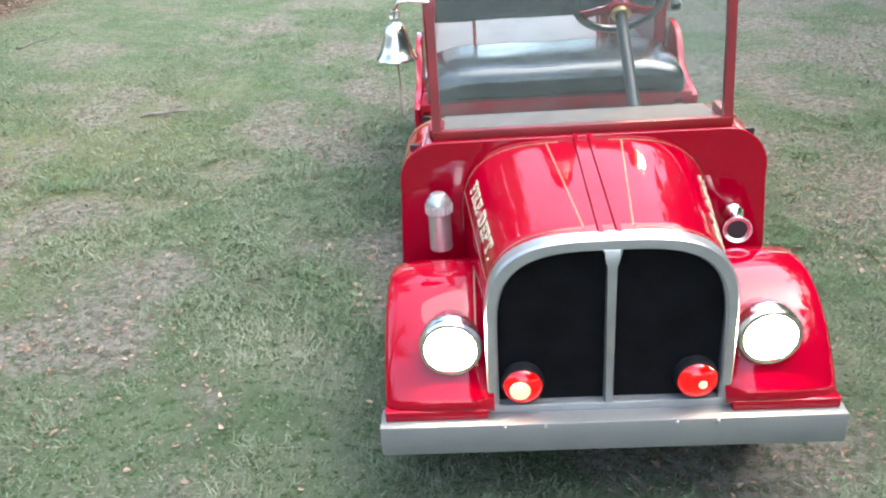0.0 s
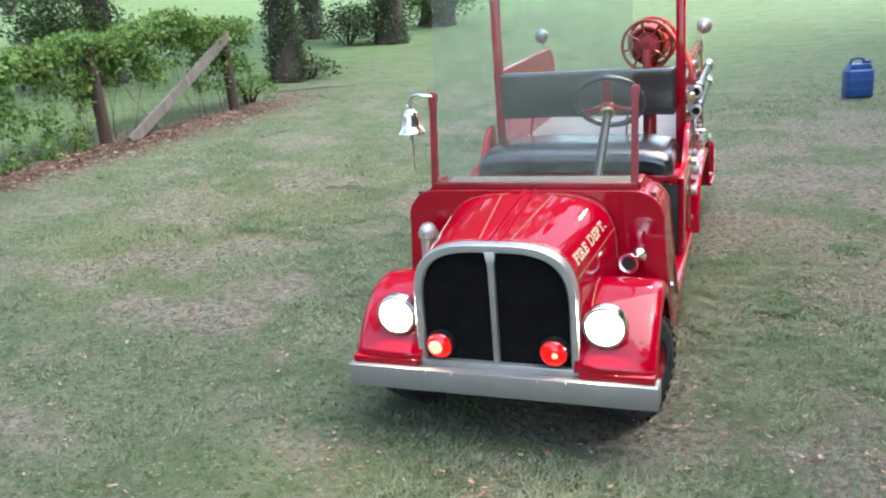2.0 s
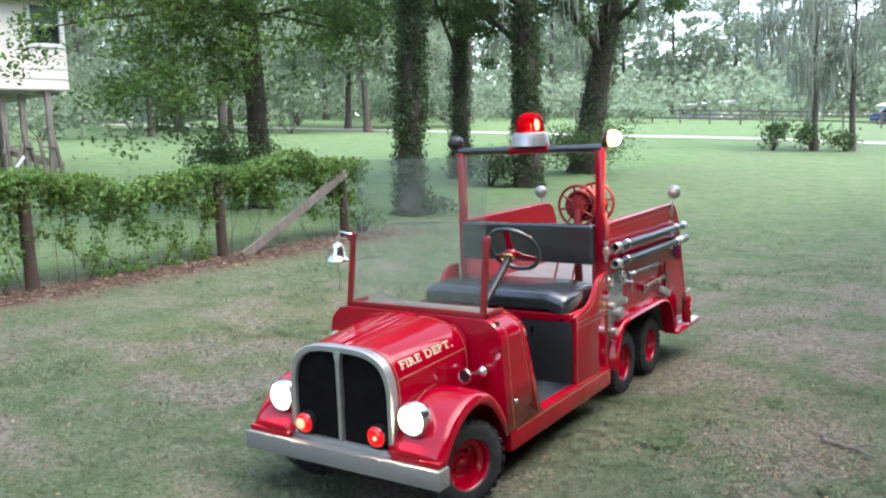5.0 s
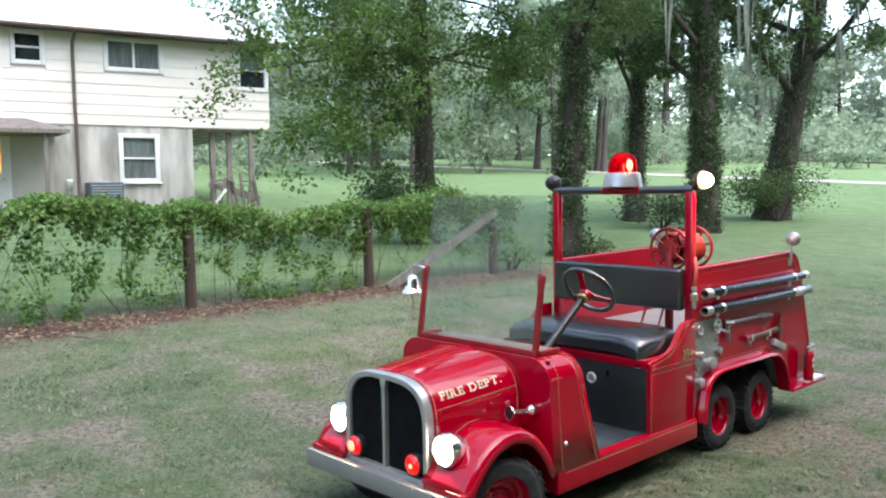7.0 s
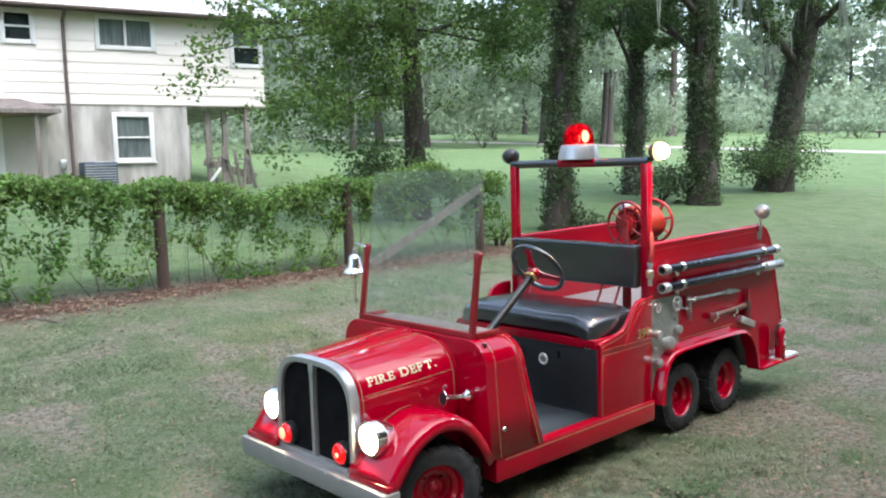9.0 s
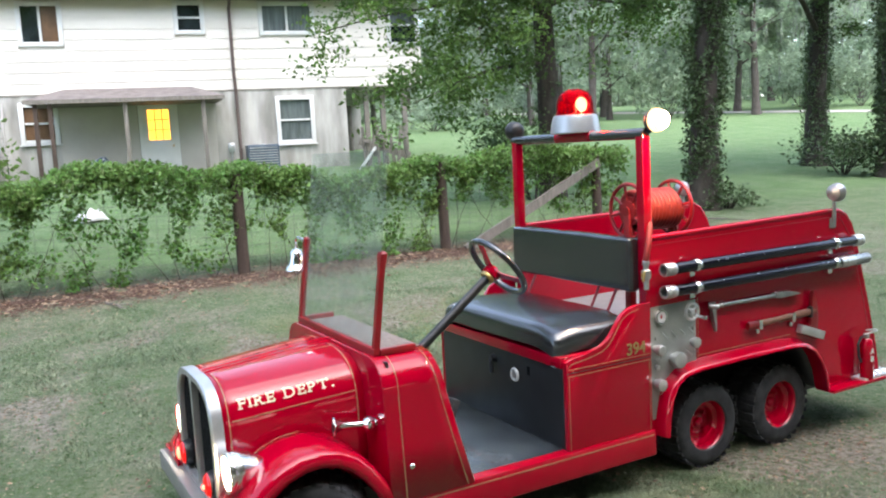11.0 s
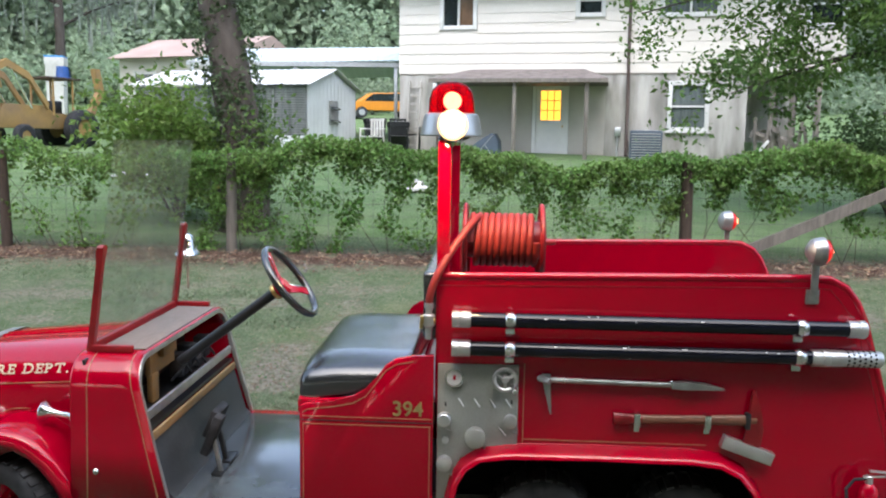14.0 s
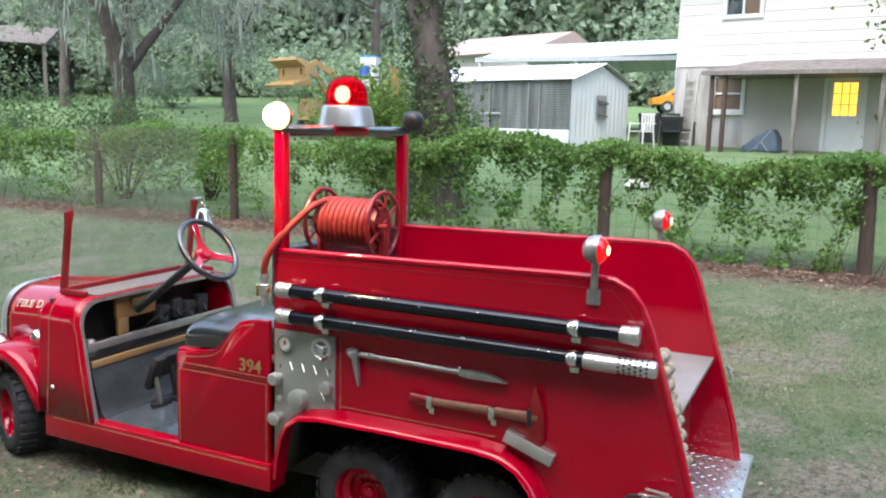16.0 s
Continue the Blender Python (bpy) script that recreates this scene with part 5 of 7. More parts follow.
rail = thing("rail_fence", "dark wooden rail fence far across the lawn", "fence", group="")
for k in range(24):
    x, y = -30 + 2.6 * k, 70.5 - 0.42 * k
    part("post", box(bmesh.new(), x - 0.07, x + 0.07, y - 0.07, y + 0.07, gz(x, y) - 0.1, gz(x, y) + 1.25), GREYWOOD, rail)
    for h in (0.45, 0.80, 1.12):
        bm = loft(bmesh.new(), [[(xx, yy + oy, gz(xx, yy) + h + oz) for oy, oz in ((-0.02, -0.06), (0.02, -0.06), (0.02, 0.06), (-0.02, 0.06))] for xx, yy in ((x, y - 0.09), (x + 2.6, y - 0.51))], close=True, caps=True)
        part("rail", bm, GREYWOOD, rail, "", 0)


def car(x, y, rz, paint, label):
    c = thing("car", label, "car", pose(x, y, gz(x, y), 0, 0, rz))
    prof = [(-2.2, 0.45), (-2.25, 0.8), (-1.4, 0.95), (-0.8, 1.45), (0.9, 1.5), (1.5, 1.0), (2.2, 0.95), (2.25, 0.45)]
    part("body", prism(bmesh.new(), prof, "x", -0.85, 0.85, 0.05), paint, c, "", 40)
    part("glass", prism(bmesh.new(), [(-1.25, 0.98), (-0.75, 1.40), (0.85, 1.44), (1.35, 1.0)], "x", -0.865, 0.865), DARKGLASS, c)
    for yy in (-1.4, 1.4):
        for xx in (-0.8, 0.8):
            w = part("wheel", lathe(bmesh.new(), (xx - 0.1, yy, 0.33), (xx + 0.1, yy, 0.33), [(0, 0), (0.2, 0), (0.33, 0.15), (0.33, 0.85), (0.2, 1), (0, 1)], 20), RUBBER, c)
            part("rim", lathe(bmesh.new(), (xx - 0.11, yy, 0.33), (xx + 0.11, yy, 0.33), [(0, 0), (0.18, 0), (0.18, 1), (0, 1)], 16), STEEL, w)


car(-3.5, 77, 75, BLUEPL, "blue car parked by far white buildings")
car(-46.0, -4.1, 20, ORANGE, "orange car parked behind the carport")

# backhoe loader
dig = thing("backhoe_loader", "worn yellow backhoe loader with its bucket raised", "backhoe", pose(*at(-19.2, -10.2), 0, 0, -20) @ Matrix.Scale(0.74, 4))
part("chassis", prism(bmesh.new(), [(-2.2, 0.7), (-2.2, 1.2), (-0.2, 1.25), (0.1, 1.55), (1.9, 1.55), (2.1, 1.2), (2.1, 0.7)], "y", -0.42, 0.42, 0.03), YELLOW, dig, "", 30)
for y in (-0.75, 0.75):
    w = part("rear_tyre", lathe(bmesh.new(), (-1.2, y - 0.22, 0.72), (-1.2, y + 0.22, 0.72), [(0.36, 0), (0.62, 0), (0.72, 0.15), (0.72, 0.85), (0.62, 1), (0.36, 1)], 28), RUBBER, dig)
    part("hub", lathe(bmesh.new(), (-1.2, y - 0.15, 0.72), (-1.2, y + 0.15, 0.72), [(0, 0), (0.37, 0), (0.37, 1), (0, 1)], 20), YELLOW, w)
    w = part("front_tyre", lathe(bmesh.new(), (1.4, y - 0.14, 0.42), (1.4, y + 0.14, 0.42), [(0.2, 0), (0.36, 0), (0.42, 0.15), (0.42, 0.85), (0.36, 1), (0.2, 1)], 24), RUBBER, dig)
    part("hub", lathe(bmesh.new(), (1.4, y - 0.1, 0.42), (1.4, y + 0.1, 0.42), [(0, 0), (0.21, 0), (0.21, 1), (0, 1)], 16), YELLOW, w)
    bm = bmesh.new()
    pts = [Vector(p) for p in ((0.2, y * 0.8, 1.5), (1.0, y * 0.8, 2.55), (1.9, y * 0.8, 2.95), (2.7, y * 0.8, 2.55))]
    loft(bm, [[p + Vector((0, sy * 0.06, 0)) + Vector((0, 0, sz * 0.13)) for sy, sz in ((-1, -1), (1, -1), (1, 1), (-1, 1))] for p in pts], close=True, caps=True)
    arm = part("loader_arm", bm, YELLOW, dig, "", 30)
    part("ram", rod(bmesh.new(), (0.9, y * 0.8, 1.4), (1.7, y * 0.8, 2.75), 0.045, 10), CHROME, arm)
    part("canopy_post", rod(bmesh.new(), (-1.0, y * 0.75, 1.2), (-1.0, y * 0.75, 2.55), 0.04, 8), YELLOW, dig)
    part("canopy_post", rod(bmesh.new(), (-0.1, y * 0.75, 1.2), (-0.1, y * 0.75, 2.55), 0.04, 8), YELLOW, dig)
part("canopy", box(bmesh.new(), -1.3, 0.15, -0.7, 0.7, 2.53, 2.60, 0.02), POST, dig, "brown canopy roof")
bm = bmesh.new()
prism(bm, [(2.45, 2.45), (2.35, 2.05), (3.25, 1.95), (3.30, 2.03), (2.60, 2.25), (2.62, 2.75), (3.10, 2.98), (3.05, 3.08), (2.50, 2.95)], "y", -0.95, 0.95, 0.02)
part("bucket", bm, YELLOW, dig, "", 30)
bm = bmesh.new()
loft(bm, [[p + Vector((0, sy * 0.12, 0)) + Vector((sz * 0.14, 0, 0)) for sy, sz in ((-1, -1), (1, -1), (1, 1), (-1, 1))] for p in (Vector((-2.2, 0, 1.0)), Vector((-2.9, 0, 2.2)), Vector((-2.7, 0, 3.1)))], close=True, caps=True)
part("boom", bm, YELLOW, dig, "", 30)
part("seat", box(bmesh.new(), -0.8, -0.4, -0.25, 0.25, 1.3, 1.75, 0.06), BLACK, dig)

# sundry yard clutter
barn = thing("open_barn", "open barn far off, inside shade painted black, with a pale post", "barn", pose(*at(-33, -45), 0, 0, 40))
part("roof", prism(bmesh.new(), [(-5, 3.2), (5, 3.2), (0, 4.6)], "y", -4, 4), SHINGLE, barn)
# black walls stand in for the shade inside the barn
part("back_wall", box(bmesh.new(), -4.8, 4.8, -4.0, -3.8, 0, 3.2), BLACK, barn)
part("side_wall", box(bmesh.new(), -4.8, -4.6, -3.8, 4.0, 0, 3.2), BLACK, barn)
for x in (-4.7, 0, 4.7):
    part("post", box(bmesh.new(), x - 0.1, x + 0.1, 3.8, 4.0, 0, 3.2), GREYWOOD, barn)

jerry = thing("jerry_can", "blue plastic water can standing on the lawn", "water can", pose(2.06, 8.75, 0.0, 0, 0, 12))
bm = box(bmesh.new(), -0.15, 0.15, -0.13, 0.13, 0.0, 0.34, 0.03)
part("body", bm, BLUEPL, jerry, "", 50)
bm = bmesh.new()
prism(bm, [(-0.14, 0.33), (0.14, 0.33), (0.11, 0.40), (-0.10, 0.40)], "y", -0.10, 0.10, 0.012)
part("shoulder", bm, BLUEPL, jerry, "", 40)
part("handle", tube(bmesh.new(), [(-0.10, 0, 0.39), (-0.09, 0, 0.45), (-0.02, 0, 0.47), (0.05, 0, 0.45), (0.055, 0, 0.39)], 0.018, 8), BLUEPL, jerry)
part("cap", lathe(bmesh.new(), (0.10, 0, 0.39), (0.10, 0, 0.43), [(0, 0), (0.035, 0), (0.035, 1), (0, 1)], 16), BLUEPL, jerry)
for z in (0.10, 0.20):
    part("rib", box(bmesh.new(), -0.155, 0.155, -0.135, 0.135, z, z + 0.02, 0.008), BLUEPL, jerry)


def yard_box(name, label, cat, x, y, w, d, h, mat, lid=None):
    t = thing(name, label, cat, pose(*at(x, y), 0, 0, 15))
    bm = bmesh.new()
    loft(bm, [[(sx * w / 2 * k, sy * d / 2 * k, z) for sx, sy in ((-1, -1), (1, -1), (1, 1), (-1, 1))] for z, k in ((0, 0.82), (h * 0.9, 1.0), (h * 0.92, 1.06), (h, 1.06))], close=True, caps=True)
    part("bin", bm, mat, t, "", 30)
    part("lid", box(bmesh.new(), -w * 0.54, w * 0.54, -d * 0.54, d * 0.54, h, h + 0.06, 0.02), lid or mat, t)


yard_box("dustbin", "dark dustbin between shed and house", "dustbin", -21.0, -0.5, 0.55, 0.55, 0.75, BLACK)
yard_box("dustbin", "dark green dustbin between shed and house", "dustbin", -21.9, -1.3, 0.6, 0.6, 0.8, RUBBER)
yard_box("drum", "bright blue plastic drum behind the bushes", "drum", -25.5, -13.0, 0.6, 0.6, 2.6, WHITE, material("bright_blue_plastic", (0.02, 0.25, 0.60), 0.4))


def garden_chair(x, y, rz, paint, label):
    t = thing("garden_chair", label, "chair", pose(*at(x, y), 0, 0, rz))
    part("seat", box(bmesh.new(), -0.25, 0.25, -0.23, 0.23, 0.40, 0.43, 0.012), paint, t)
    for k in range(5):
        part("slat", box(bmesh.new(), -0.23 + k * 0.1, -0.17 + k * 0.1, 0.22, 0.25, 0.44, 0.88, 0.008), paint, t)
    part("top_rail", box(bmesh.new(), -0.25, 0.25, 0.215, 0.255, 0.86, 0.92, 0.012), paint, t)
    for sx in (-1, 1):
        part("armrest", box(bmesh.new(), sx * 0.27 - 0.025, sx * 0.27 + 0.025, -0.22, 0.24, 0.62, 0.65, 0.01), paint, t)
        for sy in (-1, 1):
            part("leg", rod(bmesh.new(), (sx * 0.27, sy * 0.24, 0.0), (sx * 0.25, sy * 0.20, 0.64 if sy < 0 else 0.44), 0.022, 8), paint, t)


garden_chair(-20.2, -1.15, 60, TRIMWHITE, "white plastic garden chair between shed and house")
garden_chair(-20.6, -0.45, 100, BLACK, "black metal garden chair between shed and house")
garden_chair(-21.4, -0.1, 80, BLACK, "black metal garden chair between shed and house")

# sticks on the lawn
ws = random.Random(6)
for x, y, ln, rz in ((-5.35, 8.3, 1.6, 20), (-4.62, 0.34, 0.50, 12), (2.9, 2.2, 0.55, 60), (1.9, 1.9, 0.35, -30), (-2.3, 3.4, 0.3, 10), (-4.0, 5.2, 0.4, 75)):
    st = thing("fallen_stick", "thin dry stick lying on the grass", "stick", pose(x, y, gz(x, y) + 0.012, 0, 0, rz), "fallen sticks")
    pts = [(-ln / 2 + ln * k / 6, ws.uniform(-0.02, 0.02), ws.uniform(0, 0.012)) for k in range(7)]
    part("stem", tube(bmesh.new(), pts, 0.01, 6, [0.012, 0.012, 0.011, 0.010, 0.009, 0.007, 0.004]), GREYWOOD, st, "", 60)
    part("twig", tube(bmesh.new(), [pts[3], (pts[3][0] + ln * 0.15, 0.08, 0.015), (pts[3][0] + ln * 0.28, 0.11, 0.01)], 0.005, 5), GREYWOOD, st, "", 60)

# ---- the fire truck: front at y = 0, ground at z = 0, middle at x = 0 ----
truck = thing("fire_truck", "small red homemade fire truck with silver grille standing on the lawn", "fire truck")


def superarch(w, top, spring, bottom, n=3.4, k=15):
    """Right half of an arch from the bottom to the crown."""
    pts = [(w, bottom), (w, (bottom + spring) / 2), (w, spring)]
    for i in range(1, k + 1):
        a = math.pi / 2 * i / k
        pts.append((w * max(0, math.cos(a)) ** (2 / n), spring + (top - spring) * math.sin(a) ** (2 / n)))
    return pts


def whole(half):
    return half + [(-x, z) for x, z in half[-2::-1]]


# bumper, apron, grille
part("bumper", box(bmesh.new(), -0.575, 0.575, -0.035, 0.05, 0.227, 0.314, 0.006), BUMPER, truck, "pale silver painted bumper beam")
for sx in (-1, 1):
    part("apron", box(bmesh.new(), min(sx * 0.30, sx * 0.562), max(sx * 0.30, sx * 0.562), -0.01, 0.06, 0.311, 0.342, 0.006), RED, truck)
    for bx in (0.16, 0.26):
        part("bolt", dome(bmesh.new(), (sx * bx, -0.036, 0.305), (0, -1, 0.3), 0.006, 0.004, 8, 2), STEEL, truck)

outer, inner = superarch(0.302, 0.788, 0.52, 0.308), superarch(0.272, 0.758, 0.51, 0.335)
bm = bmesh.new()
wo, wi = whole(outer), whole(inner)
loft(bm, [[(x, y, z) for (x, z), y in zip(c, [yy] * len(c))] for c, yy in ((wo, 0.062), (wo, 0.022), ([(x * 0.985, z - 0.004) for x, z in wo], 0.016), ([(x * 1.02, z + 0.003) for x, z in wi], 0.016), (wi, 0.022), (wi, 0.05))])
box(bm, -0.302, 0.302, 0.014, 0.06, 0.299, 0.336, 0.003)
gframe = part("grille_frame", bm, SILVER, truck, "silver arched grille surround")
bm = bmesh.new()
prism(bm, [(-0.011, 0.33), (0.011, 0.33), (0.011, 0.715), (0.014, 0.74), (0.024, 0.762), (-0.024, 0.762), (-0.014, 0.74), (-0.011, 0.715)], "y", 0.014, 0.045, 0.004)
part("grille_bar", bm, SILVER, truck)
for sx in (-1, 1):
    half = superarch(0.274, 0.760, 0.51, 0.334)
    pts = [(0.0, 0.334)] + half
    part("grille_panel", prism(bmesh.new(), [(sx * x, z) for x, z in pts], "y", 0.040, 0.052), MESH_BLACK, truck, "black cloth grille panel")


def hood_section(y):
    s = (y - 0.06) / 0.55
    return superarch(0.296 + 0.062 * s, 0.783 + 0.050 * s, 0.52 + 0.05 * s, 0.33)


def hood_point(y, along, lift=0.0):
    """A point of the hood's side skin, by its length up from the spring line."""
    h = hood_section(y)[2:]
    for (x0, z0), (x1, z1) in zip(h, h[1:]):
        d = math.hypot(x1 - x0, z1 - z0)
        if along <= d:
            s = along / d
            nx, nz = (z1 - z0) / d, -(x1 - x0) / d
            return Vector((x0 + s * (x1 - x0) + lift * nx, y, z0 + s * (z1 - z0) + lift * nz))
        along -= d
    return Vector((0, y, h[-1][1] + lift))


bm = bmesh.new()
ys = [0.055 + i * 0.565 / 10 for i in range(11)]
loft(bm, [[(x, y, z) for x, z in whole(hood_section(y))] for y in ys])
hood = part("hood", bm, RED, truck, "glossy red bonnet with gold pinstripes", 50, 0.006)
bm = bmesh.new()
for x in (-0.021, 0.021):
    loft(bm, [[(x - 0.009, y, hood_section(y)[-1][1] - 0.003), (x - 0.005, y, hood_section(y)[-1][1] + 0.006), (x + 0.005, y, hood_section(y)[-1][1] + 0.006), (x + 0.009, y, hood_section(y)[-1][1] - 0.003)] for y in ys])
part("hood_hinge", bm, RED, hood)


def flat_strip(bm, pts, normals, half, up=0.0008):
    rows = []
    for i, p in enumerate(pts):
        d = (pts[min(i + 1, len(pts) - 1)] - pts[max(i - 1, 0)]).normalized()
        s = d.cross(normals[i]).normalized() * half
        rows.append([p - s - normals[i] * 0.001, p - s + normals[i] * up, p + s + normals[i] * up, p + s - normals[i] * 0.001])
    return loft(bm, rows)


def hood_stripe(path):
    """A pinstripe along (y, length up the side) points, on both sides."""
    for sx in (-1, 1):
        pts = [hood_point(y, a, 0.0005) for y, a in path]
        nor = [(hood_point(y, a, 0.02) - hood_point(y, a, 0)).normalized() for y, a in path]
        for v in pts + nor:
            v.x *= sx
        part("pinstripe", flat_strip(bmesh.new(), pts, nor, 0.0021), STRIPE, hood)


# serif bars of the slab letters: (left or right stem, foot or head)
SERIFS = {"F": ("lf", "lh"), "I": ("lf", "lh"), "R": ("lf", "lh", "rf"), "E": ("lf", "lh"), "D": ("lf", "lh"), "P": ("lf", "lh"), "T": ("mf",)}


def slab_words(text, place, parent):
    """Gold slab-serif capitals, the first letter of each word a little larger."""
    u = 0.0
    for i, ch in enumerate(text):
        if ch == " ":
            u += 0.026
            continue
        size = 0.058 if i == 0 or text[i - 1] == " " else 0.055
        me = words(ch, size, lambda a, b, c: Vector((a, b, c)), 0.001)
        us = [v.co.x for v in me.vertices]
        vs = [v.co.y for v in me.vertices]
        lo, hi, top = min(us), max(us), max(vs)
        stretch = 1.10
        for v in me.vertices:
            v.co = Vector(((v.co.x - lo) * stretch, v.co.y, v.co.z))
        wide = (hi - lo) * stretch
        bm = bmesh.new()
        bm.from_mesh(me)
        t = size * 0.055
        for k in SERIFS.get(ch, ()):
            c = {"l": size * 0.065, "m": wide / 2, "r": wide - size * 0.07}[k[0]]
            v0 = 0.0 if k[1] == "f" else top - 2 * t
            box(bm, c - size * 0.155, c + size * 0.155, v0, v0 + 2 * t, -0.0008, 0.0012)
        if ch in "FET":
            for v1 in ([0.0] if ch == "E" else []) + [top - size * 0.22]:
                box(bm, wide - size * 0.05, wide + size * 0.05, v1, v1 + size * 0.22, -0.0008, 0.0012)
        if ch == "T":
            box(bm, -size * 0.05, size * 0.05, top - size * 0.22, top, -0.0008, 0.0012)
        for v in bm.verts:
            v.co = place(v.co.x + u, v.co.y, v.co.z)
        part("letter", bm, GOLD, parent, "", 0)
        u += wide + 0.0135


hood_stripe([(0.095 + 0.48 * i / 12, 0.126) for i in range(13)])
hood_stripe([(0.09 + 0.485 * i / 12, 0.425) for i in range(13)])
hood_stripe([(0.085, -0.0 + 0.42 * i / 16) for i in range(17)])
hood_stripe([(0.575, 0.0 + 0.46 * i / 16) for i in range(17)])
for sx in (-1, 1):
    def on_hood(u, v, w, sx=sx):
        y = 0.128 + u if sx > 0 else 0.495 - u
        p = hood_point(y, 0.162 + v, 0.002 + w)
        return Vector((sx * p.x, p.y, p.z))
    slab_words("FIRE DEPT.", on_hood, hood)

# headlamps and red flashers
for sx in (-1, 1):
    c = Vector((sx * 0.388, 0.078, 0.494))
    bm = lathe(bmesh.new(), c + Vector((0, -0.045, 0)), c + Vector((0, 0.115, 0)), [(0.064, 0), (0.074, 0.0), (0.079, 0.05), (0.079, 0.12), (0.073, 0.15), (0.077, 0.20), (0.077, 0.28), (0.072, 0.36), (0.055, 0.66), (0.028, 0.9), (0, 1)], 32)
    lamp = part("headlamp", bm, CHROME, truck, "round chrome headlamp, lit")
    part("lens", dome(bmesh.new(), c + Vector((0, -0.036, 0)), (0, -1, 0), 0.066, 0.008, 28), HEAD_GLOW, lamp, "glowing warm white lens")
    part("bracket", rod(bmesh.new(), c + Vector((0, 0.02, -0.06)), c + Vector((0, 0.05, -0.14)), 0.018), CHROME, lamp)
    c = Vector((sx * 0.213, 0.04, 0.398))
    fl = part("flasher", lathe(bmesh.new(), c, c + Vector((0, -0.035, 0)), [(0, 0), (0.052, 0), (0.054, 0.3), (0.050, 1), (0.044, 1.0)], 28), BLACK, truck, "round red flashing lamp in the grille")
    part("lens", dome(bmesh.new(), c + Vector((0, -0.03, 0)), (0, -1, 0), 0.049, 0.024, 28), RED_GLOW, fl, "red ribbed lens")
    part("bulb", dome(bmesh.new(), c + Vector((sx * 0.008, -0.052, 0.0)), (0, -1, 0), 0.011 if sx > 0 else 0.026, 0.010, 20), FLASH_HOT, fl)

# front wings
WING = [(-0.008, 0.338), (0.012, 0.368), (0.055, 0.424), (0.11, 0.482), (0.18, 0.530), (0.26, 0.559), (0.34, 0.565), (0.42, 0.549), (0.49, 0.512), (0.55, 0.454), (0.60, 0.386), (0.645, 0.305)]


def wing_rows():
    rows = []
    for i, (y, z) in enumerate(WING):
        a, b = WING[max(0, i - 1)], WING[min(len(WING) - 1, i + 1)]
        d = math.hypot(b[0] - a[0], b[1] - a[1])
        ny, nz = -(b[1] - a[1]) / d, (b[0] - a[0]) / d
        rows.append([(x, y + ny * h, z + nz * h) for x, h in ((0.285, 0.0), (0.36, 0.002), (0.46, 0.001), (0.525, -0.004), (0.550, -0.012), (0.561, -0.025), (0.565, -0.048), (0.560, -0.068))])
    return rows


for sx in (-1, 1):
    rows = [[(sx * x, y, z) for x, y, z in r] for r in wing_rows()]
    wing = part("front_wing", loft(bmesh.new(), rows), RED, truck, "curved red front mudguard", 60, 0.006)
    bm = bmesh.new()
    pts = [Vector((sx * 0.325, y, z + 0.006)) for y, z in WING[2:-1]]
    flat_strip(bm, pts, [Vector((0, 0, 1))] * len(pts), 0.002)
    part("pinstripe", bm, STRIPE, wing)
    part("inner_wing", prism(bmesh.new(), [(0.07, 0.32), (0.12, 0.46), (0.2, 0.53), (0.3, 0.565), (0.4, 0.55), (0.5, 0.48), (0.58, 0.36), (0.60, 0.25), (0.07, 0.25)], "x", min(sx * 0.25, sx * 0.30), max(sx * 0.25, sx * 0.30)), BLACK, truck)

# horn on one side, exhaust stack on the other
bm = lathe(bmesh.new(), (0.415, 0.440, 0.591), (0.443, 0.585, 0.581), [(0, 0.10), (0.014, 0.08), (0.036, 0.0), (0.039, 0.0), (0.040, 0.02), (0.025, 0.12), (0.015, 0.26), (0.012, 0.55), (0.013, 0.78), (0.022, 0.83), (0.030, 0.90), (0.030, 1.02), (0.025, 1.08), (0, 1.10)], 28)
horn = part("horn", bm, CHROME, truck, "chrome trumpet horn")
part("mount", rod(bmesh.new(), (0.443, 0.585, 0.581), (0.448, 0.650, 0.579), 0.016), CHROME, horn)
# a black disc puts the shade of the horn's mouth into colour
part("throat", cyl(bmesh.new(), (0.4158, 0.4440, 0.5907), (0.4161, 0.4458, 0.5906), 0.0275), BLACK, horn, "black disc for the shade in the horn's mouth")
bm = lathe(bmesh.new(), (-0.42, 0.51, 0.545), (-0.42, 0.51, 0.722), [(0, 0), (0.033, 0), (0.033, 0.62), (0.037, 0.64), (0.037, 0.80), (0.034, 0.86), (0.022, 0.96), (0, 1.0)], 24)
stack = part("exhaust_pipe", bm, ALU, truck, "grey cylinder with ribbed collar on the wing")
for i in range(16):
    a = i * math.pi / 8
    part("rib", box(bmesh.new(), -0.42 + 0.036 * math.cos(a) - 0.004, -0.42 + 0.036 * math.cos(a) + 0.004, 0.51 + 0.036 * math.sin(a) - 0.004, 0.51 + 0.036 * math.sin(a) + 0.004, 0.660, 0.685), ALU, stack, "", 0)

# scuttle between hood and cabin
SCUT = [(0.535, 0.29), (0.535, 0.50), (0.535, 0.68)] + arc(0.415, 0.715, 0.12, 0, 90, 8)
SCUT = [(x + 0.020 * max(0.0, 0.68 - z) / 0.30, z) for x, z in SCUT]


def scut_back(z):
    return 0.845 + 0.250 * max(0.0, 0.835 - z) ** 1.15


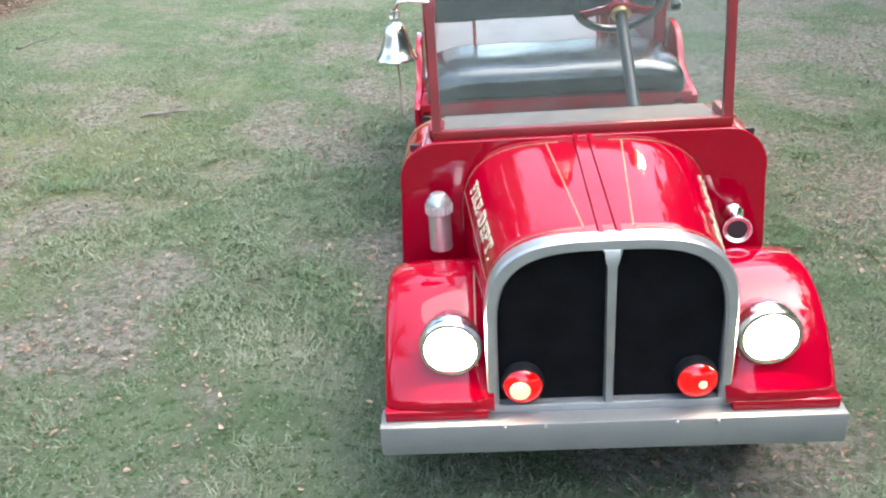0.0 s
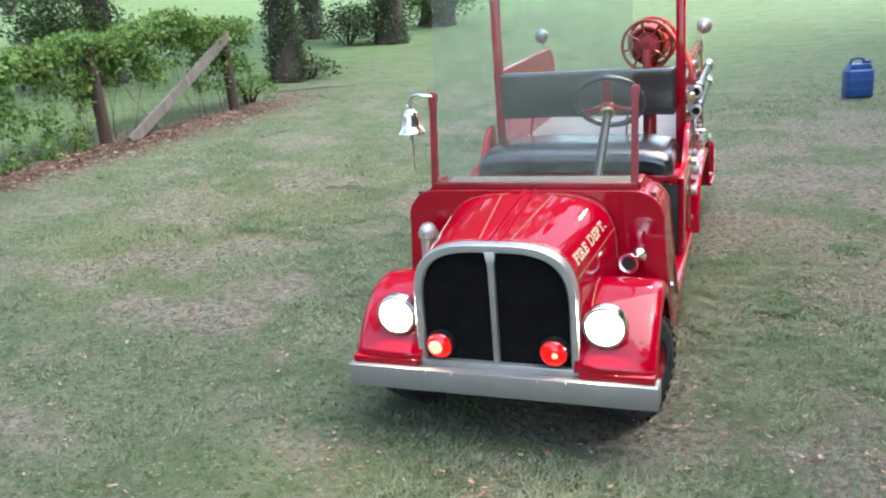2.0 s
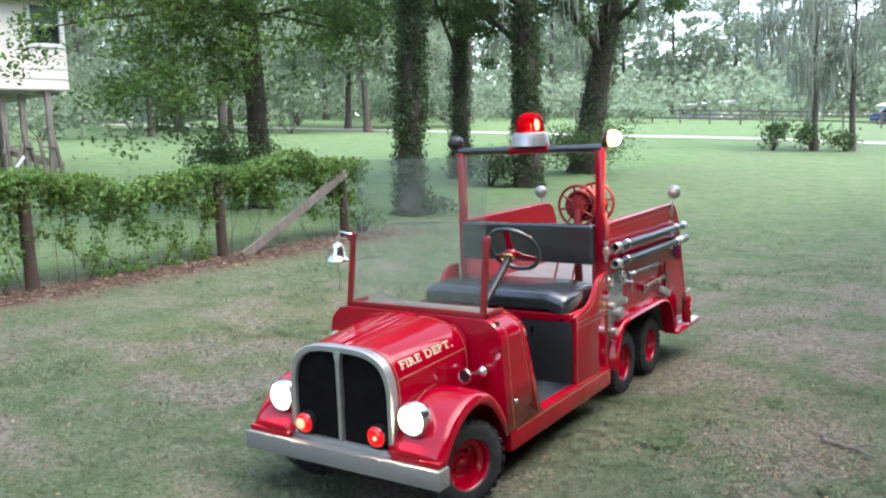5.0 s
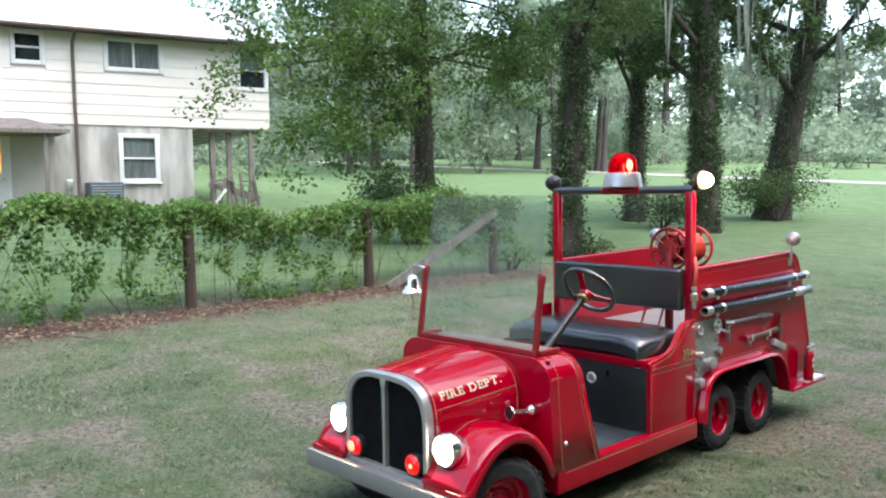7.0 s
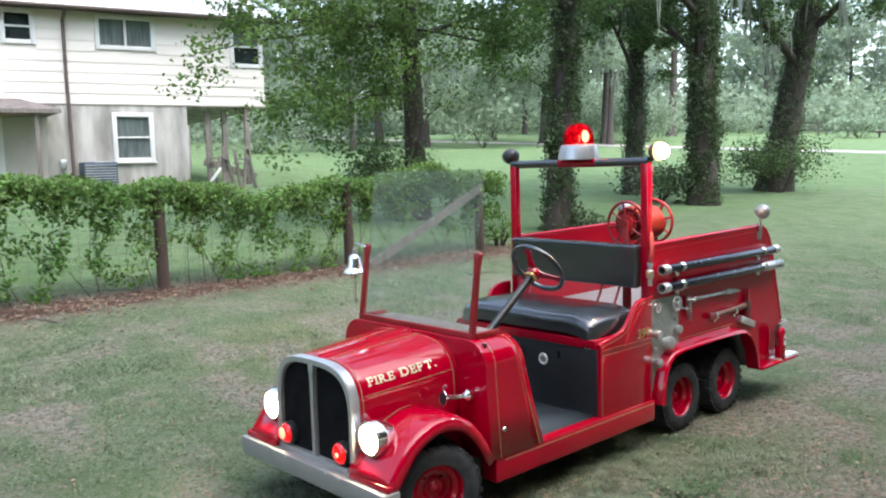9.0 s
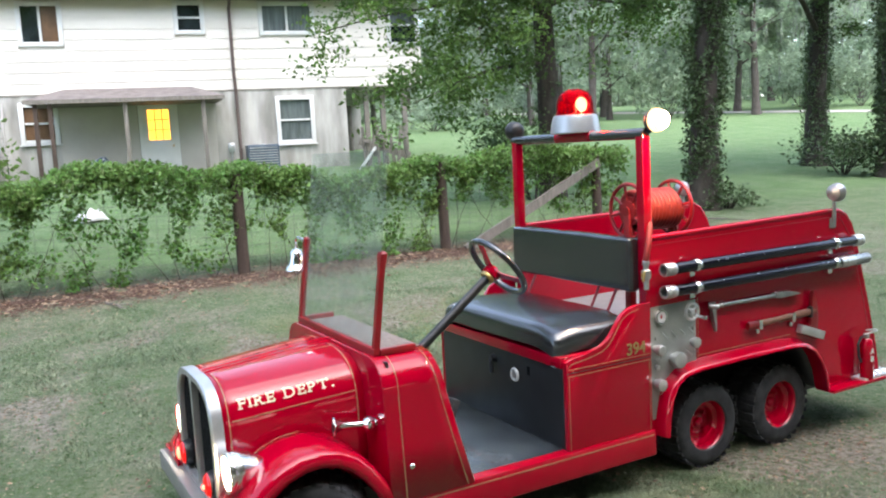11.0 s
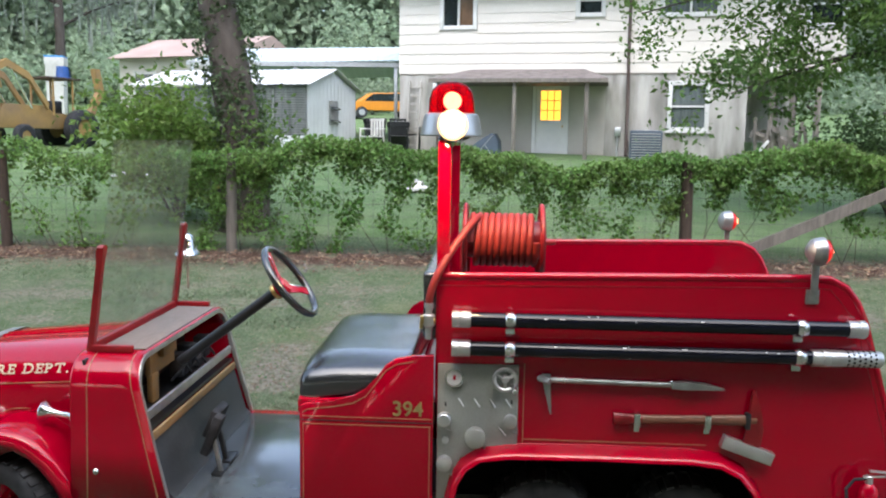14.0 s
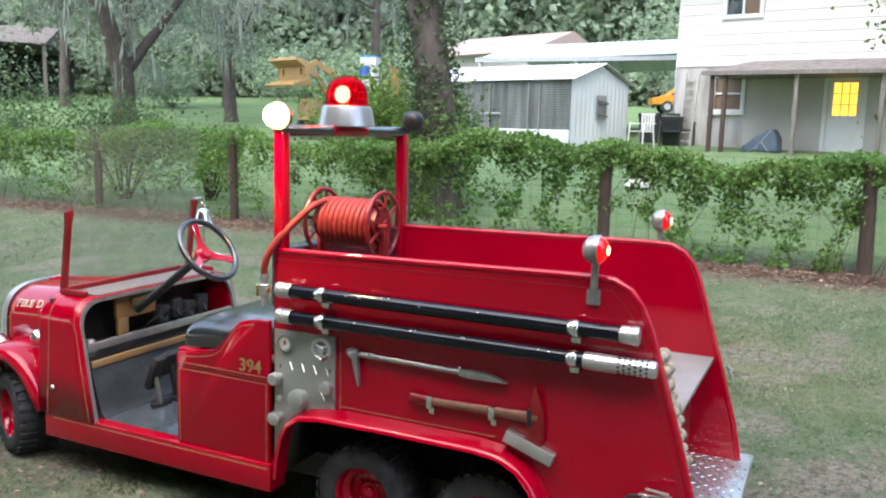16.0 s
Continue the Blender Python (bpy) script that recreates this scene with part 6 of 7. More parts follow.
bm = bmesh.new()
sec = whole(SCUT + [(0.2, 0.836), (0.0, 0.836)])
loft(bm, [[(x, 0.605, z) for x, z in sec], [(x, 0.612, z) for x, z in sec]] + [[(x, 0.612 + s * (scut_back(z) - 0.612), z) for x, z in sec] for s in (0.25, 0.5, 0.75, 1.0)])
scuttle = part("scuttle", bm, RED, truck, "red cowl with rounded shoulders", 50, 0.008)
bm = bmesh.new()
prism(bm, [(x * 0.995, z - 0.003) for x, z in sec], "y", 0.604, 0.612)
part("firewall", bm, RED, truck)
bm = bmesh.new()
loft(bm, [[(x * f, scut_back(z) + o, 0.29 + (z - 0.29) * f - 0.0) for x, z in sec] for f, o in ((0.990, -0.012), (0.990, 0.004), (0.958, 0.004), (0.958, -0.012))])
part("edge_trim", bm, ALU, scuttle, "grey metal edging round the open cowl")
for sx in (-1, 1):
    for ypos in ((lambda z: 0.668), (lambda z: scut_back(z) - 0.03)):
        pts = [Vector((sx * (x + 0.0005), ypos(z), z)) for x, z in SCUT[:-1]]
        pts = [pts[0].lerp(pts[1], k / 4) for k in range(4)] + pts[1:]
        nor = [Vector((sx, 0, 0))] * 6 + [Vector((sx * math.cos(a), 0, math.sin(a))) for a in [k * math.pi / 2 / 7 for k in range(len(pts) - 6)]]
        part("pinstripe", flat_strip(bmesh.new(), pts, nor, 0.0018), STRIPE, scuttle)
    part("screw", dome(bmesh.new(), (sx * 0.552, 0.700, 0.417), (sx, 0, 0), 0.013, 0.012, 14), CHROME, scuttle)
part("dash_top", box(bmesh.new(), -0.40, 0.40, 0.66, 0.835, 0.836, 0.843, 0.002), WOODTOP, truck, "weathered brown board along the dash")

# inside the open dash
bm = box(bmesh.new(), -0.50, 0.50, 0.866, 0.880, 0.595, 0.633, 0.003)
part("dash_rail", bm, ALU, truck, "grey metal rail across the open dash")
bm = box(bmesh.new(), -0.50, 0.50, 0.888, 0.900, 0.520, 0.553, 0.002)
part("dash_strip", bm, OAK, truck, "bare oak strip")
bm = bmesh.new()
prism(bm, [(0.868, 0.535), (0.888, 0.535), (0.926, 0.40), (0.950, 0.320), (0.972, 0.300), (0.972, 0.292), (0.90, 0.292)], "x", -0.50, 0.50)
part("toe_board", bm, TOE, truck, "scuffed black toe board above the floor")
bm = box(bmesh.new(), -0.50, 0.50, 0.64, 0.65, 0.56, 0.82)
part("dash_back", bm, BLACK, truck)
part("dash_shelf", box(bmesh.new(), -0.50, 0.50, 0.65, 0.885, 0.555, 0.57), BLACK, truck)
bm = box(bmesh.new(), -0.02, 0.24, 0.76, 0.785, 0.685, 0.81, 0.004)
box(bm, 0.02, 0.16, 0.785, 0.81, 0.745, 0.785, 0.004)
box(bm, 0.17, 0.235, 0.765, 0.79, 0.575, 0.69, 0.004)
part("column_block", bm, OAK, truck, "bare plywood block behind the dash")
bm = bmesh.new()
for i, (x, z) in enumerate(((-0.05, 0.66), (-0.14, 0.68), (-0.24, 0.65), (-0.34, 0.67))):
    box(bm, x - 0.035, x + 0.035, 0.76, 0.82, z - 0.05, z + 0.05, 0.006)
    tube(bm, [(x, 0.82, z), (x + 0.03, 0.86, z - 0.03), (x + 0.08, 0.85, z + 0.02), (x + 0.12, 0.80, z - 0.04)], 0.006, 6)
part("wiring", bm, RUBBER, truck, "dark switch boxes and loose cables")
bm = lathe(bmesh.new(), (0.42, 0.80, 0.57), (0.42, 0.80, 0.63), [(0, 0), (0.03, 0), (0.03, 0.7), (0.018, 1), (0, 1)], 16)
part("reservoir", bm, STEEL, truck)

# windscreen
LEAN = Vector((0, 0.055, 0.385)).normalized()
foot = Vector((0, 0.635, 0.838))
screen = part("windscreen_rail", box(bmesh.new(), -0.43, 0.43, 0.622, 0.648, 0.832, 0.862, 0.003), RED_DULL, truck, "red frame rail under the windscreen")
bm = bmesh.new()
a, b = foot + LEAN * 0.012, foot + LEAN * 0.79
loft(bm, [[(-0.408, a.y - 0.003, a.z), (0.408, a.y - 0.003, a.z), (0.408, a.y + 0.003, a.z), (-0.408, a.y + 0.003, a.z)], [(-0.408, b.y - 0.003, b.z), (0.408, b.y - 0.003, b.z), (0.408, b.y + 0.003, b.z), (-0.408, b.y + 0.003, b.z)]], close=True, caps=True)
pane = part("windscreen_pane", bm, GLASS, screen, "clear dusty acrylic pane", 0)
pane.visible_shadow = False
for sx in (-1, 1):
    bm = bmesh.new()
    rows = []
    for k, w, d in ((0.0, 0.013, 0.012), (0.33, 0.012, 0.011), (0.365, 0.016, 0.013), (0.392, 0.017, 0.013), (0.40, 0.010, 0.008)):
        p = foot + LEAN * k
        rows.append([(sx * 0.418 + i * w, p.y + j * d, p.z) for i, j in ((-1, -1), (1, -1), (1, 1), (-1, 1))])
    loft(bm, rows, close=True, caps=True)
    part("windscreen_post", bm, RED_DULL, screen)
    part("side_rail", box(bmesh.new(), sx * 0.43 - 0.012, sx * 0.43 + 0.012, 0.648, 0.80, 0.834, 0.860, 0.003), RED_DULL, screen)

# bell
bc = Vector((-0.517, 0.668, 1.07))
bell = part("bell", lathe(bmesh.new(), bc, bc + Vector((0, 0, 0.115)), [(0.040, 0.08), (0.058, 0.0), (0.061, 0.02), (0.059, 0.08), (0.050, 0.16), (0.041, 0.36), (0.035, 0.58), (0.030, 0.76), (0.020, 0.86), (0.009, 0.90), (0.009, 1.0), (0, 1.0)], 32), CHROME, truck, "shiny chrome bell hanging from a hook")
bm = bmesh.new()
tube(bm, [bc + Vector(p) for p in ((0, 0, 0.112), (0, 0, 0.135), (0.012, 0, 0.155), (0.040, 0, 0.163), (0.075, 0, 0.155), (0.098, 0.010, 0.150))], 0.006, 8)
ring(bm, bc + Vector((0, 0, 0.125)), (0, 1, 0), 0.012, 0.004, 14, 6)
part("hook", bm, CHROME, bell)
part("clapper", lathe(bmesh.new(), bc + Vector((0, 0, 0.05)), bc + Vector((0, 0, -0.015)), [(0.004, 0), (0.004, 0.6), (0.013, 0.75), (0.010, 1), (0, 1)], 12), STEEL, bell)
part("cord", lathe(bmesh.new(), bc + Vector((0, 0, -0.012)), bc + Vector((0.002, 0, -0.165)), [(0, 0), (0.003, 0), (0.003, 0.3), (0.005, 0.5), (0.006, 0.9), (0.004, 1), (0, 1)], 10), ROPE, bell, "pale braided pull cord")

# sills, floor, pedals
for sx in (-1, 1):
    sill = part("sill", box(bmesh.new(), min(sx * 0.45, sx * 0.555), max(sx * 0.45, sx * 0.555), 0.64, 1.945, 0.174, 0.295, 0.006), RED, truck, "red sill below the cab opening")
    part("pinstripe", box(bmesh.new(), sx * 0.556 - 0.001, sx * 0.556 + 0.001, 0.70, 1.93, 0.270, 0.275), STRIPE, sill)
part("cab_floor", box(bmesh.new(), -0.50, 0.50, 0.90, 1.46, 0.27, 0.298, 0.003), FLOORMAT, truck, "scuffed blue-black painted floor")
part("underframe", box(bmesh.new(), -0.30, 0.30, 0.10, 3.4, 0.16, 0.27), BLACK, truck)
for x, w, y, z0, z1, py, pz, pw, ph, mat2 in ((0.12, 0.014, 1.03, 0.30, 0.46, 1.005, 0.475, 0.07, 0.06, RUBBER), (0.25, 0.010, 1.05, 0.30, 0.47, 1.035, 0.46, 0.032, 0.085, RUBBER)):
    bm = box(bmesh.new(), x - w, x + w, y - 0.008, y + 0.008, z0, z1, 0.003, Matrix.Rotation(radians(12), 4, "X"))
    ped = part("pedal_arm", bm, BLACK if x < 0.2 else STEEL, truck, "foot pedal on a bent arm")
    part("pedal_pad", box(bmesh.new(), x - pw, x + pw, py - 0.018, py + 0.018, pz - ph, pz + ph, 0.008, Matrix.Rotation(radians(-22), 4, "X")), mat2, ped, "black rubber pedal pad")
    part("pedal_foot", box(bmesh.new(), x - 0.075, x + 0.035, 1.035, 1.075, 0.300, 0.312, 0.003), BLACK, ped)

# steering
hub, way = Vector((0.215, 1.343, 1.080)), Vector((0, 0.80, 0.60)).normalized()
base = hub - way * 0.56
wheel = part("steering_column", rod(bmesh.new(), base, hub - way * 0.055, 0.020, 20), BLACK, truck, "long black steering column")
bm = ring(bmesh.new(), hub, way, 0.153, 0.0145, 48, 12)
rim = part("steering_wheel", bm, VINYL, wheel, "black three-spoke steering wheel")
bm = bmesh.new()
q = way.to_track_quat("Z", "Y")
for ang in (90, 210, 330):
    d = q @ Vector((math.cos(radians(ang)), math.sin(radians(ang)), 0))
    t2 = way.cross(d)
    rows = []
    for r, w, h in ((0.012, 0.030, -0.030), (0.05, 0.021, -0.026), (0.095, 0.016, -0.012), (0.148, 0.021, 0.0)):
        p = hub + d * r + way * h
        rows.append([p - t2 * w - way * 0.003, p + t2 * w - way * 0.003, p + t2 * w + way * 0.003, p - t2 * w + way * 0.003])
    loft(bm, rows, close=True, caps=True)
part("spokes", bm, RED, wheel, "red spokes edged in bright metal")
bm = bmesh.new()
for ang in (90, 210, 330):
    d = q @ Vector((math.cos(radians(ang)), math.sin(radians(ang)), 0))
    t2 = way.cross(d)
    p = hub + d * 0.122 + way * -0.0045
    rows = [[hub + d * r + way * (h + 0.0042) + t2 * w for w in (w0 - 0.005, w0)] for r, w0, h in ((0.05, 0.021, -0.026), (0.095, 0.016, -0.012), (0.14, 0.020, -0.001))]
    loft(bm, rows)
part("spoke_edges", bm, CHROME, wheel, "bright spoke edges", 35, 0.002)
part("steering_hub", lathe(bmesh.new(), hub - way * 0.065, hub - way * 0.015, [(0, 0), (0.030, 0), (0.040, 0.25), (0.040, 0.65), (0.026, 1.0), (0, 1)], 24), RED, wheel)
part("hub_collar", lathe(bmesh.new(), hub - way * 0.078, hub - way * 0.060, [(0, 0), (0.032, 0), (0.035, 0.5), (0.032, 1), (0, 1)], 24), BRASS, wheel, "brass collar")

# seat box, cushion, back rest
part("seat_front", box(bmesh.new(), -0.520, 0.520, 1.452, 1.475, 0.297, 0.658, 0.003), BLACK, truck, "black seat box front")
part("seat_trim", box(bmesh.new(), -0.521, 0.521, 1.440, 1.86, 0.658, 0.706, 0.004), RED, truck)


def pad(x0, x1, y0, y1, z0, z1, r, puff=0.006):
    """A stuffed block with rounded rims, seen from all sides."""
    bm = bmesh.new()
    box(bm, x0, x1, y0, y1, z0, z1)
    bmesh.ops.bevel(bm, geom=list(bm.edges), offset=r, segments=4, affect="EDGES", profile=0.55)
    bmesh.ops.subdivide_edges(bm, edges=[e for e in bm.edges if e.calc_length() > 0.2], cuts=9, use_grid_fill=True)
    cx, cy = (x0 + x1) / 2, (y0 + y1) / 2
    for v in bm.verts:
        wob = noise.noise(v.co * 9) * 0.004
        v.co += Vector(((v.co.x - cx) * 0.004, (v.co.y - cy) * 0.01, 0)) + Vector((wob * 0.3, wob, wob))
    return bm


cushion = pad(-0.490, 0.496, 1.437, 1.86, 0.706, 0.842, 0.046)
for v in cushion.verts:
    if v.co.z > 0.74:
        end, lip = max(0.0, abs(v.co.x) - 0.34) / 0.15, max(0.0, 1.60 - v.co.y) / 0.17
        v.co.z -= 0.034 * min(1.0, end) ** 1.6 + 0.026 * min(1.0, lip) ** 1.5
seat = part("seat_cushion", cushion, VINYL, truck, "black vinyl bench seat cushion", 60)
back = part("seat_back", pad(-0.468, 0.468, 1.885, 1.95, 0.925, 1.172, 0.018), VINYL, truck, "black vinyl bench back rest", 60)
for x in (-0.30, 0.22, 0.34):
    part("strut", rod(bmesh.new(), (x + 0.0, 1.80, 0.72), (x, 1.93, 0.95), 0.007, 8), RED_DULL, back)
SIDE = [(1.452, 0.295), (1.932, 0.295), (1.932, 0.885), (1.86, 0.882), (1.80, 0.870), (1.762, 0.846), (1.725, 0.795), (1.690, 0.750), (1.645, 0.724), (1.58, 0.710), (1.47, 0.697), (1.452, 0.685)]
for sx in (-1, 1):
    side = part("seat_side", prism(bmesh.new(), SIDE, "x", min(sx * 0.522, sx * 0.546), max(sx * 0.522, sx * 0.546), 0.003), RED, truck, "red seat side panel with a swept top edge", 30)
    X = sx * 0.5465
    line = [Vector((X, y + (0.012 if y < 1.5 else 0), z - 0.020)) for y, z in SIDE[3:]]
    part("pinstripe", flat_strip(bmesh.new(), line, [Vector((sx, 0, 0))] * len(line), 0.0018), STRIPE, side)
    for y0, y1, z in ((1.465, 1.925, 0.652), (1.465, 1.925, 0.624)):
        part("pinstripe", box(bmesh.new(), X - 0.001, X + 0.001, y0, y1, z - 0.0014, z + 0.0014), STRIPE, side)
    for y in (1.465, 1.920):
        part("pinstripe", box(bmesh.new(), X - 0.001, X + 0.001, y - 0.0014, y + 0.0014, 0.30, 0.624), STRIPE, side)
    part("seam", box(bmesh.new(), X - 0.002, X + 0.0006, 1.455, 1.930, 0.636, 0.640), BLACK, side, "dark seam between the two panels")
    link("number", words("394", 0.075, (lambda u, v, w, sx=sx: Vector((sx * (0.5480 + w), (1.785 + u) if sx > 0 else (1.915 - u), 0.664 + v))), 0.001, 1.0), DIMGOLD, side, "gold figures", smooth=0)
ringp = ring(bmesh.new(), (0.155, 1.450, 0.555), (0, 1, 0), 0.026, 0.0075, 28, 8)
part("filler_ring", ringp, WHITE, truck, "white ring on the seat box")
part("key_switch", cyl(bmesh.new(), (0.155, 1.452, 0.555), (0.155, 1.445, 0.555), 0.018), STEEL, truck)
bm = lathe(bmesh.new(), (-0.02, 1.452, 0.60), (-0.02, 1.425, 0.60), [(0, 0), (0.022, 0), (0.018, 0.5), (0.02, 1), (0, 1)], 16)
rod(bm, (-0.02, 1.43, 0.60), (0.0, 1.42, 0.535), 0.012, 12)
part("latch", bm, BLACK, truck)
for x in (-0.49, 0.47):
    part("hasp", box(bmesh.new(), x - 0.02, x + 0.02, 1.44, 1.450, 0.655, 0.682, 0.003), CHROME, truck)
part("seat_slot", box(bmesh.new(), 0.255, 0.275, 1.449, 1.456, 0.575, 0.615, 0.002), MESH_BLACK, truck)

# roll frame with lamps
for sx in (-1, 1):
    part("frame_post", box(bmesh.new(), sx * 0.492 - 0.024, sx * 0.492 + 0.024, 1.935, 1.98, 0.70, 1.640, 0.005), RED, truck, "red square frame post")
bar = part("cross_bar", rod(bmesh.new(), (-0.515, 1.957, 1.635), (0.515, 1.957, 1.635), 0.025), VINYL, truck, "cross bar in black foam padding")
part("bar_sleeve", rod(bmesh.new(), (-0.125, 1.957, 1.637), (0.155, 1.957, 1.637), 0.0275), RED, bar)
beacon = part("beacon_base", lathe(bmesh.new(), (0.022, 1.957, 1.655), (0.022, 1.957, 1.745), [(0, 0), (0.120, 0), (0.124, 0.05), (0.112, 0.78), (0.106, 0.95), (0.098, 1.0), (0, 1)], 40), SILVER, truck, "silver base of the roof beacon")
dm = part("dome", lathe(bmesh.new(), (0.022, 1.957, 1.742), (0.022, 1.957, 1.872), [(0.092, 0), (0.094, 0.03), (0.092, 0.10), (0.090, 0.45), (0.080, 0.70), (0.062, 0.87), (0.032, 0.97), (0, 1.0)], 36), RED_LENS, beacon, "clear red dome lens")
dm.visible_shadow = False
bm = lathe(bmesh.new(), (0.022, 1.957, 1.743), (0.022, 1.957, 1.80), [(0, 0), (0.05, 0), (0.05, 0.1), (0.012, 0.2), (0.012, 1), (0, 1)], 20)
part("rotor", bm, STEEL, beacon)
for d in ((0.95, 0.10, 0.05),):
    v = Vector(d).normalized()
    c = Vector((0.022, 1.957, 1.79)) + v * 0.045
    k = 0.036
    part("bulb", dome(bmesh.new(), c, v, k, 0.014, 18), RED_HOT, beacon, "glowing sealed beam")
for sx in (-1, 1):
    c = Vector((sx * 0.552, 1.985, 1.690))
    spot = part("spot_lamp", lathe(bmesh.new(), c - Vector((sx * 0.052, 0, 0)), c - Vector((sx * 0.005, 0, 0)), [(0, 0), (0.022, 0.02), (0.040, 0.25), (0.049, 0.65), (0.051, 0.95), (0.047, 1.0)], 28), BLACK, truck, "round lamp on the roof bar")
    part("lens", lathe(bmesh.new(), c - Vector((sx * 0.012, 0, 0)), c + Vector((sx * 0.052, 0, 0)), [(0.044, 0), (0.052, 0.15), (0.052, 0.35), (0.046, 0.60), (0.036, 0.72), (0, 0.74)], 26), SPOT_HALO if sx > 0 else BLACK, spot, "lens rim with the lamp's amber halo put into it" if sx > 0 else "")
    part("bulb" if sx > 0 else "lens_cap", dome(bmesh.new(), c + Vector((sx * 0.034, 0, 0)), (sx, 0, 0), 0.038, 0.024, 24), SPOT_GLOW if sx > 0 else BLACK, spot, "glowing lens" if sx > 0 else "")
    part("bracket", rod(bmesh.new(), c + Vector((-sx * 0.04, -0.02, -0.055)), c + Vector((-sx * 0.03, 0, -0.03)), 0.012), BLACK, spot)

lamp_light = new("spot_lamp_light", bpy.data.lights.new("spot_lamp_light", "POINT"))
lamp_light.data.energy, lamp_light.data.color, lamp_light.data.shadow_soft_size = 6.0, (1.0, 0.55, 0.25), 0.03
lamp_light.location = (0.640, 1.985, 1.690)

# rear body
ARCH = [(1.985, 0.255), (1.992, 0.34), (2.012, 0.43), (2.045, 0.490), (2.10, 0.528), (2.20, 0.543), (2.50, 0.547), (2.84, 0.545), (2.94, 0.534), (3.01, 0.498), (3.06, 0.44), (3.10, 0.36), (3.125, 0.255)]
BODY = [(1.945, 0.255), (1.945, 1.165), (3.22, 1.187)] + [(3.29, 1.183), (3.345, 1.155), (3.385, 1.105), (3.415, 1.04)] + [(3.52, 0.70), (3.60, 0.42), (3.632, 0.255)] + ARCH[::-1]
for sx in (-1, 1):
    body = part("body_side", prism(bmesh.new(), BODY, "x", min(sx * 0.497, sx * 0.518), max(sx * 0.497, sx * 0.518)), RED, truck, "red body side with wheel arch", 25)
    bm = bmesh.new()
    rimline = [(sx * 0.508, y, z) for y, z in BODY[1:-len(ARCH)]]
    tube(bm, rimline, 0.0145, 10)
    part("rolled_rim", bm, RED, body, "", 60)
    line = [Vector((sx * 0.5185, y - (0.03 if y > 3.3 else 0), z - (0.032 if y < 3.4 else 0.0))) for y, z in BODY[1:-len(ARCH)]]
    part("seam_line", flat_strip(bmesh.new(), line, [Vector((sx, 0, 0))] * len(line), 0.0012), RED_DULL, body)
    for pts in ([(2.252, 0.570), (2.252, 0.86)], [(2.252, 0.582), (2.90, 0.582)]):
        line = [Vector((sx * 0.5185, y, z)) for y, z in pts]
        part("pinstripe", flat_strip(bmesh.new(), line, [Vector((sx, 0, 0))] * 2, 0.0015), STRIPE, body)
    rows = []
    for i, (y, z) in enumerate(ARCH):
        a, b = ARCH[max(0, i - 1)], ARCH[min(len(ARCH) - 1, i + 1)]
        d = math.hypot(b[0] - a[0], b[1] - a[1])
        ny, nz = -(b[1] - a[1]) / d, (b[0] - a[0]) / d
        rows.append([(sx * x, y + ny * h, z + nz * h) for x, h in ((0.518, 0.024), (0.545, 0.014), (0.575, 0.009), (0.588, 0.003), (0.592, -0.010), (0.586, -0.014), (0.582, -0.004), (0.518, -0.004))])
    part("arch_lip", loft(bmesh.new(), rows, close=True, caps=True), RED, body, "flared lip over the rear wheels", 50)
    part("side_step", prism(bmesh.new(), [(3.13, 0.245), (3.13, 0.262), (3.66, 0.262), (3.66, 0.245)], "x", min(sx * 0.50, sx * 0.61), max(sx * 0.50, sx * 0.61), 0.003), RED, truck, "narrow red step behind the wheels")
    part("wheel_well", prism(bmesh.new(), [(y, z + 0.004) for y, z in ARCH], "x", min(sx * 0.26, sx * 0.275), max(sx * 0.26, sx * 0.275)), MESH_BLACK, truck)
    bm = bmesh.new()
    loft(bm, [[(sx * 0.27, y, z + 0.006), (sx * 0.498, y, z + 0.006)] for y, z in ARCH])
    part("arch_liner", bm, BLACK, truck, "", 50, 0.004)
part("bulkhead", box(bmesh.new(), -0.496, 0.496, 1.862, 1.88, 0.295, 0.71), RED_DULL, truck)
part("bed_floor", box(bmesh.new(), -0.496, 0.496, 1.875, 3.50, 0.700, 0.715), DECK, truck, "grey boarded load bed")
part("tail_panel", box(bmesh.new(), -0.496, 0.496, 3.40, 3.42, 0.27, 0.70), RED_DULL, truck)

# tailboard of tread plate
bm = box(bmesh.new(), -0.60, 0.60, 3.40, 3.685, 0.250, 0.272, 0.003)
board = part("tailboard", bm, ALU, truck, "bright diamond tread plate tailboard")
bm = bmesh.new()
for i in range(22):
    for j in range(11):
        x, y = -0.575 + i * 0.0545 + (0.027 if j % 2 else 0), 3.42 + j * 0.025
        t4 = Matrix.Translation((x, y, 0.2725)) @ Matrix.Rotation(radians(45 if (i + j) % 2 else -45), 4, "Z")
        vs = [bm.verts.new(t4 @ Vector(p)) for p in ((-0.014, 0, 0), (0, -0.004, 0), (0.014, 0, 0), (0, 0.004, 0), (0, 0, 0.003))]
        for a, b in ((0, 1), (1, 2), (2, 3), (3, 0)):
            bm.faces.new((vs[a], vs[b], vs[4]))
tagged(part("tread", bm, CHROME, board, "raised diamond tread"), kind="stuff")

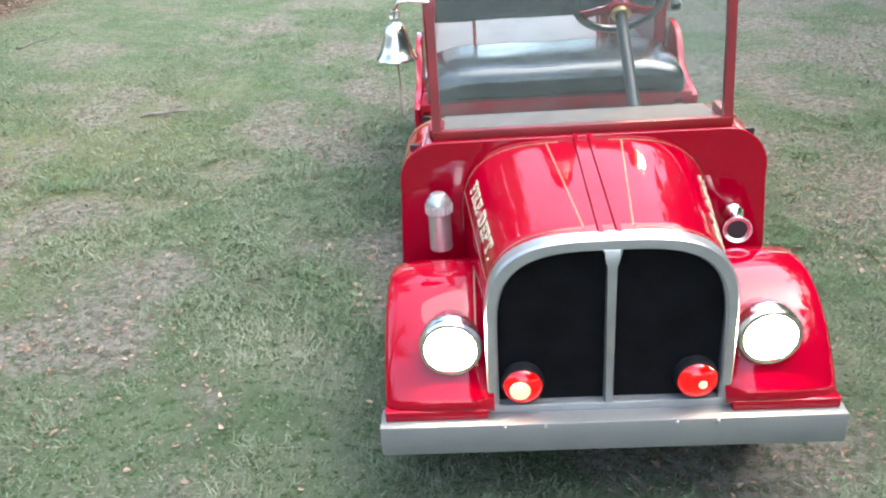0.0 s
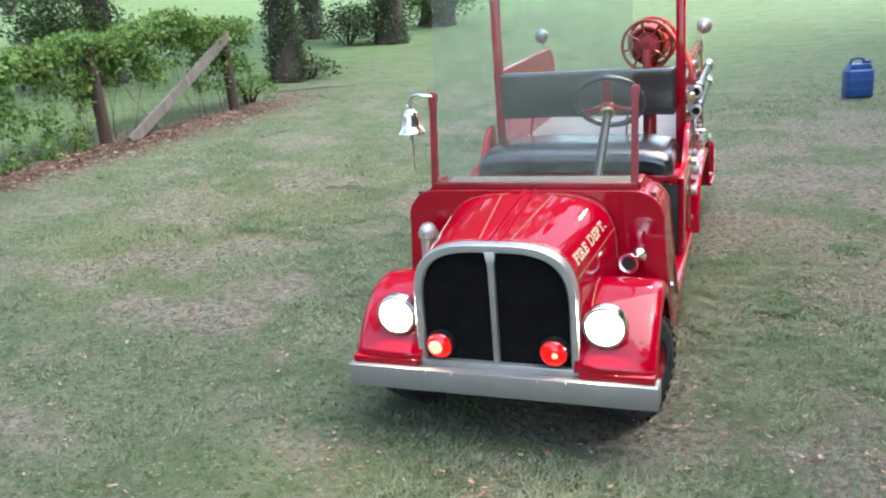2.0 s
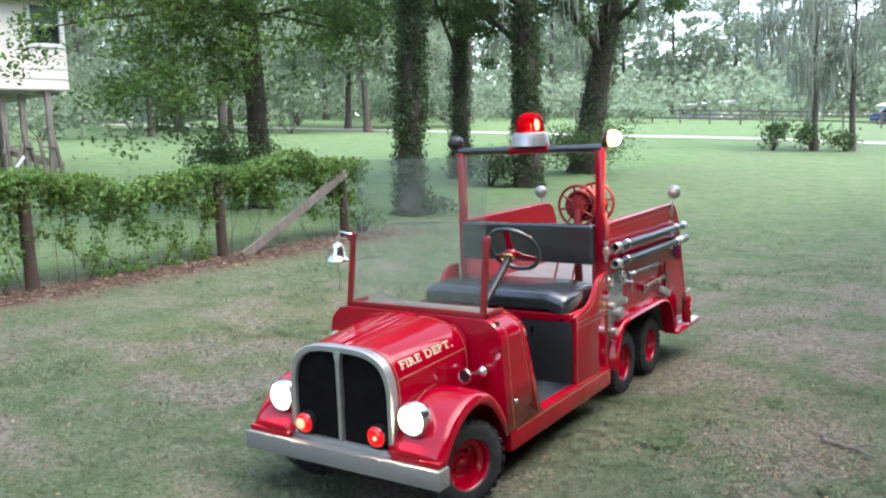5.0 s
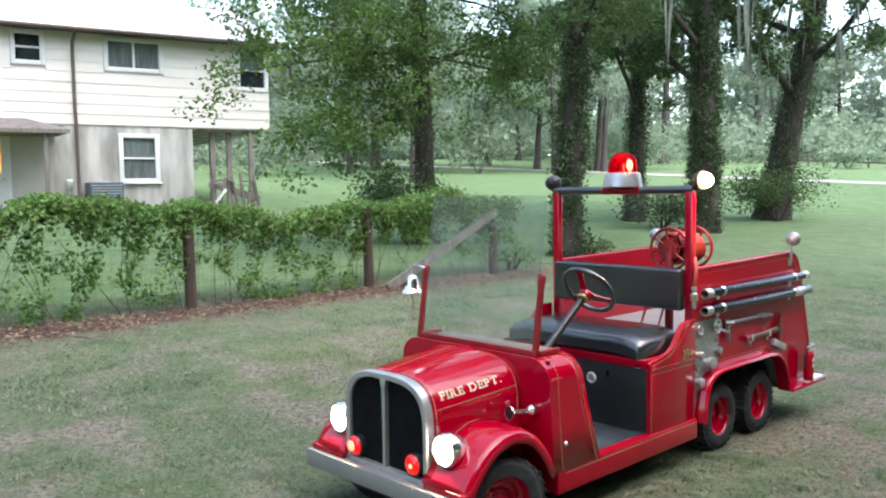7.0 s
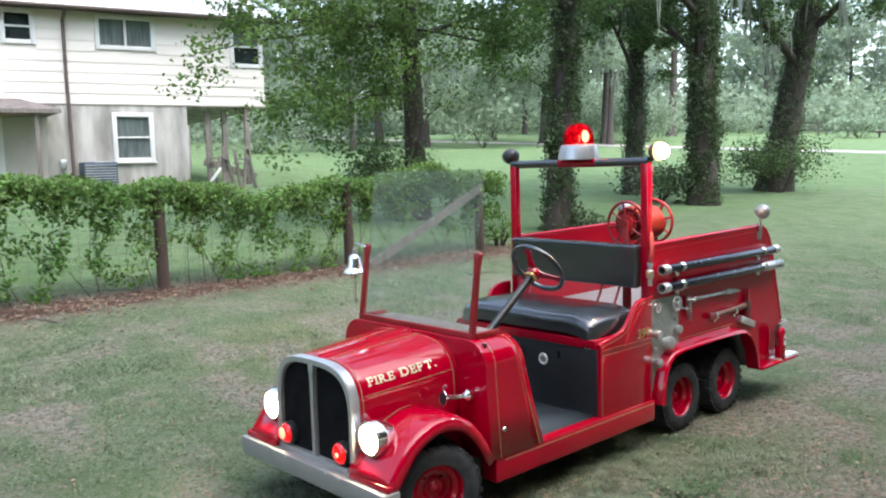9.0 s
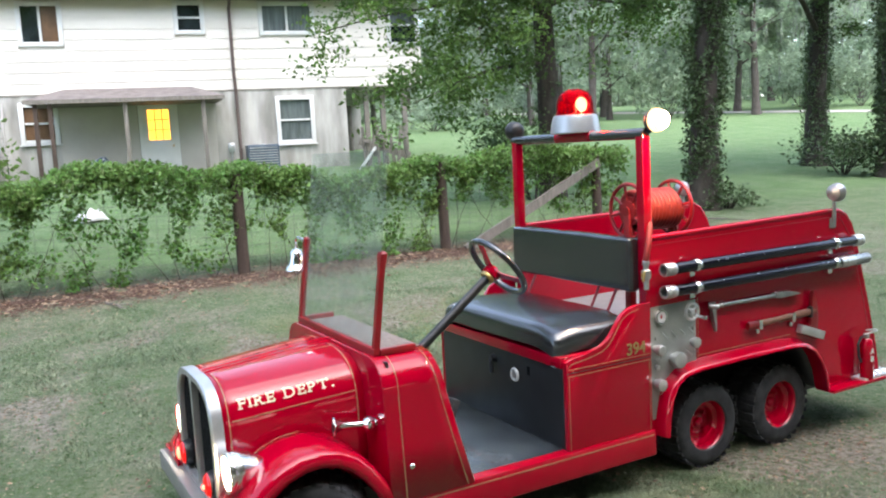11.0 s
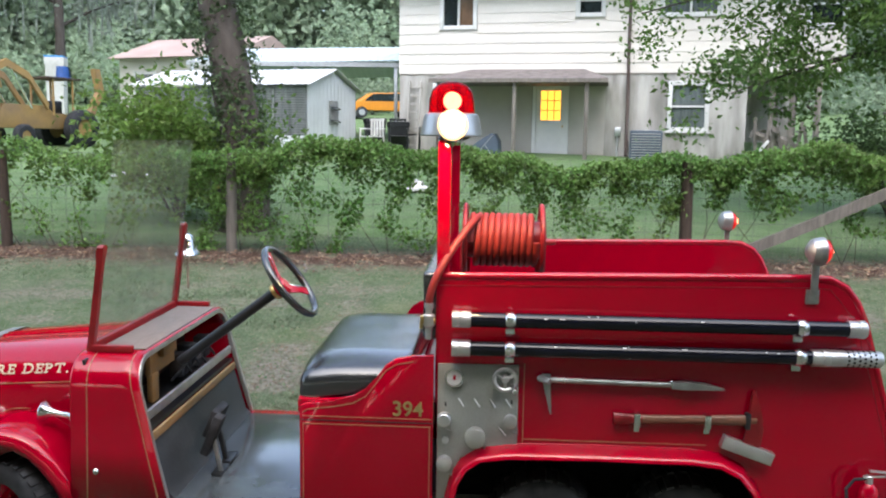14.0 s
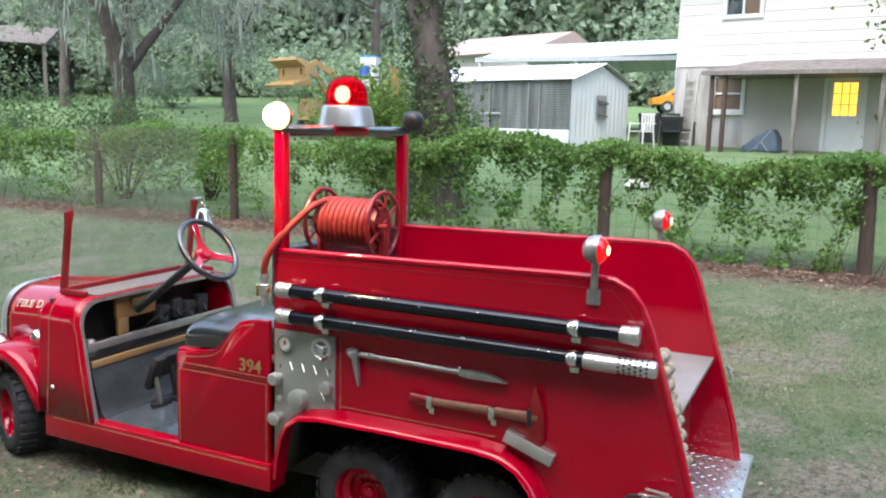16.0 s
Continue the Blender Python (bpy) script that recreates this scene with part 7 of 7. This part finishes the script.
# wheels
def wheel_unit(parent, centre, out):
    """A turf tyre on a red steel rim; out is +1 or -1 for the side that the dish faces."""
    c, w, R = Vector(centre), 0.195, 0.216
    half = Vector((out * w / 2, 0, 0))
    bm = lathe(bmesh.new(), c - half, c + half, [(0.118, 0.06), (0.125, 0.0), (0.160, -0.02), (0.190, 0.02), (0.204, 0.10), (0.208, 0.22), (0.209, 0.5), (0.208, 0.78), (0.204, 0.90), (0.190, 0.98), (0.160, 1.02), (0.125, 1.0), (0.118, 0.94)], 48)
    lugs = bmesh.new()
    for i in range(28):
        for s, lo, hi in ((0, 0.02, 0.44), (0.5, 0.56, 0.98)):
            a = 2 * math.pi * (i + s) / 28
            tw = 0.045 * (1 if s else -1)
            def P(r, h, da):
                return c - half + 2 * half * h + Vector((0, r * math.cos(a + da), r * math.sin(a + da)))
            quad = [P(0.200 if h in (0.02, 0.98) else 0.205, h, da + tw * (h - 0.5)) for h, da in ((lo, -0.068), (hi, -0.068), (hi, 0.06), (lo, 0.06))]
            topq = [P(0.209 if h in (0.02, 0.98) else R, h, da + tw * (h - 0.5)) for h, da in ((lo, -0.056), (hi, -0.056), (hi, 0.048), (lo, 0.048))]
            loft(lugs, [quad, topq], close=True)
            lugs.faces.new([lugs.verts.new(p) for p in topq])
    tyre = part("tyre", bm, RUBBER, parent, "black turf tyre", 40)
    tagged(part("tread", lugs, RUBBER, parent, "", 0), kind="stuff")
    o = c + half
    d = Vector((out, 0, 0))
    bm = lathe(bmesh.new(), o - d * 0.012, o - d * 0.10, [(0.126, 0.0), (0.122, -0.06), (0.116, 0.0), (0.112, 0.12), (0.108, 0.35), (0.095, 0.42), (0.086, 0.50), (0.082, 0.80), (0.070, 0.84), (0.046, 0.74), (0.040, 0.66), (0, 0.66)], 40)
    rim2 = part("rim", bm, RIM_RED, parent, "red dished steel rim", 40)
    for i in range(4):
        a = math.pi / 4 + i * math.pi / 2
        p = o - d * 0.080 + Vector((0, 0.056 * math.cos(a), 0.056 * math.sin(a)))
        part("lug_nut", cyl(bmesh.new(), p, p + d * 0.016, 0.010, 0.008, 6), RIM_RED, rim2, "", 0)
    part("hub_cap", lathe(bmesh.new(), o - d * 0.075, o - d * 0.050, [(0, 0), (0.026, 0), (0.026, 0.5), (0.018, 0.8), (0, 1)], 18), RIM_RED, rim2)


for y, x, steer in ((0.352, 0.425, -21), (2.335, 0.40, 0), (2.86, 0.40, 0)):
    for sx in (-1, 1):
        w = new("wheel")
        w.parent = truck
        pin = Matrix.Translation((sx * x, y, 0.0))
        w.matrix_basis = pin @ Matrix.Rotation(radians(steer), 4, "Z") @ pin.inverted()
        wheel_unit(w, (sx * x, y, 0.214), sx)
for y in (0.352, 2.335, 2.86):
    part("axle", cyl(bmesh.new(), (-0.32, y, 0.214), (0.32, y, 0.214), 0.025), BLACK, truck)

# pump panel
X0 = 0.5200
PANEL = [(1.946, 0.33), (1.946, 0.853), (2.232, 0.855), (2.232, 0.562), (2.13, 0.553), (2.06, 0.525), (2.01, 0.465), (1.985, 0.33)]
panel = part("pump_panel", prism(bmesh.new(), PANEL, "x", X0, X0 + 0.006, 0.0015), PLATE, truck, "grey metal pump panel with valves and gauge")
bm = lathe(bmesh.new(), (X0, 2.005, 0.805), (X0 + 0.022, 2.005, 0.805), [(0, 0), (0.033, 0), (0.035, 0.5), (0.033, 1), (0.027, 1), (0.027, 0.7), (0, 0.7)], 28)
gauge = part("gauge", bm, CHROME, panel)
part("dial", cyl(bmesh.new(), (X0 + 0.015, 2.005, 0.805), (X0 + 0.017, 2.005, 0.805), 0.026), WHITE, gauge, "white dial")
bm = box(bmesh.new(), X0 + 0.0175, X0 + 0.0185, 2.000, 2.010, 0.798, 0.815)
part("pointer", bm, RED, gauge)
bm = ring(bmesh.new(), (X0 + 0.030, 2.184, 0.808), (1, 0, 0), 0.038, 0.007, 30, 8)
for a in (30, 150, 270):
    rod(bm, (X0 + 0.030, 2.184, 0.808), (X0 + 0.030, 2.184 + 0.036 * math.cos(radians(a)), 0.808 + 0.036 * math.sin(radians(a))), 0.006, 8)
rod(bm, (X0, 2.184, 0.808), (X0 + 0.04, 2.184, 0.808), 0.013, 14)
vw = part("valve_wheel", bm, ALU, panel, "cast hand wheel")
part("crank", rod(bmesh.new(), (X0 + 0.03, 2.211, 0.785), (X0 + 0.085, 2.217, 0.78), 0.009, 12), CHROME, vw)
for i in range(4):
    y = 2.02 + i * 0.056
    bm = rod(bmesh.new(), (X0 + 0.004, y, 0.728), (X0 + 0.016, y + 0.020, 0.700), 0.0032, 8)
    part("lever", bm, ALU, panel)
for y, z, r, h in ((1.972, 0.660, 0.024, 0.055), (2.206, 0.657, 0.024, 0.040), (2.083, 0.598, 0.036, 0.060), (1.974, 0.498, 0.027, 0.055), (1.976, 0.575, 0.012, 0.02)):
    bm = lathe(bmesh.new(), (X0 + 0.002, y, z), (X0 + 0.002 + h, y, z), [(0, 0), (r * 0.7, 0), (r * 0.7, 0.4), (r, 0.45), (r * 1.03, 0.6), (r, 0.95), (r * 0.85, 1.0), (0, 1)], 20)
    cap = part("outlet_cap", bm, ALU, panel, "round cast outlet cap")
    if r > 0.02:
        a, b = Vector((X0 + 0.02, y + r, z - r * 0.4)), Vector((X0 + 0.004, y + 0.004, z - r * 2.0))
        part("chain", tube(bmesh.new(), [a, (a + b) / 2 + Vector((0.004, 0.012, -0.02)), b], 0.0022, 5), STEEL, cap)
part("lever", rod(bmesh.new(), (X0 + 0.004, 2.165, 0.625), (X0 + 0.016, 2.192, 0.598), 0.003, 8), ALU, panel)
for y, z in ((1.975, 0.705), (2.21, 0.72)):
    part("mark", box(bmesh.new(), X0 + 0.0055, X0 + 0.0068, y - 0.003, y + 0.003, z - 0.008, z + 0.008), BLACK, panel)

# hose reel in the bed
RX, RZ = 0.31, 1.275
reel = part("reel_drum", cyl(bmesh.new(), (RX, 2.03, RZ), (RX, 2.31, RZ), 0.07), RED_DULL, truck, "red hose reel drum")
for y in (2.03, 2.31):
    bm = ring(bmesh.new(), (RX, y, RZ), (0, 1, 0), 0.128, 0.009, 36, 8)
    for i in range(8):
        a = i * math.pi / 4 + 0.2
        part("spoke", tube(bmesh.new(), [(RX + 0.02 * math.cos(a), y, RZ + 0.02 * math.sin(a)), (RX + 0.126 * math.cos(a), y, RZ + 0.126 * math.sin(a))], 0.007, 6), RED_DULL, reel)
    lathe(bm, (RX, y - 0.012, RZ), (RX, y + 0.012, RZ), [(0, 0), (0.05, 0.2), (0.05, 0.8), (0, 1)], 20)
    lathe(bm, (RX, y - 0.02, RZ), (RX, y + 0.02, RZ), [(0, 0), (0.022, 0), (0.022, 1), (0, 1)], 14)
    part("reel_disc", bm, RED_DULL, reel, "spoked red reel flange")
    part("reel_stand", box(bmesh.new(), RX - 0.02, RX + 0.02, y - 0.018, y + 0.018, 0.715, RZ, 0.003), RED_DULL, reel)
part("reel_handle", rod(bmesh.new(), (RX + 0.05, 2.32, RZ), (RX + 0.05, 2.36, RZ), 0.01, 10), RED_DULL, reel)
bm = bmesh.new()
coil = []
turns, per = 10, 22
for i in range(turns * per + 1):
    a = 2 * math.pi * i / per
    coil.append((RX + 0.088 * math.cos(a), 2.052 + 0.236 * i / (turns * per), RZ + 0.088 * math.sin(a)))
tube(bm, coil, 0.0135, 8)
part("hose_coil", bm, HOSE_RED, reel, "red rubber hose wound on the reel", 60)
bm = bmesh.new()
lead = [(RX + 0.050, 2.075, RZ + 0.085), (RX + 0.110, 2.050, RZ + 0.065), (RX + 0.160, 2.005, RZ + 0.005), (0.520, 1.962, 1.215), (0.545, 1.930, 1.15), (0.548, 1.915, 1.10), (0.545, 1.912, 1.07)]
pts = []
for i in range(len(lead) - 1):
    p0, p1, p2, p3 = (Vector(lead[max(0, min(len(lead) - 1, i + k))]) for k in (-1, 0, 1, 2))
    for s in (0, 0.25, 0.5, 0.75):
        pts.append(0.5 * ((2 * p1) + (p2 - p0) * s + (2 * p0 - 5 * p1 + 4 * p2 - p3) * s * s + (3 * p1 - p0 - 3 * p2 + p3) * s ** 3))
tube(bm, pts + [Vector(lead[-1])], 0.0135, 10)
part("hose_lead", bm, HOSE_RED, reel, "", 60)
bm = lathe(bmesh.new(), (0.545, 1.912, 1.075), (0.545, 1.912, 0.945), [(0, 0), (0.015, 0), (0.017, 0.12), (0.012, 0.2), (0.012, 0.3), (0.021, 0.34), (0.021, 0.62), (0.013, 0.68), (0.011, 1), (0, 1)], 16)
nozzle = part("nozzle", bm, ALU, reel, "metal hose nozzle with a lever valve")
bm = rod(bmesh.new(), (0.545, 1.89, 1.01), (0.545, 1.935, 1.01), 0.012, 12)
rod(bm, (0.56, 1.89, 1.03), (0.555, 1.885, 0.985), 0.006, 8)
part("valve", bm, BRASS, nozzle)

# tail lamps on brackets
for sx in (-1, 1):
    bm = box(bmesh.new(), sx * 0.530 - 0.004, sx * 0.530 + 0.004, 3.218, 3.242, 1.115, 1.245, 0.002)
    box(bm, min(sx * 0.520, sx * 0.527), max(sx * 0.520, sx * 0.527), 3.205, 3.25, 1.10, 1.15, 0.002)
    br = part("lamp_bracket", bm, STEEL, truck)
    c = Vector((sx * 0.541, 3.235, 1.285))
    part("tail_lamp", lathe(bmesh.new(), c + Vector((0, -0.045, 0)), c + Vector((0, 0.012, 0)), [(0, 0), (0.020, 0.04), (0.040, 0.28), (0.046, 0.62), (0.049, 0.9), (0.047, 1), (0.042, 1)], 28), STEEL, br, "round grey tail lamp with red lens")
    part("lens", dome(bmesh.new(), c + Vector((0, 0.008, 0)), (0, 1, 0), 0.045, 0.032, 26), RED_GLOW, br, "glowing red lens")
    part("bulb", dome(bmesh.new(), c + Vector((0, 0.033, 0)), (0, 1, 0), 0.018, 0.010, 12), TAIL_HOT, br)

# paint worn off the suction hoses
chip = random.Random(8)
for z in (1.024, 0.922):
    for i in range(6):
        y, a, n = chip.uniform(2.30, 3.15), radians(chip.uniform(15, 60)), chip.uniform(0.004, 0.020)
        p = Vector((0.566 + 0.0272 * math.cos(a), y, z + 0.0272 * math.sin(a)))
        out = Vector((math.cos(a), 0, math.sin(a)))
        line = [p + Vector((0, k * n, 0)) for k in (-0.5, -0.2, 0.1, 0.5)]
        part("worn_spot", flat_strip(bmesh.new(), line, [out] * 4, chip.uniform(0.0008, 0.0018)), STEEL, truck, "", 0)

# clips that hold the hoses and tools
for z in (1.024, 0.922):
    for y in (2.197, 3.182):
        bm = bmesh.new()
        tube(bm, [(0.566 + 0.0295 * math.cos(a), y, z + 0.0295 * math.sin(a)) for a in [k * math.pi / 12 - 1.9 for k in range(15)]], 0.003, 6)
        loft(bm, [[(0.566 + 0.0300 * math.cos(a), y - 0.017, z + 0.0300 * math.sin(a)), (0.566 + 0.0300 * math.cos(a), y + 0.017, z + 0.0300 * math.sin(a))] for a in [k * math.pi / 12 - 2.4 for k in range(19)]])
        box(bm, 0.518, 0.545, y - 0.016, y + 0.016, z - 0.055, z - 0.015, 0.002)
        part("hose_clip", bm, CHROME, truck, "bright spring clip", 40, 0.002)

# ---- loose gear carried on the truck ----
for z, y1, strainer in ((1.024, 3.385, False), (0.922, 3.27, True)):
    h = thing("suction_hose", "black hard suction hose with silver couplings clipped to the truck" if not strainer else "black hard suction hose with a perforated strainer on its end", "fire hose", pose(0.566, 2.0, z), "suction hoses")
    bm = lathe(bmesh.new(), (0, 0.05, 0), (0, y1 - 2.0 - 0.03, 0), [(0, 0), (0.025, 0), (0.0265, 0.01), (0.0265, 0.99), (0.025, 1), (0, 1)], 24)
    part("hose_body", bm, HOSE_BLACK, h)
    bm = lathe(bmesh.new(), (0, -0.005, 0), (0, 0.06, 0), [(0.022, 0.3), (0.022, 0), (0.0285, 0), (0.030, 0.08), (0.030, 0.35), (0.028, 0.4), (0.030, 0.45), (0.029, 0.95), (0.027, 1)], 24)
    part("coupling", bm, ALU, h, "silver coupling")
    L = y1 - 2.0
    bm = lathe(bmesh.new(), (0, L - 0.05, 0), (0, L + 0.01, 0), [(0.027, 0), (0.0295, 0.05), (0.0295, 0.5), (0.028, 0.55), (0.031, 0.62), (0.031, 0.92), (0.028, 1), (0, 1)], 24)
    part("coupling", bm, ALU, h, "silver coupling")
    if strainer:
        bm = lathe(bmesh.new(), (0, L + 0.01, 0), (0, L + 0.185, 0), [(0, 0), (0.030, 0), (0.030, 0.25), (0.0285, 0.28), (0.0285, 0.97), (0.025, 1), (0, 1)], 24)
        st = part("strainer", bm, ALU, h, "perforated metal strainer")
        # black discs paint the shade inside the strainer's perforations
        bm = bmesh.new()
        for i in range(6):
            for j in range(12):
                a = 2 * math.pi * (j + 0.5 * (i % 2)) / 12
                d = Vector((math.cos(a), 0, math.sin(a)))
                c = Vector((0, L + 0.068 + i * 0.018, 0)) + d * 0.0280
                cyl(bm, c, c + d * 0.0012, 0.0045, seg=8)
        part("holes", bm, MESH_BLACK, st, "black discs for the shaded holes")

bar_tool = thing("pry_bar", "steel hooligan pry bar with a spike clipped to the red body", "pry bar", pose(0.538, 2.333, 0.803))
bm = rod(bmesh.new(), (0, 0.0, 0.006), (0, 0.46, 0.0), 0.0095, 14)
part("shaft", bm, STEEL, bar_tool)
bm = bmesh.new()
loft(bm, [[(-w, y, z - t), (w, y, z - t), (w, y, z + t), (-w, y, z + t)] for y, z, w, t in ((0.43, 0.0, 0.010, 0.011), (0.48, 0.0, 0.012, 0.014), (0.55, -0.002, 0.012, 0.010), (0.612, -0.010, 0.010, 0.002))], close=True, caps=True)
part("fork", bm, STEEL, bar_tool)
bm = bmesh.new()
loft(bm, [[(-w, y - t, z), (w, y - t, z), (w, y + t, z), (-w, y + t, z)] for y, z, w, t in ((-0.005, 0.025, 0.010, 0.016), (0.0, -0.03, 0.011, 0.010), (0.008, -0.08, 0.010, 0.006), (0.014, -0.118, 0.006, 0.002))], close=True, caps=True)
rod(bm, (0.0, -0.03, 0.012), (0.035, 0.005, 0.008), 0.012, 12)
part("claw", bm, STEEL, bar_tool)
for y in (0.06, 0.43):
    part("clip", ring(bmesh.new(), (-0.004, y, 0.006), (0, 1, 0), 0.0135, 0.003, 18, 6), CHROME, bar_tool)

axe = thing("fire_axe", "fire axe with wooden handle and worn red head", "axe", pose(0.538, 2.567, 0.676))
bm = bmesh.new()
hp = [(0.0, 0.0, 0.022), (0.05, 0.0, 0.020), (0.10, 0.001, 0.016), (0.22, 0.004, 0.015), (0.33, 0.006, 0.017), (0.42, 0.008, 0.019), (0.495, 0.009, 0.019)]
for a0, a1, mm, nm in ((0, 3, RED_DULL, "grip"), (2, 7, HANDLE, "handle")):
    bm = bmesh.new()
    loft(bm, [[(0.011 * math.cos(t), y, z + h * math.sin(t)) for t in [k * math.pi / 5 for k in range(10)]] for y, z, h in hp[a0:a1]], close=True, caps=True)
    part(nm, bm, mm, axe, "red painted grip end" if nm == "grip" else "bare hickory handle", 50)
bm = bmesh.new()
blade = [(0.468, 0.035), (0.472, 0.080), (0.476, 0.112), (0.484, 0.117), (0.500, 0.075), (0.513, 0.025), (0.520, -0.03), (0.516, -0.075), (0.500, -0.112), (0.470, -0.095), (0.452, -0.070), (0.464, -0.035)]
prism(bm, blade, "x", -0.009, 0.009, 0.004)
part("head", bm, RED_DULL, axe, "worn red axe head", 40)
bm = box(bmesh.new(), -0.013, 0.013, 0.456, 0.474, -0.022, 0.036, 0.003)
part("collar", bm, BLACK, axe)
for y in (0.083, 0.327):
    bm = box(bmesh.new(), -0.016, 0.014, y - 0.012, y + 0.012, -0.026, 0.024, 0.004)
    box(bm, -0.018, -0.008, y - 0.009, y + 0.012, -0.05, -0.02, 0.002)
    part("clip", bm, CHROME, axe, "bright spring clip", 30)
bm = box(bmesh.new(), 0.521, 0.556, 2.943, 3.128, 0.556, 0.600, 0.002, Matrix.Rotation(radians(-19), 4, "X"))
holder = part("axe_holder", bm, ALU, truck, "folded sheet metal pocket for the axe blade")

ext = thing("fire_extinguisher", "small red fire extinguisher standing on the truck's side step", "fire extinguisher", pose(0.575, 3.445, 0.262))
bm = lathe(bmesh.new(), (0, 0, 0), (0, 0, 0.225), [(0, 0), (0.030, 0), (0.034, 0.03), (0.034, 0.82), (0.030, 0.92), (0.016, 0.99), (0, 1)], 24)
part("cylinder", bm, RED, ext)
bm = rod(bmesh.new(), (0, 0, 0.22), (0, 0, 0.252), 0.012, 12)
part("valve", bm, ALU, ext)
bm = box(bmesh.new(), -0.008, 0.008, -0.02, 0.085, 0.247, 0.253, 0.002, Matrix.Rotation(radians(4), 4, "X"))
box(bm, -0.008, 0.008, 0.0, 0.075, 0.262, 0.268, 0.002, Matrix.Rotation(radians(-4), 4, "X"))
part("lever", bm, ALU, ext, "bright squeeze lever")
bm = tube(bmesh.new(), [(0, -0.01, 0.24), (0, -0.05, 0.235), (0, -0.075, 0.20), (0, -0.065, 0.13), (0, -0.045, 0.10)], 0.006, 8)
part("hose", bm, RUBBER, ext)
for i, ch in enumerate("AB"):
    link("letter", words(ch, 0.042, (lambda u, v, w, i=i: Vector((math.sqrt(max(1e-6, 0.0348 ** 2 - (u - 0.015) ** 2)) + w + 0.001, u - 0.015, 0.145 - i * 0.042 + v))), 0.001), WHITE, ext, "white letter", smooth=0)

net = thing("rope_net", "knotted pale rope bundle hanging at the end of the load bed", "rope", pose(0.36, 3.383, 0.715))
rng = random.Random(5)
for col in range(3):
    for row in range(9):
        z = 0.21 - row * 0.045
        y = 0.055 + row * 0.0125 + rng.uniform(-0.006, 0.006)
        c = Vector((col * 0.05 + rng.uniform(-0.008, 0.008), y, z))
        r = rng.uniform(0.019, 0.025)
        part("knot", lathe(bmesh.new(), c - Vector((0.02, 0, 0.006)), c + Vector((0.02, 0, 0.006)), [(0, 0), (r * 0.7, 0.1), (r, 0.5), (r * 0.7, 0.9), (0, 1)], 10), ROPE, net, "", 60)
for col in range(3):
    part("cord", tube(bmesh.new(), [(col * 0.05, 0.0, 0.004), (col * 0.05, 0.02, 0.20), (col * 0.05, 0.055, 0.21), (col * 0.05, 0.09, 0.07), (col * 0.05, 0.145, -0.15)], 0.011, 8), ROPE, net, "", 60)

# ---- clutter beyond the fence ----
pail = thing("bucket", "bright blue plastic bucket upside down on the canopy of the backhoe", "bucket", pose(-19.95, -9.92, gz(-19.2, -10.2) + 1.925))
part("body", lathe(bmesh.new(), (0, 0, 0), (0, 0, 0.34), [(0.20, 0), (0.205, 0.06), (0.19, 0.08), (0.155, 1.0), (0, 1.0)], 24), BLUEPL, pail, "", 40)
part("rim", ring(bmesh.new(), (0, 0, 0.02), (0, 0, 1), 0.205, 0.012, 24, 8), BLUEPL, pail)


def crumpled_sheet(x, y, w, d, seed, label):
    t = thing("plastic_sheet", label, "sheet", pose(*at(x, y), 0, 0, seed * 37))
    n = 14
    rows = []
    for i in range(n + 1):
        row = []
        for j in range(n + 1):
            u, v = i / n - 0.5, j / n - 0.5
            h = noise.noise(Vector((u * 4, v * 4, seed))) * 0.16 + noise.noise(Vector((u * 11, v * 11, seed + 5))) * 0.06
            fall = max(0.0, 1 - (abs(u) * 2) ** 3) * max(0.0, 1 - (abs(v) * 2) ** 3)
            row.append((u * w * (1 + 0.2 * h), v * d, 0.03 + max(0.0, h + 0.12) * fall))
        rows.append(row)
    part("sheet", loft(bmesh.new(), rows), TRIMWHITE, t, "", 50, 0.004)


crumpled_sheet(-17.4, -6.15, 1.3, 0.9, 1, "crumpled white plastic sheet lying on the lawn")
crumpled_sheet(-12.4, -4.3, 1.5, 0.8, 2, "crumpled white plastic sheet lying behind the fence")
crumpled_sheet(-10.9, 0.9, 0.5, 0.35, 3, "crumpled white plastic sheet lying behind the fence")
